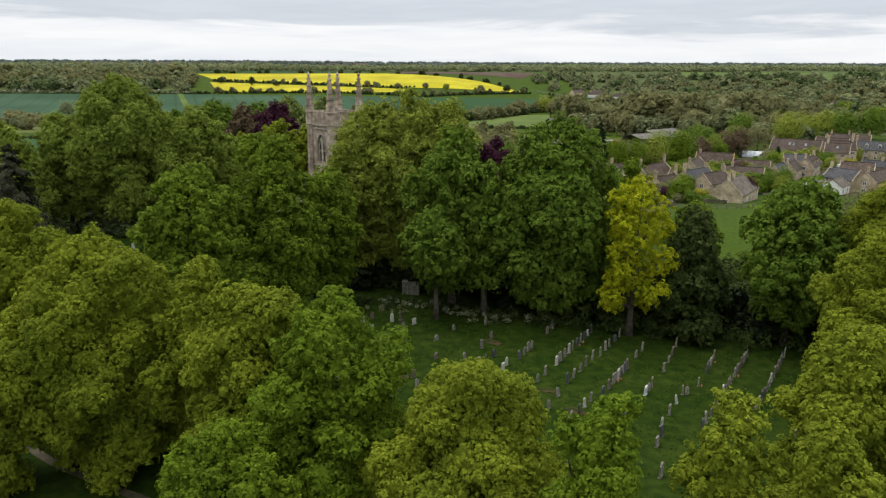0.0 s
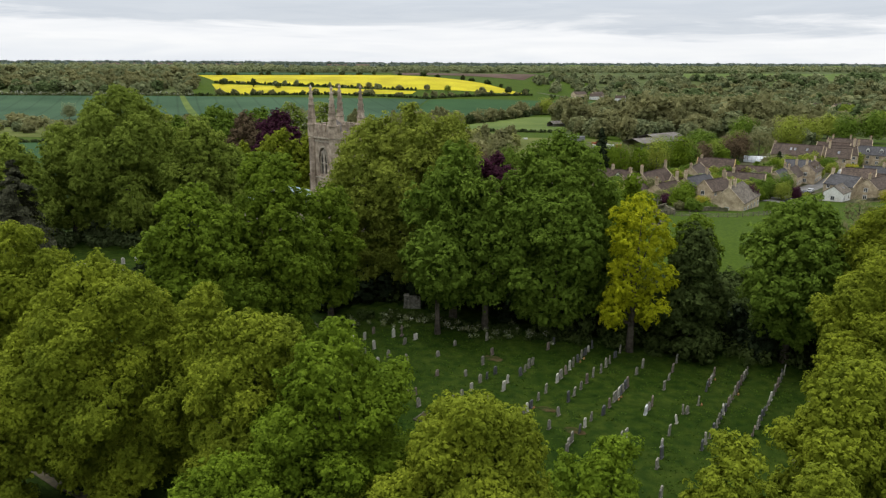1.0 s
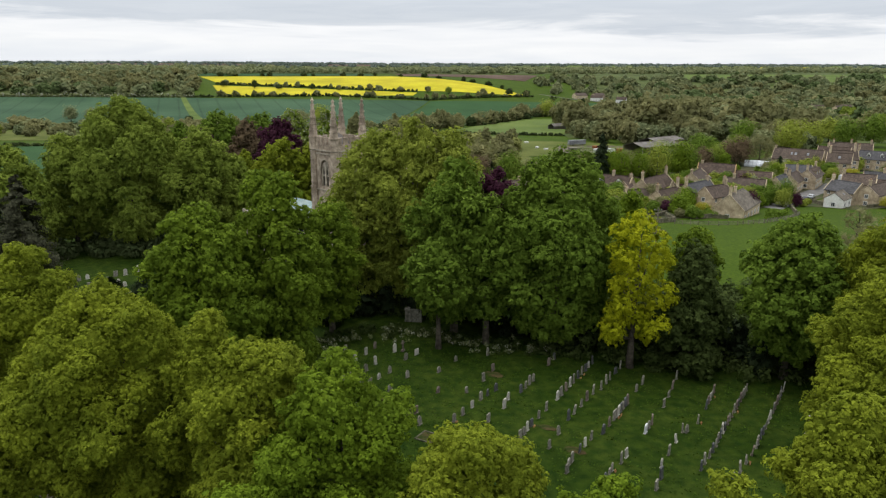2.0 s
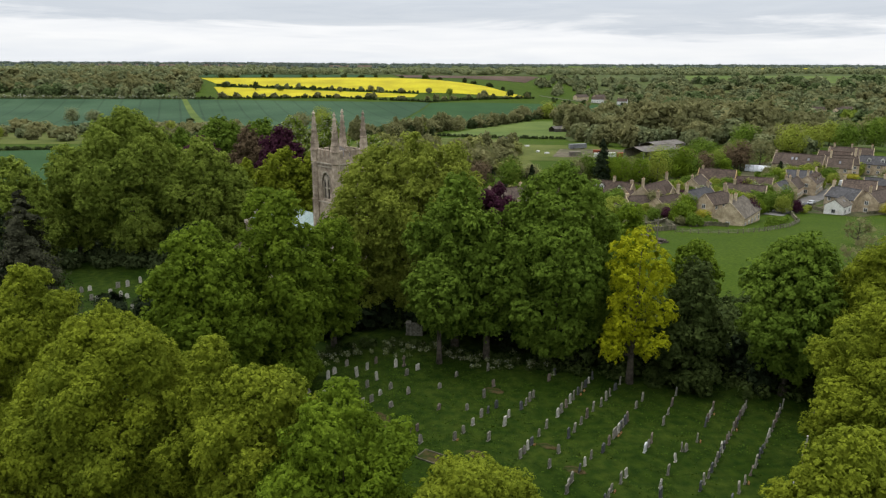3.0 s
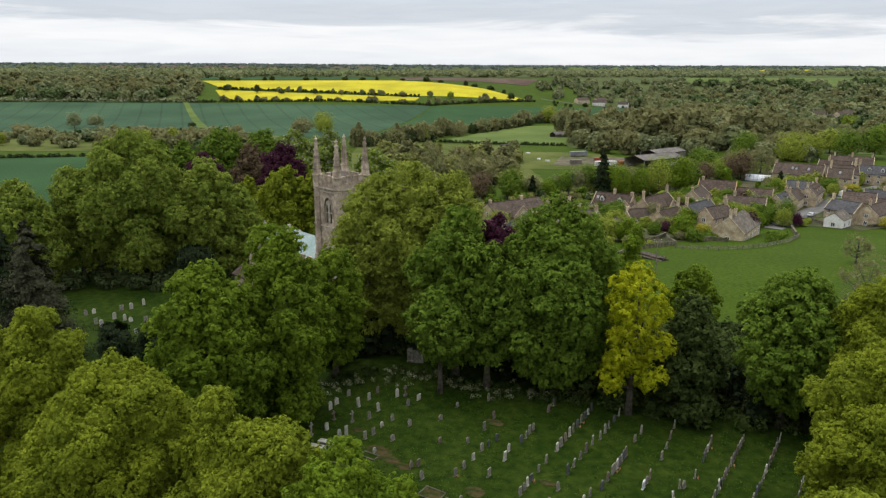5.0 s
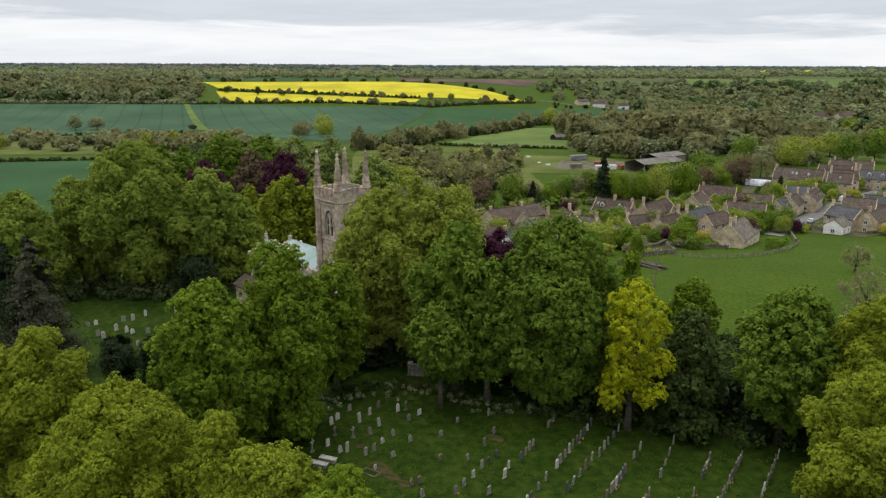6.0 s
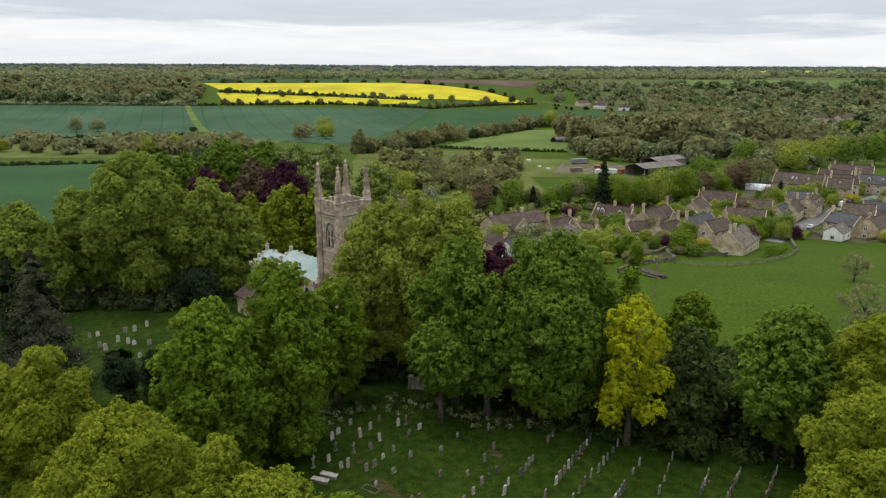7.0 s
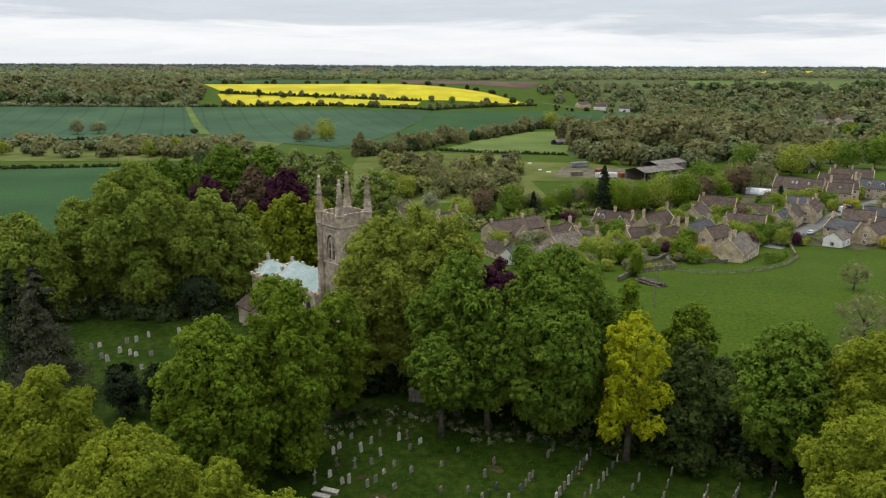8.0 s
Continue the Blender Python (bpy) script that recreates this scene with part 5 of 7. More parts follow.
def bare_patch(x, y, long, wide, turn, seed):
    """A low ragged mound of bare soil where a grave was dug."""
    rng = np.random.default_rng(seed)
    bm = bmesh.new()
    rings = []
    for r, z in ((1.0, 0.01), (0.8, 0.07), (0.45, 0.12)):
        rings.append([bm.verts.new((math.cos(6.2832 * j / 18) * r * long / 2 * rng.uniform(0.75, 1.2), math.sin(6.2832 * j / 18) * r * wide / 2 * rng.uniform(0.75, 1.2), z + 0.06)) for j in range(18)])
    for a, b in zip(rings, rings[1:]):
        for j in range(18):
            bm.faces.new((a[j], a[(j + 1) % 18], b[(j + 1) % 18], b[j]))
    bm.faces.new(rings[-1])
    me = bpy.data.meshes.new("soil_patch")
    bm.to_mesh(me)
    bm.free()
    ob = tagged(link("soil_patch", me, WORN), "patch of bare reddish soil in the grass", "soil", kind="structure")
    ob.matrix_basis = pose(x, y, gz(x, y), 0, 0, turn)


for k, (x, y, long, wide) in enumerate(((-7.6, 75.2, 3.6, 2.0), (-6.2, 73.2, 3.0, 1.4), (-4.6, 71.8, 2.4, 1.2), (3.4, 66.9, 2.4, 1.8), (-10.6, 80.0, 1.6, 1.0), (13.5, 64.0, 2.4, 1.2), (6.6, 82.0, 2.8, 1.5), (11.4, 68.6, 2.6, 1.0))):
    bare_patch(x, y, long, wide, -30, 500 + k)
# a walled stone monument under the trees
e = empty("monument", -4.2, 101.3, gz(-4.2, 101.3), -8)
tagged(e, "grey stone memorial with carved panels under trees", "monument")
box_part("base", (-1.3, -0.6, -0.2, 1.3, 0.6, 0.35), GRAVE[0], e, bevel=0.03)
box_part("body", (-1.25, -0.45, 0.352, 1.25, 0.45, 1.9), GRAVE[0], e, bevel=0.03)
box_part("cornice", (-1.3, -0.55, 1.902, 1.3, 0.55, 2.05), GRAVE[0], e, bevel=0.03)
for k in range(4):
    box_part("panel", (-1.15 + k * 0.6, -0.48, 0.5, -0.65 + k * 0.6, -0.447, 1.8), GRAVE[0], e, bevel=0.02)

# uneven tufts of grass all over the churchyard
rng = np.random.default_rng(8)
k = 26000
p = np.stack([rng.uniform(-24, 46, k), rng.uniform(52, 94, k)], axis=1)
lush = np.sin(p[:, 0] * 0.9 + np.sin(p[:, 1] * 0.5) * 2) * np.sin(p[:, 1] * 0.8 + np.sin(p[:, 0] * 0.4) * 2) + rng.normal(scale=0.5, size=k) + 0.7 * (p[:, 0] < 8)
p = p[lush > 0.25]
p = np.column_stack([p, ground_z(p[:, 0], p[:, 1]) + 0.08])
sheet = leaf_sprays(rng, p, unit(rng.normal(scale=0.5, size=p.shape) + np.array([0, 0, 0.8])), 0.14, 0.5)
tagged(sheet_of_leaves("grass_tufts", sheet, LEAF["turf"]), "tufts of uneven green churchyard grass", "grass", kind="stuff")
# long grass, nettles and cow parsley along the edge
rng = np.random.default_rng(9)
xs, ys = along(((-20, 90), (-13, 96), (-4, 97), (6, 92), (12, 90), (20, 88)), 0.35, rng, 1.2)
thicket("cow_parsley", xs, ys, rng.uniform(0.5, 1.3, len(xs)), rng.uniform(0.4, 0.9, len(xs)), "grass", "long grass and cow parsley by the trees", "undergrowth", 91, 40, 0.14, base=0.0, stems=False)
xs, ys = along(((-18, 90), (-14, 92), (-8, 95), (-2, 95), (7, 90), (14, 88)), 0.4, rng, 1.3)
thicket("cow_parsley", xs, ys, rng.uniform(0.7, 1.3, len(xs)), rng.uniform(0.3, 0.6, len(xs)), "white", "white flowering cow parsley clumps", "undergrowth", 92, 40, 0.08, base=0.3, stems=False)
xs, ys = along(((22, 88), (30, 86), (40, 84), (50, 78), (56, 70)), 0.5, rng, 2.0)
thicket("undergrowth", xs, ys, rng.uniform(0.8, 2.6, len(xs)), rng.uniform(0.8, 1.5, len(xs)), "holm", "dark green brambles beneath the trees", "undergrowth", 93, 60, 0.24, base=0.0, stems=False)
rng = np.random.default_rng(12)
xs, ys = rng.uniform(-22, 62, 260), rng.uniform(104, 114, 260)
thicket("undergrowth", xs, ys, rng.uniform(1.0, 4.0, 260), rng.uniform(1.0, 2.2, 260), "holm", "dark shrubs and saplings beneath the trees", "undergrowth", 94, 110, 0.26, base=0.0, stems=False)
xs, ys = rng.uniform(-95, -42, 200), rng.uniform(136, 160, 200)
thicket("undergrowth", xs, ys, rng.uniform(1.0, 4.0, 200), rng.uniform(1.0, 2.4, 200), "hedge", "dark shrubs beneath the limes", "undergrowth", 95, 90, 0.34, base=0.0, stems=False)
xs, ys = rng.uniform(12, 62, 120), rng.uniform(88, 104, 120)
thicket("undergrowth", xs, ys, rng.uniform(1.0, 4.0, 120), rng.uniform(1.0, 2.2, 120), "holm", "dark shrubs and saplings beneath the trees", "undergrowth", 96, 110, 0.26, base=0.0, stems=False)
# added shrubs in yew-dark leaf colour, standing in for deep shade under the trees
xs, ys = along(((-24, 98), (-16, 104), (-8, 105.5), (2, 104), (10, 98), (20, 93), (30, 89), (40, 86), (52, 80)), 0.8, rng, 1.4)
thicket("shade_dark_shrubs", xs, ys, rng.uniform(2.0, 6.0, len(xs)), rng.uniform(1.0, 2.0, len(xs)), "yew", "shrubs coloured near-black to stand in for shade beneath the trees", "shrub", 97, 240, 0.2, base=0.0, stems=False)

# ---- the village ----
def window(parent, face, u, z, w, h, bars=1):
    """A small-paned window set on a wall; face(u, out, z) gives the place."""
    def slab_at(bm, u0, z0, u1, z1, near, far):
        a, b = face(u0, near, z0), face(u1, far, z1)
        box(bm, min(a[0], b[0]), min(a[1], b[1]), min(a[2], b[2]), max(a[0], b[0]), max(a[1], b[1]), max(a[2], b[2]))
    bm = bmesh.new()
    slab_at(bm, u - w / 2, z, u + w / 2, z + h, 0.004, 0.03)
    pane = part("window", bm, GLASS, parent)
    bm = bmesh.new()
    for u0, z0, u1, z1 in ((-w / 2 - 0.12, -0.12, -w / 2, h + 0.12), (w / 2, -0.12, w / 2 + 0.12, h + 0.12), (-w / 2, -0.14, w / 2, 0), (-w / 2, h, w / 2, h + 0.14)) + tuple((-w / 2 + w * (k + 1) / (bars + 1) - 0.05, 0, -w / 2 + w * (k + 1) / (bars + 1) + 0.05, h) for k in range(bars)):
        slab_at(bm, u + u0, z + z0, u + u1, z + z1, 0.0, 0.08)
    part("frame", bm, PAINT, pane)


PAINT = plain("white_window_paint", (0.62, 0.62, 0.58), (0.78, 0.78, 0.74), 3.0, 9.0, rough=0.6)


def chimney(parent, x, y, z0, z1, w=0.9, d=0.75, pots=2, material=None):
    bm = bmesh.new()
    box(bm, x - w / 2, y - d / 2, z0, x + w / 2, y + d / 2, z1)
    box(bm, x - w / 2 - 0.08, y - d / 2 - 0.08, z1 + 0.002, x + w / 2 + 0.08, y + d / 2 + 0.08, z1 + 0.2)
    c = part("chimney", bm, material or COTSWOLD, parent, "tall stone chimney stack")
    for k in range(pots):
        bm = bmesh.new()
        stack_rings(bm, [(z1 + 0.2, 0.16), (z1 + 0.55, 0.13), (z1 + 0.6, 0.17), (z1 + 0.68, 0.15)], 8)
        for v in bm.verts:
            v.co.x += x + (k - (pots - 1) / 2) * 0.42
            v.co.y += y
        part("chimney_pot", bm, CLAY, c)


def gable_roof(parent, x0, x1, half, eaves, ridge, material, over=0.3, thick=0.22, hips=(0.0, 0.0), label=""):
    """Two slopes along x, with hipped ends where asked."""
    drop = over * (ridge - eaves) / half
    for side in (-1, 1):
        bm = bmesh.new()
        low, high = eaves - drop, ridge
        pts = [(x0, side * (half + over), low), (x1, side * (half + over), low), (x1 - hips[1], 0, high), (x0 + hips[0], 0, high)]
        a = [bm.verts.new((x, y, z)) for x, y, z in pts]
        b = [bm.verts.new((x, y, z + thick)) for x, y, z in pts]
        bm.faces.new(a)
        bm.faces.new(b)
        for k in range(4):
            j = (k + 1) % 4
            bm.faces.new((a[k], a[j], b[j], b[k]))
        bmesh.ops.recalc_face_normals(bm, faces=bm.faces[:])
        part("roof", bm, material, parent, label)
    for x, hip, way in ((x0, hips[0], 1), (x1, hips[1], -1)):
        if hip:
            bm = bmesh.new()
            pts = [(x, -half - over, eaves - drop), (x, half + over, eaves - drop), (x + way * hip, 0, ridge)]
            a = [bm.verts.new(p) for p in pts]
            b = [bm.verts.new((p[0], p[1], p[2] + thick)) for p in pts]
            bm.faces.new(a)
            bm.faces.new(b)
            for k in range(3):
                j = (k + 1) % 3
                bm.faces.new((a[k], a[j], b[j], b[k]))
            bmesh.ops.recalc_face_normals(bm, faces=bm.faces[:])
            part("roof", bm, material, parent, label)
    bm = bmesh.new()
    tube(bm, [(x0 + hips[0], 0, ridge + thick), (x1 - hips[1], 0, ridge + thick)], [0.16, 0.16], 6)
    part("ridge_tiles", bm, material, parent)


def gable_body(bm, x0, x1, half, eaves, ridge, foot=-3.0, hips=(0, 0)):
    v = []
    for x, hip in ((x0, hips[0]), (x1, hips[1])):
        top = eaves if hip else ridge
        v.append([bm.verts.new(p) for p in ((x, -half, foot), (x, half, foot), (x, half, eaves), (x, 0, top), (x, -half, eaves))])
    a, b = v
    bm.faces.new(a[::-1])
    bm.faces.new(b)
    for k in range(5):
        j = (k + 1) % 5
        bm.faces.new((a[k], a[j], b[j], b[k]))


def house(ax, ay, bx, by, half, eaves, ridge, roof, label, stacks=((0.0, 2.2), (1.0, 2.2)), wall=None, wings=(), dormers=(), hips=(0.0, 0.0), lights=(), coping=True, name="cottage", rows=2, length=None):
    """A house under the ridge from a to b. stacks: where along the ridge a chimney stands and how far it rises over it. wings: cross gables
    (place along, side, half width, reach, height of ridge). dormers and lights (roof windows): (place along, side)."""
    wall = wall or COTSWOLD
    long = math.hypot(bx - ax, by - ay)
    mx, my = (ax + bx) / 2, (ay + by) / 2
    if length:
        long = length
    z = min(gz(ax, ay), gz(bx, by)) * 0.5 + gz(mx, my) * 0.5
    turn = math.degrees(math.atan2(by - ay, bx - ax))
    e = empty(name, mx, my, z, turn)
    tagged(e, label, "house")
    h = long / 2
    bm = bmesh.new()
    gable_body(bm, -h, h, half, eaves, ridge, hips=hips)
    part("wall", bm, wall, e)
    gable_roof(e, -h - (0.05 if not hips[0] else 0.3), h + (0.05 if not hips[1] else 0.3), half, eaves, ridge, roof, hips=hips)
    slope = (ridge - eaves) / half
    for x, hip in ((-h, hips[0]), (h, hips[1])):
        if coping and not hip:
            bm = bmesh.new()
            for side in (-1, 1):
                tube(bm, [(x, side * (half + 0.25), eaves - 0.1), (x, 0, ridge + 0.30)], [0.15, 0.15], 4)
            part("coping", bm, wall, e)
    for f, up in stacks:
        x = -h + long * f
        x = min(max(x, -h + 0.5), h - 0.5)
        chimney(e, x, 0.0, ridge - 1.0, ridge + up, pots=2 if up > 1.5 else 1)
    # windows on the long sides and the gables
    storeys = [0.9, 3.3][:rows] if eaves > 4.2 else [0.9]
    count = max(1, int(long / 3.4))
    for side in (-1, 1):
        face = lambda u, out, zz: (u, side * (half + out), zz)
        for k in range(count):
            u = -h + long * (k + 0.5) / count
            for s in storeys:
                if s + 1.2 < eaves:
                    window(e, face, u, s, 1.0, 1.15)
    for way in (-1, 1):
        if hips[(way + 1) // 2]:
            continue
        face = lambda u, out, zz: (way * (h + out), u, zz)
        for s in storeys:
            if s + 1.2 < eaves + 0.4:
                window(e, face, 0.0, s, 1.0, 1.15)
    for f, side, hw, reach, top in wings:
        x = -h + long * f
        w = empty("wing", x, side * half, 0, 0 if side > 0 else 180)
        w.parent = e
        we = min(eaves, top - hw * 0.9)
        bm = bmesh.new()
        gable_body(bm, -half * 0.9, reach, hw, we, top)
        for v in bm.verts:
            v.co.x, v.co.y = -v.co.y, v.co.x
        bmesh.ops.recalc_face_normals(bm, faces=bm.faces[:])
        part("wall", bm, wall, w)
        for s2 in (-1, 1):
            bm = bmesh.new()
            pts = [(s2 * (hw + 0.25), -half * 0.9, we - 0.25), (s2 * (hw + 0.25), reach + 0.1, we - 0.25), (0, reach + 0.1, top), (0, -half * 0.9, top)]
            a = [bm.verts.new(p) for p in pts]
            b = [bm.verts.new((p[0], p[1], p[2] + 0.22)) for p in pts]
            bm.faces.new(a)
            bm.faces.new(b)
            for k in range(4):
                bm.faces.new((a[k], a[(k + 1) % 4], b[(k + 1) % 4], b[k]))
            bmesh.ops.recalc_face_normals(bm, faces=bm.faces[:])
            part("roof", bm, roof, w)
        bm = bmesh.new()
        for s2 in (-1, 1):
            tube(bm, [(s2 * (hw + 0.2), reach, we - 0.1), (0, reach, top + 0.28)], [0.14, 0.14], 4)
        part("coping", bm, wall, w)
        face = lambda u, out, zz: (u, reach + out, zz)
        for s in storeys:
            window(w, face, 0.0, s, 1.1, 1.2)
    for f, side in dormers:
        x, y, zb = -h + long * f, side * half * 0.62, eaves + (ridge - eaves) * 0.3
        d = empty("dormer", x, y, 0, 0 if side > 0 else 180)
        d.parent = e
        bm = bmesh.new()
        gable_body(bm, -half * 0.5, 0.45, 0.75, zb + 1.3, zb + 2.1, foot=zb - 0.3)
        for v in bm.verts:
            v.co.x, v.co.y = -v.co.y, v.co.x
        bmesh.ops.recalc_face_normals(bm, faces=bm.faces[:])
        part("wall", bm, WHITE if "white" in label else wall, d)
        for s2 in (-1, 1):
            bm = bmesh.new()
            pts = [(s2 * 0.95, -half * 0.5, zb + 1.1), (s2 * 0.95, 0.6, zb + 1.1), (0, 0.6, zb + 2.12), (0, -half * 0.5, zb + 2.12)]
            a = [bm.verts.new(p) for p in pts]
            b = [bm.verts.new((p[0], p[1], p[2] + 0.14)) for p in pts]
            bm.faces.new(a)
            bm.faces.new(b)
            for k in range(4):
                bm.faces.new((a[k], a[(k + 1) % 4], b[(k + 1) % 4], b[k]))
            bmesh.ops.recalc_face_normals(bm, faces=bm.faces[:])
            part("roof", bm, roof, d)
        window(d, lambda u, out, zz: (u, 0.45 + out, zz), 0.0, zb + 0.1, 0.9, 1.0)
    for f, side in lights:
        x, fr = -h + long * f, 0.5
        bm = bmesh.new()
        pts = [(x + u, side * half * (1 - fr - v * 0.16), eaves + (ridge - eaves) * (fr + v * 0.16) + 0.3) for u, v in ((-0.45, -0.6), (0.45, -0.6), (0.45, 0.9), (-0.45, 0.9))]
        bm.faces.new([bm.verts.new(p) for p in pts])
        bmesh.ops.solidify(bm, geom=bm.faces[:], thickness=0.08)
        part("roof_window", bm, SKYGLASS, e)
    return e


house(14.8, 234.5, 33.5, 246.5, 4.4, 4.6, 7.6, SLATE, "long stone cottage with a gabled porch wing", ((0.65, 1.3), (0.05, 1.0)), wings=((0.42, -1, 3.6, 3.0, 6.8),), coping=False)
house(33.0, 223.0, 42.0, 231.5, 3.2, 4.8, 7.6, TILE, "stone cottage with a huge gable chimney", ((0.0, 2.3), (1.0, 2.0)))
house(31.6, 206.2, 40.7, 213.9, 4.4, 4.0, 7.6, PALE_SLATE, "stone house with mottled slate roof", ((1.0, 1.2),))
house(41.5, 226.5, 48.5, 219.0, 3.4, 4.0, 6.8, SLATE, "low stone cottage with chimneys", ((0.3, 1.6), (0.95, 1.8)))
house(23.2, 190.7, 30.3, 196.2, 3.2, 3.8, 6.2, PALE_SLATE, "small stone cottage with a dormer", (), dormers=((0.75, -1),))
house(17.6, 195.0, 20.0, 202.0, 2.2, 2.8, 5.2, BLUE_SLATE, "white gabled outhouse with dark roof", (), wall=WHITE, coping=False, name="outhouse", rows=1)
house(14.6, 213.0, 18.6, 204.5, 2.8, 2.6, 4.6, TILE, "low outbuilding with brown roof", ((0.9, 1.6),), coping=False, name="outhouse", rows=1)
house(56.0, 256.5, 67.4, 248.4, 3.8, 4.8, 8.2, TILE, "brown-roofed house with white dormers", ((0.5, 1.6), (1.0, 1.0)), dormers=((0.25, -1), (0.72, -1)), lights=((0.1, -1),), wings=((0.92, -1, 2.4, 1.5, 7.0),))
house(53.5, 216.5, 57.0, 204.5, 2.8, 2.7, 4.6, TILE, "low stone outbuilding with brown roof", (), coping=False, name="outhouse", rows=1)
house(61.5, 234.7, 70.2, 237.8, 2.9, 2.9, 5.2, SLATE, "low stone cottage with chimneys", ((0.0, 1.0),))
house(68.6, 241.0, 81.5, 255.4, 3.6, 5.0, 8.3, TILE, "tall stone house with end chimneys", ((0.0, 2.6), (1.0, 2.6)), wings=((0.72, -1, 2.2, 1.4, 6.9),))
house(69.0, 225.2, 79.0, 234.0, 3.2, 3.7, 6.2, TILE, "stone cottage with brown roof", ((0.05, 2.0), (0.95, 3.0)))
house(78.9, 227.1, 90.5, 237.4, 3.4, 5.0, 8.2, BLUE_SLATE, "stone house with dark slate roof", ((0.02, 2.4), (0.9, 1.6)))
house(83.4, 222.4, 93.1, 229.6, 3.2, 4.7, 7.6, SLATE, "gabled stone cottage with slate roof", ((0.9, 2.4), (1.0, 1.6)))
house(104.0, 286.0, 116.6, 279.5, 4.6, 5.0, 8.4, TILE, "ochre-walled house with brown roof", ((0.1, 1.0),), wall=OCHRE, rows=0)
house(92.5, 261.0, 100.5, 273.5, 4.0, 4.6, 7.8, SLATE, "pale stone gabled village cottage", ((0.0, 1.2),))
house(82.2, 200.3, 95.0, 217.5, 4.4, 3.6, 7.6, PALE_SLATE, "stone house with a pale hipped slate roof", ((0.05, 2.2), (0.3, 1.8)), hips=(0.0, 4.4), length=19.0)
house(116.2, 279.2, 128.5, 273.4, 4.0, 3.4, 6.2, TILE, "long low stone outbuilding with tiles", (), name="outhouse")
house(106.0, 262.0, 118.0, 255.0, 3.6, 3.4, 6.2, SLATE, "stone cottage in the middle of the village", ((0.2, 1.6),))
house(155.8, 332.4, 172.7, 319.9, 5.0, 5.0, 9.3, SLATE, "large stone house with roof windows", ((0.0, 1.0),), lights=((0.38, -1), (0.46, -1), (0.7, -1)), rows=1)
house(173.0, 318.0, 181.5, 312.5, 4.2, 5.0, 8.8, SLATE, "stone house with a tall chimney", ((0.1, 3.0),), lights=((0.5, -1),))
house(176.5, 328.0, 190.1, 324.0, 4.0, 5.2, 8.7, SLATE, "stone house with brick chimney", ((0.9, 3.4),))
house(200.6, 368.4, 217.8, 358.7, 4.0, 4.8, 8.2, SLATE, "long stone terrace house", ((0.1, 1.6), (0.5, 1.6), (0.95, 1.6)))
house(186.5, 352.0, 198.0, 343.0, 4.0, 4.8, 8.0, TILE, "stone house behind the street", ((0.3, 1.5),))
house(194.0, 331.5, 206.0, 322.0, 4.0, 5.0, 8.3, BLUE_SLATE, "stone house with white dormers", ((0.05, 2.4),), dormers=((0.35, -1), (0.7, -1)))
house(122.6, 258.5, 131.0, 268.0, 3.2, 3.8, 6.7, BLUE_SLATE, "gabled stone cottage beside the road", ((1.0, 1.6),), dormers=((0.5, -1),))
house(130.5, 264.4, 139.0, 275.6, 3.2, 4.0, 6.8, SLATE, "gabled stone cottage beside the road", ((0.0, 1.6), (1.0, 2.2)))
house(141.0, 272.0, 151.5, 286.0, 3.4, 4.6, 7.3, SLATE, "stone roadside house with two gabled dormers", ((0.0, 2.0), (1.0, 1.6)), dormers=((0.35, -1), (0.65, -1)))
house(144.3, 296.4, 153.7, 292.9, 3.4, 3.8, 6.3, BLUE_SLATE, "low stone cottage with chimneys", ())
house(128.5, 228.7, 134.6, 234.6, 2.9, 3.2, 5.2, PALE_SLATE, "small white-rendered cottage by the pasture", (), wall=WHITE, coping=False, lights=((0.6, -1),))
house(136.5, 245.6, 141.5, 236.0, 3.6, 4.6, 7.6, BLUE_SLATE, "stone house with a glazed dormer", ((0.0, 1.8),), lights=((0.3, 1), (0.42, 1)))
house(149.5, 262.5, 158.8, 256.4, 4.0, 4.6, 7.8, SLATE, "pale gabled stone village house", ((0.0, 1.4),))
house(159.7, 266.5, 171.8, 260.7, 4.0, 4.8, 7.8, BLUE_SLATE, "stone house with dark roof", ((0.5, 1.4),))
house(141.8, 233.2, 155.4, 243.9, 3.6, 4.4, 7.2, SLATE, "stone cottage at the pasture edge", ((0.1, 1.8),))
house(155.0, 250.0, 164.0, 243.0, 3.4, 4.4, 7.0, TILE, "stone cottage at the pasture edge", ((0.6, 1.6),))
house(-19.6, 266.5, -14.5, 277.0, 3.4, 4.4, 7.6, TILE, "brown-roofed cottage among trees", ((0.1, 1.8),))
house(-3.0, 250.4, 4.6, 258.4, 3.4, 4.2, 7.2, TILE, "brown-roofed cottage among trees", ((0.95, 2.2), (0.1, 1.6)))
house(-24.5, 262.0, -19.8, 257.0, 2.6, 4.0, 6.6, BLUE_SLATE, "white gabled cottage behind the church", ((0.0, 2.0),), wall=WHITE)
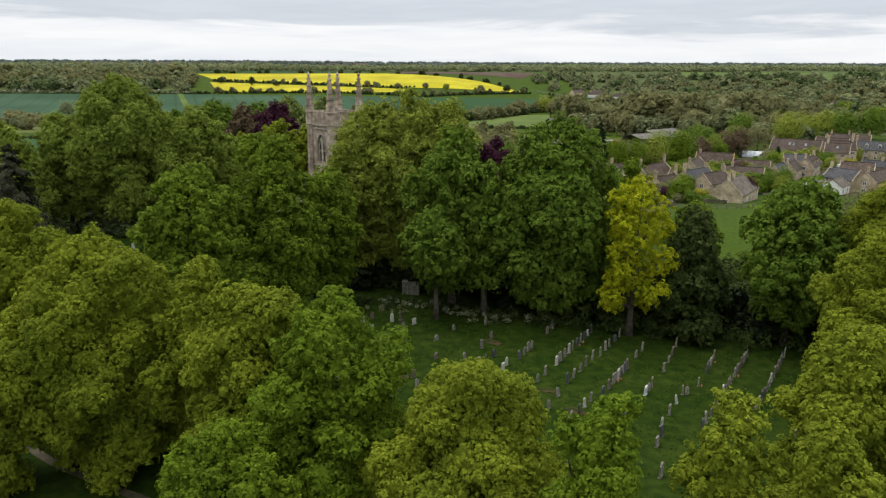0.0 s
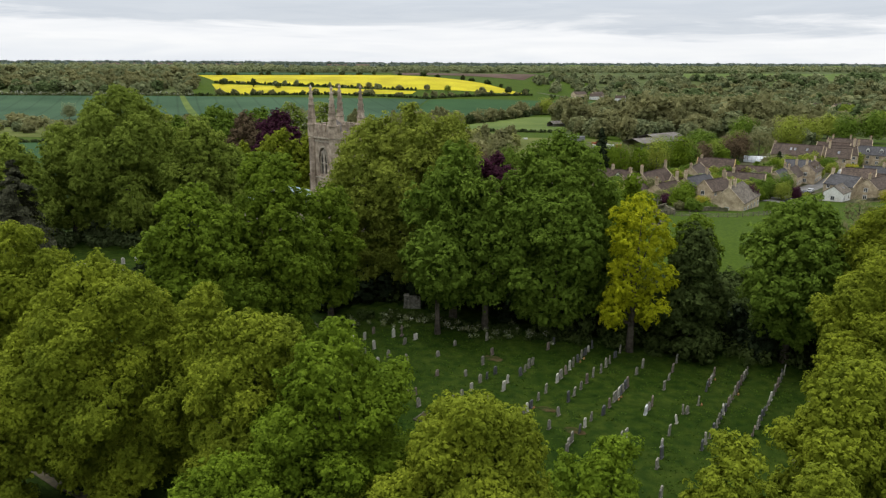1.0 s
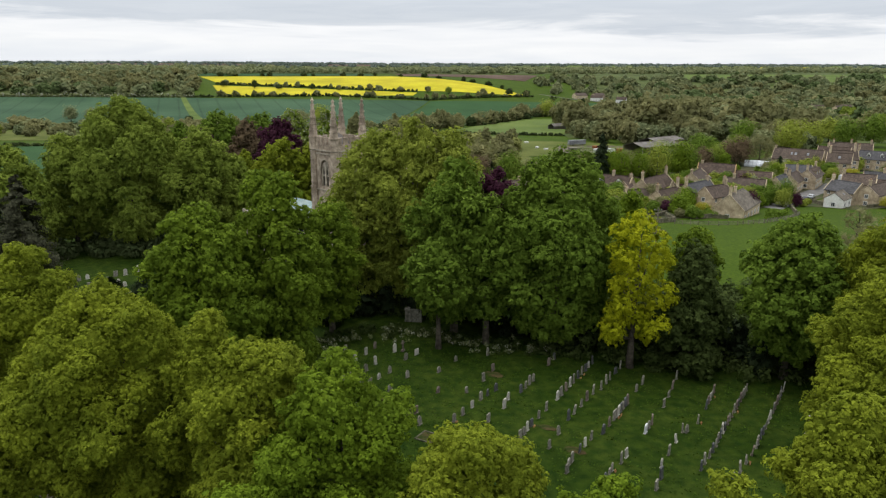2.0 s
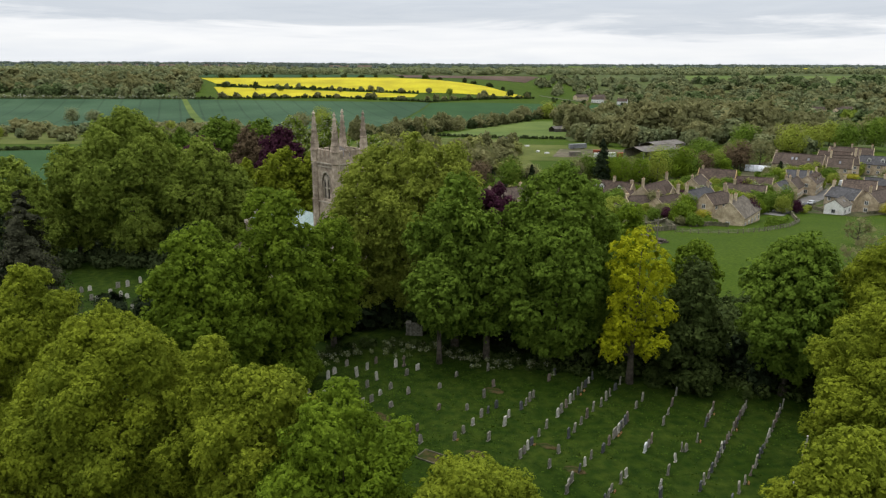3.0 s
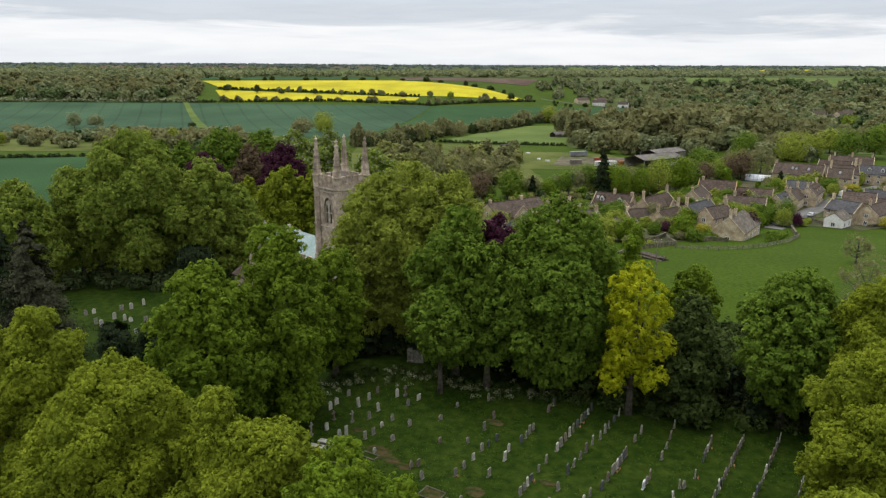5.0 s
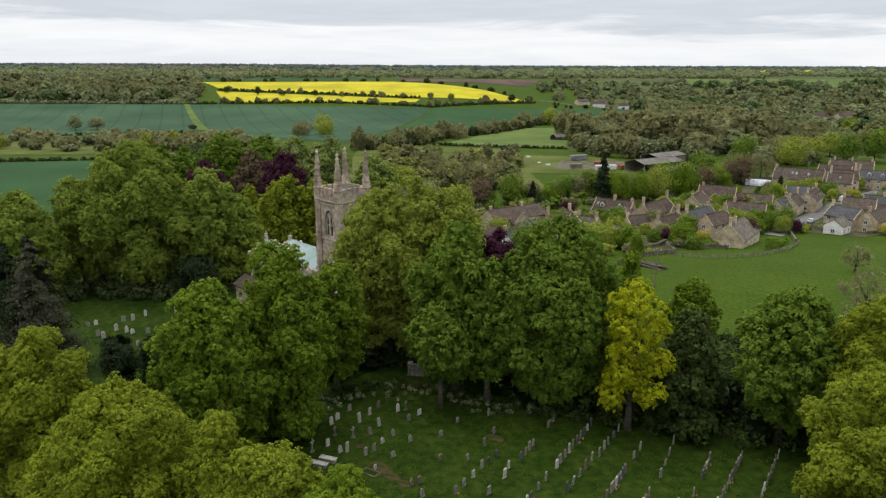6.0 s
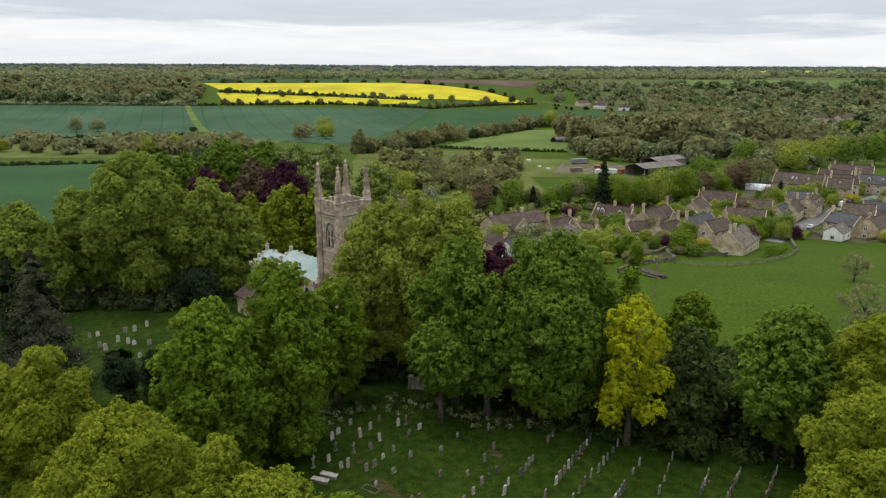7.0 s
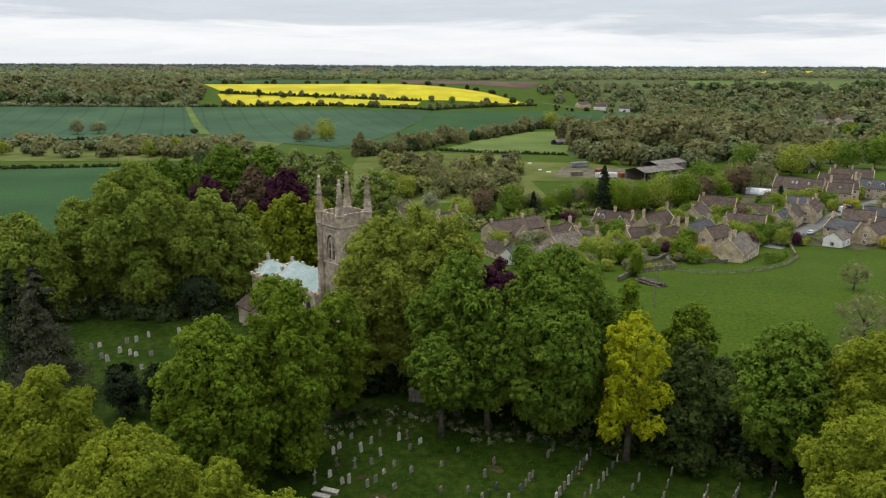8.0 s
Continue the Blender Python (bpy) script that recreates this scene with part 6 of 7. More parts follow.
# far houses on the rise
for k, (ax, ay, bx, by) in enumerate(((420, 840, 434, 850), (440, 828, 452, 838), (462, 905, 476, 898), (480, 880, 492, 892), (500, 915, 514, 905), (530, 860, 544, 868), (455, 940, 468, 950), (505, 800, 518, 792))):
    house(ax, ay, bx, by, 4.5, 5.0, 8.6, (SLATE, TILE)[k % 2], "distant stone house on the village edge", ((0.1, 1.5),), coping=False, rows=2)
for k, (ax, ay, bx, by) in enumerate(((203, 1110, 222, 1118), (226, 1100, 244, 1096), (236, 1126, 252, 1132), (262, 1085, 276, 1080))):
    house(ax, ay, bx, by, 6.0, 5.0, 8.6, (SLATE, TILE)[k % 2], "distant stone farm building", ((0.1, 1.5),) if k % 2 else (), coping=False, rows=1, name="farmhouse", wall=(COTSWOLD, WHITE)[k % 2])


# ---- road, gardens, walls and fences ----
def ribbon(name, points, wide, material, label, lift=0.12, category="road"):
    """A strip along a line of points, laid on the land."""
    bm = bmesh.new()
    rows = []
    fine = []
    for (ax, ay), (bx, by) in zip(points, points[1:]):
        k = max(1, int(math.hypot(bx - ax, by - ay) / 4))
        fine += [(ax + (bx - ax) * j / k, ay + (by - ay) * j / k) for j in range(k)]
    fine.append(points[-1])
    for k, (x, y) in enumerate(fine):
        a, b = fine[max(k - 1, 0)], fine[min(k + 1, len(fine) - 1)]
        dx, dy = b[0] - a[0], b[1] - a[1]
        n = math.hypot(dx, dy)
        rows.append([bm.verts.new((x + s * wide / 2 * -dy / n, y + s * wide / 2 * dx / n, gz(x, y) + lift)) for s in (-1, 0, 1)])
    for a, b in zip(rows, rows[1:]):
        for j in range(2):
            bm.faces.new((a[j], a[j + 1], b[j + 1], b[j]))
    return tagged(part(name, bm, material, None), label, category, kind="structure")


ribbon("road", [(108, 226), (117, 239), (132, 255.7), (146.8, 271), (166, 291), (189, 311), (230, 345)], 6.5, TARMAC, "worn grey village street")
ribbon("path", [(-50, 65), (-41, 60), (-33, 54.3), (-26.5, 50.7), (-20, 47.5), (-8, 44)], 0.8, plain("worn_gravel_path", (0.05, 0.045, 0.025), (0.10, 0.085, 0.05), 1.2, 7.0), "worn gravel churchyard path", 0.1, "path")
ribbon("track", [(49, 380), (75, 392), (95, 388), (112, 380), (124, 372)], 7.0, plain("muddy_farmyard", (0.13, 0.11, 0.08), (0.24, 0.21, 0.165), 0.4, 4.0), "muddy farmyard track", 0.12, "track")
ribbon("road", [(150, 1120), (205, 1092), (262, 1072), (330, 1050)], 6.0, TARMAC, "distant country lane", 0.5)
ribbon("track", [(-45, 330), (-20, 333), (5, 338)], 5.0, TARMAC, "lane behind the church", 0.15, "track")


def stone_wall(points, high, label="dry stone garden wall", thick=0.45):
    """A dry stone wall with a row of upright coping stones."""
    e = empty("garden_wall", points[0][0], points[0][1], gz(*points[0]))
    tagged(e, label, "wall")
    ox, oy = points[0]
    high = high * 0.72
    oz = gz(ox, oy)
    rng = np.random.default_rng(int(ox * 7 + oy))
    for (ax, ay), (bx, by) in zip(points, points[1:]):
        n = max(1, int(math.hypot(bx - ax, by - ay) / 2.5))
        dx, dy = (bx - ax) / n, (by - ay) / n
        l = math.hypot(dx, dy)
        px, py = -dy / l * thick / 2, dx / l * thick / 2
        for k in range(n):
            x, y = ax + dx * k, ay + dy * k
            bm = bmesh.new()
            z0, z1 = gz(x, y) - oz, gz(x + dx, y + dy) - oz
            lo = [bm.verts.new((x - ox + f * dx + s * px * 1.15, y - oy + f * dy + s * py * 1.15, (z0, z1)[f] - 0.3)) for f, s in ((0, -1), (1, -1), (1, 1), (0, 1))]
            hi = [bm.verts.new((x - ox + f * dx + s * px, y - oy + f * dy + s * py, (z0, z1)[f] + high + rng.normal(scale=0.04))) for f, s in ((0, -1), (1, -1), (1, 1), (0, 1))]
            bm.faces.new(hi)
            for j in range(4):
                bm.faces.new((lo[j], lo[(j + 1) % 4], hi[(j + 1) % 4], hi[j]))
            part("wall_section", bm, MOSSY, e)
            for j in range(3):
                f = (j + 0.5) / 3
                bm = bmesh.new()
                cx, cy, cz = x - ox + dx * f, y - oy + dy * f, z0 + (z1 - z0) * f + high
                box(bm, cx - 0.3, cy - 0.22, cz - 0.06, cx + 0.3, cy + 0.22, cz + rng.uniform(0.12, 0.24))
                part("coping_stone", bm, MOSSY, e)


stone_wall([(43.8, 171.5), (48, 178), (52.0, 183), (58, 187), (64.1, 190)], 1.5)
stone_wall([(64.1, 190), (64.5, 197), (66, 204)], 1.6)
stone_wall([(70.5, 197), (78, 200), (81.5, 197)], 1.5)
stone_wall([(57, 196), (62, 201), (68, 210)], 1.4)
stone_wall([(107.8, 211), (113, 224), (116, 232)], 1.3)
stone_wall([(124.5, 246), (129, 242), (128, 230)], 1.6)
stone_wall([(140, 229), (150, 233), (165, 238)], 1.3)
stone_wall([(45, 200), (50, 207), (52, 215)], 1.4)


def fence(points, label):
    """A timber post and rail fence, each post and rail a piece."""
    ox, oy = points[0]
    oz = gz(ox, oy)
    e = empty("fence", ox, oy, oz)
    tagged(e, label, "fence")
    spots = []
    for (ax, ay), (bx, by) in zip(points, points[1:]):
        n = max(1, int(math.hypot(bx - ax, by - ay) / 1.9))
        spots += [(ax + (bx - ax) * k / n, ay + (by - ay) * k / n) for k in range(n)]
    spots.append(points[-1])
    for k, (x, y) in enumerate(spots):
        z = gz(x, y) - oz
        box_part("post", (x - ox - 0.08, y - oy - 0.08, z - 0.3, x - ox + 0.08, y - oy + 0.08, z + 1.3), TIMBER, e)
        if k:
            u, v = spots[k - 1]
            w = gz(u, v) - oz
            for h in (0.4, 0.75, 1.1):
                bm = bmesh.new()
                tube(bm, [(u - ox, v - oy - 0.1, w + h), (x - ox, y - oy - 0.1, z + h)], [0.07, 0.07], 4)
                part("rail", bm, TIMBER, e)


fence([(62.0, 184.0), (67.5, 182.0), (72.5, 181.0), (78.0, 182.2), (86.8, 186.2), (98.4, 196.2), (107.2, 208.0)], "weathered timber post and rail fence")


# garden shrubs and trees: kind, x, y, height, half width
GARDEN = (("fresh", 73, 287, 15.2, 5.3), ("fresh", 81, 290, 14.5, 4.9), ("olive", 90, 295, 16.8, 6.0), ("fresh", 101, 300, 16.2, 5.6), ("oak", 125, 334, 14.6, 5.8), ("twig", 148, 359, 12.7, 6.9),
          ("twig", 161, 359, 13.5, 7.9), ("olive", 193, 394, 18.5, 9.9), ("oak", 129, 358, 14.0, 6.1), ("fresh", 131, 334, 8.8, 4.1), ("olive", 217, 420, 15.3, 8.4), ("oak", 239, 421, 17.7, 8.5),
          ("oak", 255, 421, 19.9, 9.9), ("olive", 242, 446, 16.4, 8.1), ("oak", 178, 420, 16.7, 9.2), ("twig", 201, 432, 15.4, 8.4), ("copper", 85, 297, 8.7, 2.0))
GARDEN2 = (("oak", 111, 235, 7.5, 3.4), ("oak", 116, 236, 9.4, 3.9), ("olive", 113, 231, 6.6, 3.0),
           ("copper", 118, 232, 4.9, 2.2), ("fresh", 136, 288, 9.5, 3.4), ("fresh", 50, 178, 7.7, 2.1), ("olive", 53, 198, 4.6, 2.7), ("copper", 48, 271, 5.0, 3.6), ("copper", 115, 268, 7.1, 3.0),
           ("twig", 123, 286, 5.6, 4.5), ("olive", 18, 228, 6.1, 4.4), ("twig", 27, 230, 4.1, 4.4), ("olive", 50, 212, 6.5, 3.0), ("fresh", 43, 199, 5.5, 3.5), ("oak", 58, 238, 5.1, 2.9))
GARDEN3 = (("fresh", 43, 289, 7.8, 4.0), ("oak", 49, 296, 6.5, 3.9), ("white", 27, 292, 6.3, 3.3), ("white", -6, 292, 9.2, 4.7), ("olive", 11, 281, 8.4, 5.5), ("twig", 18, 332, 15.0, 5.9),
           ("twig", 9, 325, 13.4, 5.8), ("olive", -18, 324, 10.7, 5.3), ("twig", -5, 356, 14.6, 6.9), ("fresh", -26, 331, 10.9, 4.8), ("olive", 8, 268, 9.0, 4.4), ("olive", -10, 268, 6.8, 4.4),
           ("twig", -50, 487, 11.1, 9.4), ("twig", -35, 501, 12.2, 9.7), ("olive", -20, 540, 12.2, 8.7))
GARDEN4 = (("twig", 13, 620, 13.0, 9.9), ("twig", 40, 696, 13.5, 10.0), ("twig", 87, 780, 16.4, 12.6), ("olive", 119, 808, 19.7, 11.8), ("twig", -131, 668, 15.3, 10.9), ("olive", -115, 684, 20.1, 11.1),
           ("olive", 76, 214, 3.0, 2.4), ("yellow", 80, 213, 3.4, 2.6), ("yellow", 47, 206, 4.0, 2.6), ("yellow", 31, 187, 3.4, 1.9),
           ("yellow", 178, 306, 3.4, 3.6), ("yellow", 146, 227, 4.2, 3.4), ("oak", 71, 205, 2.6, 2.2), ("oak", 78, 203, 2.2, 3.0), ("oak", 98, 206, 2.4, 2.0))
WORDS = {"fresh": "fresh green garden tree", "olive": "olive-green garden tree coming into leaf", "oak": "dense dark green garden tree", "twig": "brown tree with bare twigs and buds",
         "copper": "small purple-leaved garden tree", "white": "hawthorn covered in white blossom", "yellow": "bright yellow flowering garden shrub"}
for k, (sort, x, y, h, w) in enumerate(GARDEN + GARDEN2 + GARDEN3 + GARDEN4):
    near = y < 300
    name = "shrub" if h < 4.5 else "tree"
    if sort == "twig":
        far = 1 + max(0, y - 250) / 300
        tree(x, y, h, w, sort, WORDS[sort], base=0.12 * h, seed=500 + k, name=name, category=name, detail=1, limbs=14, boughs=20, bulge=0.36, tuft=0.6 * far, leaf=0.17 * far, per=10, narrow=0.35, loose=0.6, open_air=0.2, inside=0.2, low=0.4)
    else:
        tree(x, y, h, w, sort, WORDS[sort], base=0.05 * h, seed=500 + k, name=name, category=name, detail=0, n=3600 if near else 2600, leaf=(0.15 if near else 0.30) * (0.6 + h / 22), bumps=22, core_size=2.4)

# two thin trees in the pasture
for k, (x, y, h, w, words) in enumerate(((76.0, 121.0, 12.5, 5.6, "tree in the pasture with brown buds"), (98.4, 163.2, 7.4, 3.6, "small thorn tree in the pasture"))):
    tree(x, y, h, w, "twig", words, base=1.5, seed=640 + k, detail=1, limbs=20, boughs=24, bulge=0.34, tuft=0.6, leaf=0.13, per=12, narrow=0.3, loose=0.6, open_air=0.35, inside=0.1)

# more shrubs and small trees between the houses
rng = np.random.default_rng(77)
spots = 0
while spots < 250:
    u, v = rng.uniform(0, 1, 2)
    x, y = 24 + 190 * u + rng.normal(scale=6), 205 + 120 * u + 62 * (v - 0.5) + rng.normal(scale=4)
    if any(math.hypot(x - o.location.x, y - o.location.y) < 5.7 for o in scene.objects if o.parent is None and o.name.split(".")[0] in ("cottage", "outhouse", "car", "van")):
        continue
    along_road = (y - 239) * 0.7071 - (x - 117) * 0.7071
    if abs(along_road) < 6 and x > 108:
        continue
    sort = str(rng.choice(("oak", "olive", "fresh", "twig", "oak", "olive", "white", "copper", "yellow"), p=(0.2, 0.2, 0.15, 0.15, 0.1, 0.1, 0.04, 0.03, 0.03)))
    h = float(rng.uniform(2.0, 7.5) if sort != "yellow" else rng.uniform(1.5, 2.5))
    small = h < 4.5
    tree(x, y, h, h * rng.uniform(0.38, 0.55) + 0.4, sort, WORDS[sort], base=0.03 * h, seed=800 + spots, name="shrub" if small else "tree", category="shrub" if small else "tree", detail=0,
         n=1500, leaf=0.155 + 0.018 * h, bumps=16, limbs=3, narrow=0.4 if sort == "twig" else 0.62)
    spots += 1

conifer(65.8, 291.5, 19.5, 5.4, "yew", "tall dark garden conifer", 81, m=5000, size=0.55)
conifer(54.0, 296.2, 9.5, 3.0, "spruce", "blue-grey spruce in a garden", 82, m=3000, size=0.45)
conifer(36.3, 286.7, 9.5, 2.6, "yew", "dark pointed garden conifer tree", 83, m=2500, size=0.45)
conifer(19.6, 285.0, 9.0, 1.6, "yew", "slim dark garden cypress", 84, m=2000, size=0.4, column=True)
conifer(152.0, 318.0, 7.0, 1.3, "yew", "slim dark garden cypress", 85, m=1500, size=0.4, column=True)

# scrub that fills the ground behind the houses
for k, (leaf, words) in enumerate((("wood", "grey-green garden scrub"), ("oak", "dark green garden scrub"), ("willow", "pale sallow scrub"), ("hedge", "dark bramble scrub"))):
    rng = np.random.default_rng(610 + k)
    u, v = rng.uniform(0, 1, (2, 42))
    h = rng.uniform(1.6, 5.0, 42)
    thicket("scrub", -12 + 150 * u + rng.normal(scale=3, size=42), 258 + 62 * u + 34 * (v - 0.35), h, h * rng.uniform(0.5, 0.8, 42), leaf, words, "scrub", 620 + k, 170, 0.4, base=0.0, stems=False)

# clipped garden hedges
hedge(((73.5, 206), (84, 203)), 2.6, 230, "oak", "clipped dark green garden hedge", 1.0, 0.22, 0.7)
hedge(((92, 196.5), (99, 203), (106, 213)), 1.6, 231, "oak", "garden hedge behind the fence", 0.8, 0.2, 0.8)
hedge(((52, 186), (60, 192)), 1.5, 232, "olive", "ragged garden hedge", 0.9, 0.2, 0.8)
hedge(((106, 230), (118, 246)), 2.2, 233, "oak", "green roadside garden hedge", 1.2, 0.25, 0.8)
hedge(((112, 97), (125, 120), (138, 150), (150, 190)), 2.0, 234, "hedge", "hedge round the pasture", 1.0, 0.25, 0.8)

# telegraph pole with its crosspiece, and field poles
for x, y, h in ((45.7, 146.7, 9.0), (-203, 440, 8.0), (-195, 441, 8.0), (-187, 446, 8.5)):
    e = empty("telegraph_pole", x, y, gz(x, y))
    tagged(e, "grey wooden telegraph pole with crosspiece", "pole")
    bm = bmesh.new()
    tube(bm, [(0, 0, -0.5), (0, 0, h)], [0.16, 0.11], 8)
    part("pole", bm, TIMBER, e)
    box_part("crosspiece", (-0.9, -0.06, h - 0.6, 0.9, 0.06, h - 0.45), TIMBER, e)
    for u in (-0.75, 0.75):
        box_part("insulator", (u - 0.05, -0.05, h - 0.448, u + 0.05, 0.05, h - 0.28), PAINT, e)

# a heap of felled trunks in the pasture
e = empty("log_pile", 51.5, 168.5, gz(51.5, 168.5), -55)
tagged(e, "heap of felled brown tree trunks", "logs")
rng = np.random.default_rng(31)
for k in range(9):
    bm = bmesh.new()
    y, z, r = (k % 5 - 2) * 0.62 + (0.3 if k > 4 else 0), 0.3 + (0.5 if k > 4 else 0), rng.uniform(0.24, 0.36)
    a, b = -3.6 + rng.uniform(-1, 1), 3.6 + rng.uniform(-1.4, 1)
    tube(bm, [(a, y, z), ((a + b) / 2, y + rng.normal(scale=0.1), z + 0.05), (b, y + rng.normal(scale=0.15), z)], [r, r * 0.9, r * 0.75], 8)
    part("log", bm, BARK, e)


# ---- vehicles ----
def car(x, y, turn, material, label, van=False):
    e = empty("van" if van else "car", x, y, gz(x, y) + 0.12, turn)
    tagged(e, label, "van" if van else "car")
    l, w, h = (5.2, 1.95, 2.3) if van else (4.2, 1.75, 1.45)
    side = [(-l / 2, 0.35), (l / 2, 0.35), (l / 2, 0.75), (l / 2 - 0.15, 0.9), (l * 0.27, 1.0)]
    side += [(l * 0.14, h), (-l / 2 + 0.1, h), (-l / 2, 0.9)] if van else [(l * 0.1, h), (-l * 0.28, h), (-l * 0.45, 0.95), (-l / 2, 0.85)]
    bm = bmesh.new()
    a = [bm.verts.new((u, -w / 2 * (0.86 if z > 1.05 else 1), z)) for u, z in side]
    b = [bm.verts.new((u, w / 2 * (0.86 if z > 1.05 else 1), z)) for u, z in side]
    bm.faces.new(a)
    bm.faces.new(b[::-1])
    for k in range(len(a)):
        j = (k + 1) % len(a)
        bm.faces.new((a[j], a[k], b[k], b[j]))
    bmesh.ops.recalc_face_normals(bm, faces=bm.faces[:])
    bmesh.ops.bevel(bm, geom=bm.edges[:], offset=0.05, segments=1, affect="EDGES")
    part("body", bm, material, e)
    for u0, u1, s in ((-l * 0.24, l * 0.07, -1), (-l * 0.24, l * 0.07, 1)):
        if van:
            u0 = l * 0.02
        y0, y1 = sorted((s * w / 2 * 0.885, s * w / 2 * 0.93))
        box_part("side_window", (u0, y0, 1.02, u1, y1, h - 0.18), GLASS, e)
    for u, v in ((l * 0.21, l * 0.12), (-l * 0.42, -l * 0.32)):
        if van and u < 0:
            continue
        bm = bmesh.new()
        pts = [(u + 0.06 * (1 if u > 0 else -1), -w * 0.4, 1.05), (u + 0.06 * (1 if u > 0 else -1), w * 0.4, 1.05), (v + 0.1 * (1 if u > 0 else -1), w * 0.36, h - 0.1), (v + 0.1 * (1 if u > 0 else -1), -w * 0.36, h - 0.1)]
        bm.faces.new([bm.verts.new(p) for p in pts])
        bmesh.ops.solidify(bm, geom=bm.faces[:], thickness=0.04)
        part("windscreen", bm, GLASS, e)
    for u in (-l * 0.3, l * 0.3):
        for s in (-1, 1):
            bm = bmesh.new()
            bmesh.ops.create_cone(bm, cap_ends=True, segments=14, radius1=0.32, radius2=0.32, depth=0.2, matrix=Matrix.Translation((u, s * (w / 2 - 0.06), 0.32)) @ Matrix.Rotation(math.pi / 2, 4, "X"))
            wheel = part("wheel", bm, DARK, e)
            bm = bmesh.new()
            bmesh.ops.create_cone(bm, cap_ends=True, segments=10, radius1=0.18, radius2=0.18, depth=0.03, matrix=Matrix.Translation((u, s * (w / 2 + 0.05), 0.32)) @ Matrix.Rotation(math.pi / 2, 4, "X"))
            part("rim", bm, METAL, wheel)
    for s in (-0.6, 0.6):
        box_part("headlight", (l / 2 - 0.06, s - 0.15, 0.66, l / 2 + 0.02, s + 0.15, 0.8), PAINT, e)


car(128.6, 246.6, 48, plain("dark_blue_car_paint", (0.03, 0.04, 0.06), (0.05, 0.06, 0.085), 2.0, 6.0, rough=0.25), "dark blue car parked in the street")
car(133.6, 252.4, 48, plain("silver_car_paint", (0.42, 0.44, 0.46), (0.52, 0.54, 0.56), 2.0, 6.0, rough=0.3), "silver parked car in the street")
car(168.0, 294.5, 42, plain("white_van_paint", (0.74, 0.75, 0.75), (0.82, 0.82, 0.82), 2.0, 6.0, rough=0.3), "white parked delivery van", True)
car(176.0, 303.0, 42, plain("black_car_paint", (0.015, 0.015, 0.017), (0.03, 0.03, 0.033), 2.0, 6.0, rough=0.25), "black parked car in the street")


# ---- the farmyard ----
def barn(ax, ay, bx, by, half, eaves, ridge, label, closed=False):
    mx, my = (ax + bx) / 2, (ay + by) / 2
    long = math.hypot(bx - ax, by - ay)
    e = empty("barn", mx, my, gz(mx, my), math.degrees(math.atan2(by - ay, bx - ax)))
    tagged(e, label, "barn")
    gable_roof(e, -long / 2, long / 2, half, eaves, ridge, SHEETING, over=0.4, thick=0.12)
    n = max(2, int(long / 5))
    for k in range(n + 1):
        x = -long / 2 + 0.2 + (long - 0.4) * k / n
        for s in (-1, 1):
            box_part("post", (x - 0.14, s * half - 0.14, -0.4, x + 0.14, s * half + 0.14, eaves), METAL, e)
    box_part("back_wall", (-long / 2, half - 0.3, -0.4, long / 2, half - 0.142, eaves), TIMBER, e)
    box_part("end_wall", (long / 2 - 0.15, -half + 0.15, -0.4, long / 2, half - 0.302, eaves), TIMBER, e)
    if closed:
        box_part("front_wall", (-long / 2, -half + 0.142, -0.4, long / 2 - 0.16, -half + 0.3, eaves), TIMBER, e)


barn(101, 376, 127, 392, 7.0, 5.0, 6.8, "large open barn with grey sheet roof")
barn(112.9, 364.5, 126.0, 369.0, 4.5, 3.4, 4.6, "low grey-roofed open shed")
barn(117.8, 408.2, 139.1, 423.9, 6.0, 4.5, 6.0, "closed barn with brown sheet roof", True)
barn(92.0, 604.0, 103.0, 610.0, 4.0, 3.0, 4.8, "pale roofed field barn", True)


def trailer(x, y, turn, size, material, label, wheels=True, name="trailer"):
    e = empty(name, x, y, gz(x, y), turn)
    l, w, h = size
    tagged(e, label, name.replace("_", " "))
    lift = 0.7 if wheels else 0.05
    box_part("body", (-l / 2, -w / 2, lift, l / 2, w / 2, lift + h), material, e, bevel=0.08)
    for k in range(int(l / 1.2)):
        x0 = -l / 2 + 0.5 + k * 1.2
        for s in (-1, 1):
            y0, y1 = sorted((s * (w / 2 + 0.004), s * (w / 2 + 0.07)))
            box_part("rib", (x0, y0, lift + 0.1, x0 + 0.12, y1, lift + h - 0.1), material, e)
    if wheels:
        for u in (-l * 0.3, l * 0.3):
            for s in (-1, 1):
                bm = bmesh.new()
                bmesh.ops.create_cone(bm, cap_ends=True, segments=12, radius1=0.45, radius2=0.45, depth=0.3, matrix=Matrix.Translation((u, s * (w / 2 - 0.1), 0.45)) @ Matrix.Rotation(math.pi / 2, 4, "X"))
                part("wheel", bm, DARK, e)


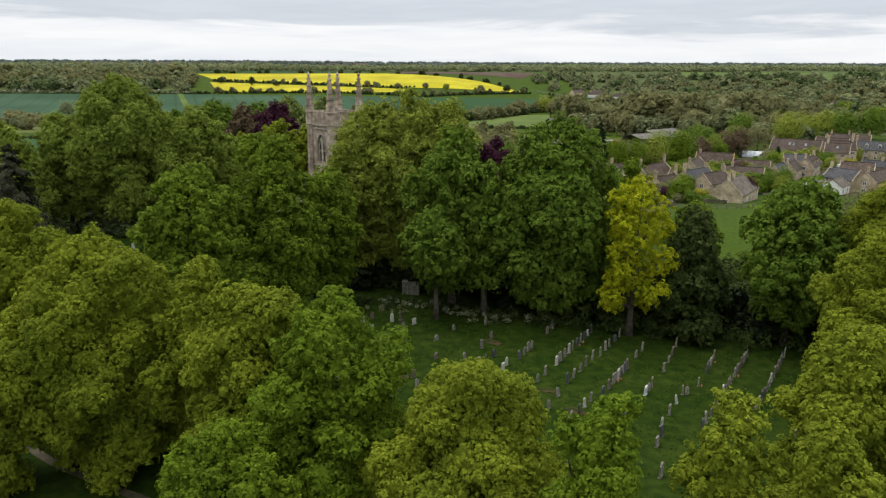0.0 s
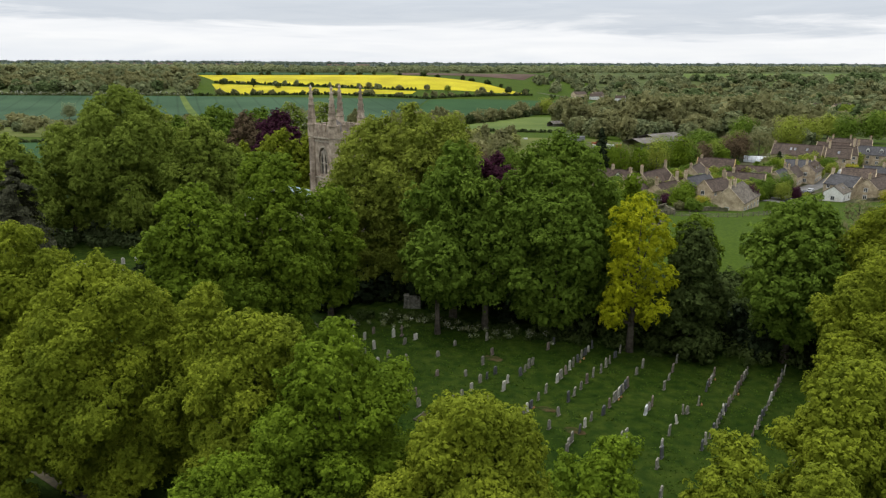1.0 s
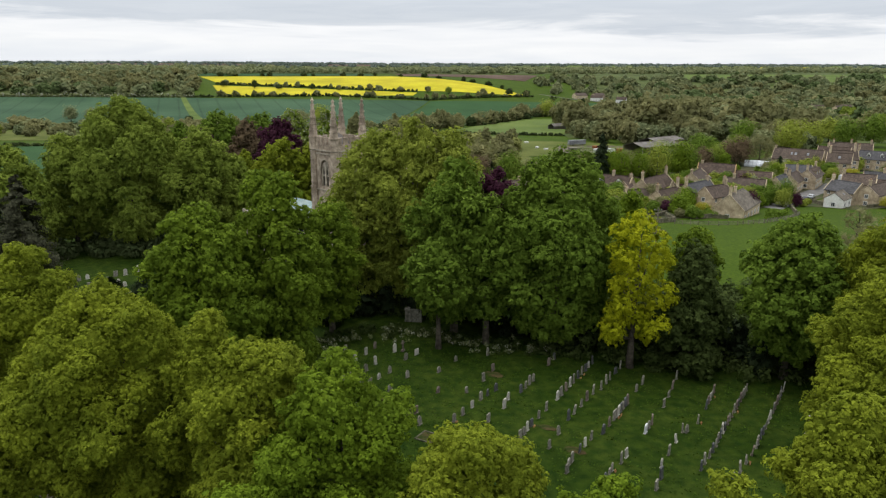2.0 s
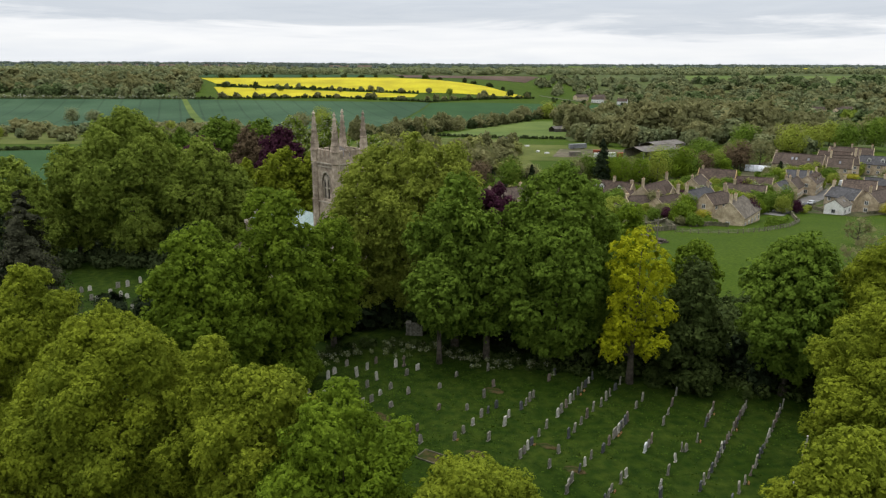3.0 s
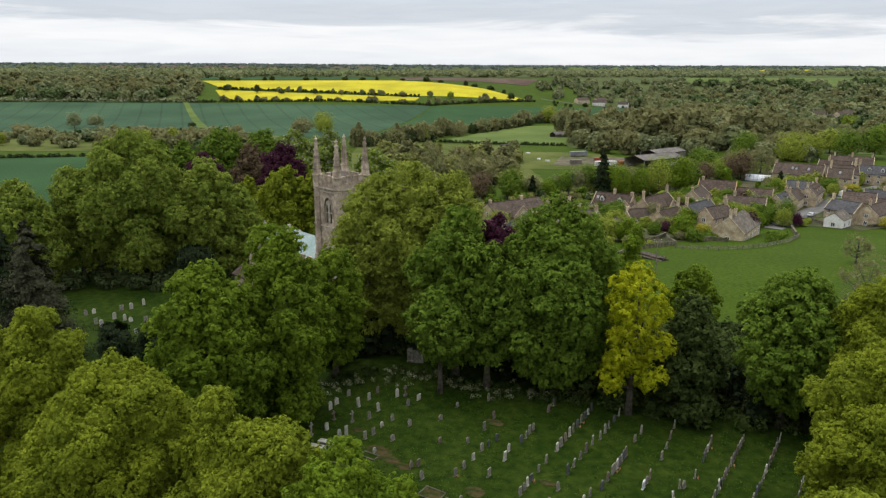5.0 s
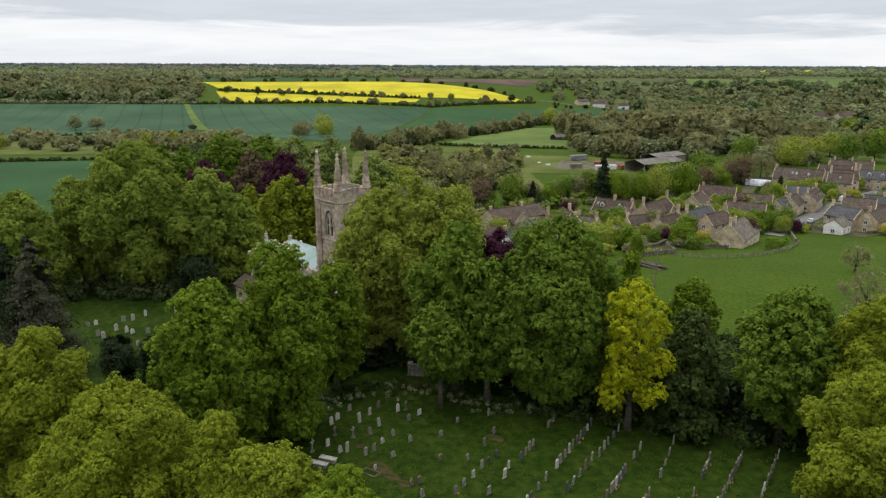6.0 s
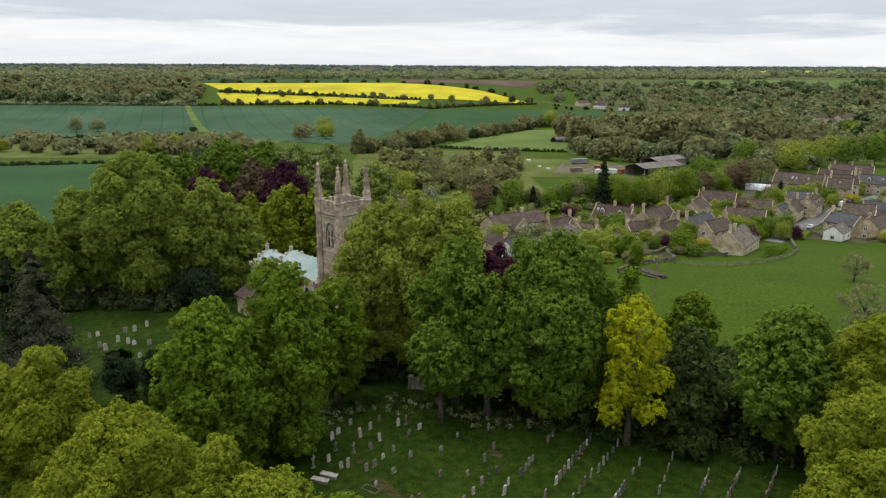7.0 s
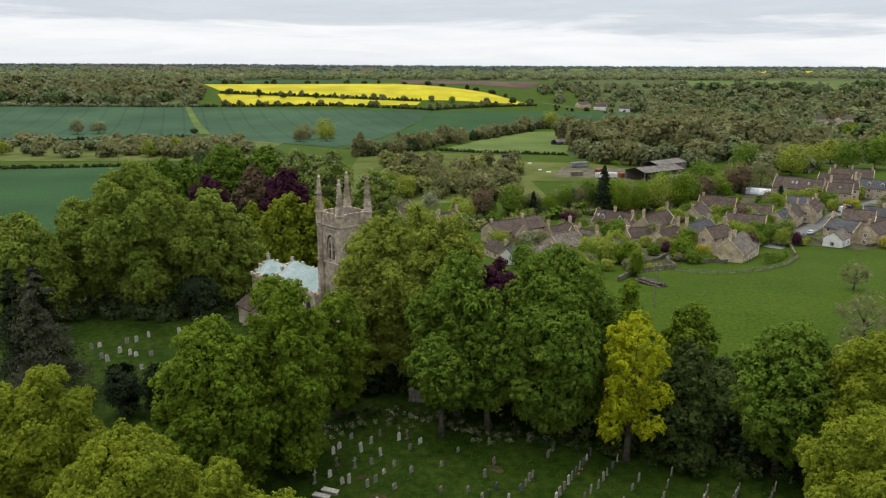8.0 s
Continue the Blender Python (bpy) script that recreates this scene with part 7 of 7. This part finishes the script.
RUST = plain("rusty_red_machinery", (0.20, 0.05, 0.03), (0.40, 0.12, 0.06), 0.8, 6.0)
trailer(80.5, 424.5, 20, (11.0, 2.6, 2.6), METAL, "long grey livestock trailer")
trailer(73.0, 391.0, 15, (6.5, 2.6, 2.6), TIMBER, "brown wooden field shelter", False, "shelter")
trailer(85.5, 386.0, 5, (6.0, 2.4, 2.5), PAINT, "white storage container in the yard", False, "container")
trailer(97.0, 384.5, 30, (5.0, 2.2, 2.2), RUST, "rusty red farm trailer")
trailer(91.0, 383.0, -5, (4.5, 2.2, 2.4), PAINT, "white caravan in the yard")
trailer(103.0, 395.0, 10, (4.0, 2.0, 1.8), RUST, "red farm machine in the yard")
trailer(88.0, 402.0, -20, (5.5, 2.3, 1.6), RUST, "red flat farm trailer")
trailer(41.0, 470.0, 10, (7.0, 2.4, 2.0), DARK, "dark field trailer beside the hedge")
trailer(52.0, 438.0, 25, (2.6, 1.5, 0.9), PAINT, "white wrapped bale stack", False, "bale_stack")
trailer(55.0, 410.0, 60, (2.4, 1.4, 0.9), PAINT, "white wrapped bale stack", False, "bale_stack")
trailer(59.0, 402.0, 15, (2.4, 1.4, 0.9), PAINT, "white wrapped bale stack", False, "bale_stack")

# the white tunnel greenhouses behind the houses
TUNNEL = plain("white_tunnel_film", (0.62, 0.66, 0.70), (0.78, 0.80, 0.82), 1.0, 4.0, rough=0.35)
for x, y, turn, l in ((150.0, 336.0, -28, 11.0), (118.0, 330.0, -20, 6.0)):
    e = empty("polytunnel", x, y, gz(x, y), turn)
    tagged(e, "white plastic garden tunnel", "greenhouse")
    for k in range(6):
        bm = bmesh.new()
        arc = [(math.cos(math.pi * j / 10) * 2.6, math.sin(math.pi * j / 10) * 2.6 + 0.3) for j in range(11)]
        x0, x1 = -l / 2 + l * k / 6, -l / 2 + l * (k + 1) / 6 - 0.12
        a = [bm.verts.new((x0, u, z)) for u, z in [(2.6, -0.3)] + arc + [(-2.6, -0.3)]]
        b = [bm.verts.new((x1, u, z)) for u, z in [(2.6, -0.3)] + arc + [(-2.6, -0.3)]]
        for j in range(len(a) - 1):
            bm.faces.new((a[j], a[j + 1], b[j + 1], b[j]))
        if k in (0, 5):
            bm.faces.new(a if k == 0 else b)
        part("panel", bm, TUNNEL, e)
    for k in range(7):
        bm = bmesh.new()
        xx = -l / 2 + l * k / 6 - 0.06
        tube(bm, [(xx, math.cos(math.pi * j / 10) * 2.62, math.sin(math.pi * j / 10) * 2.62 + 0.3) for j in range(11)], [0.06] * 11, 5)
        part("hoop", bm, METAL, e)
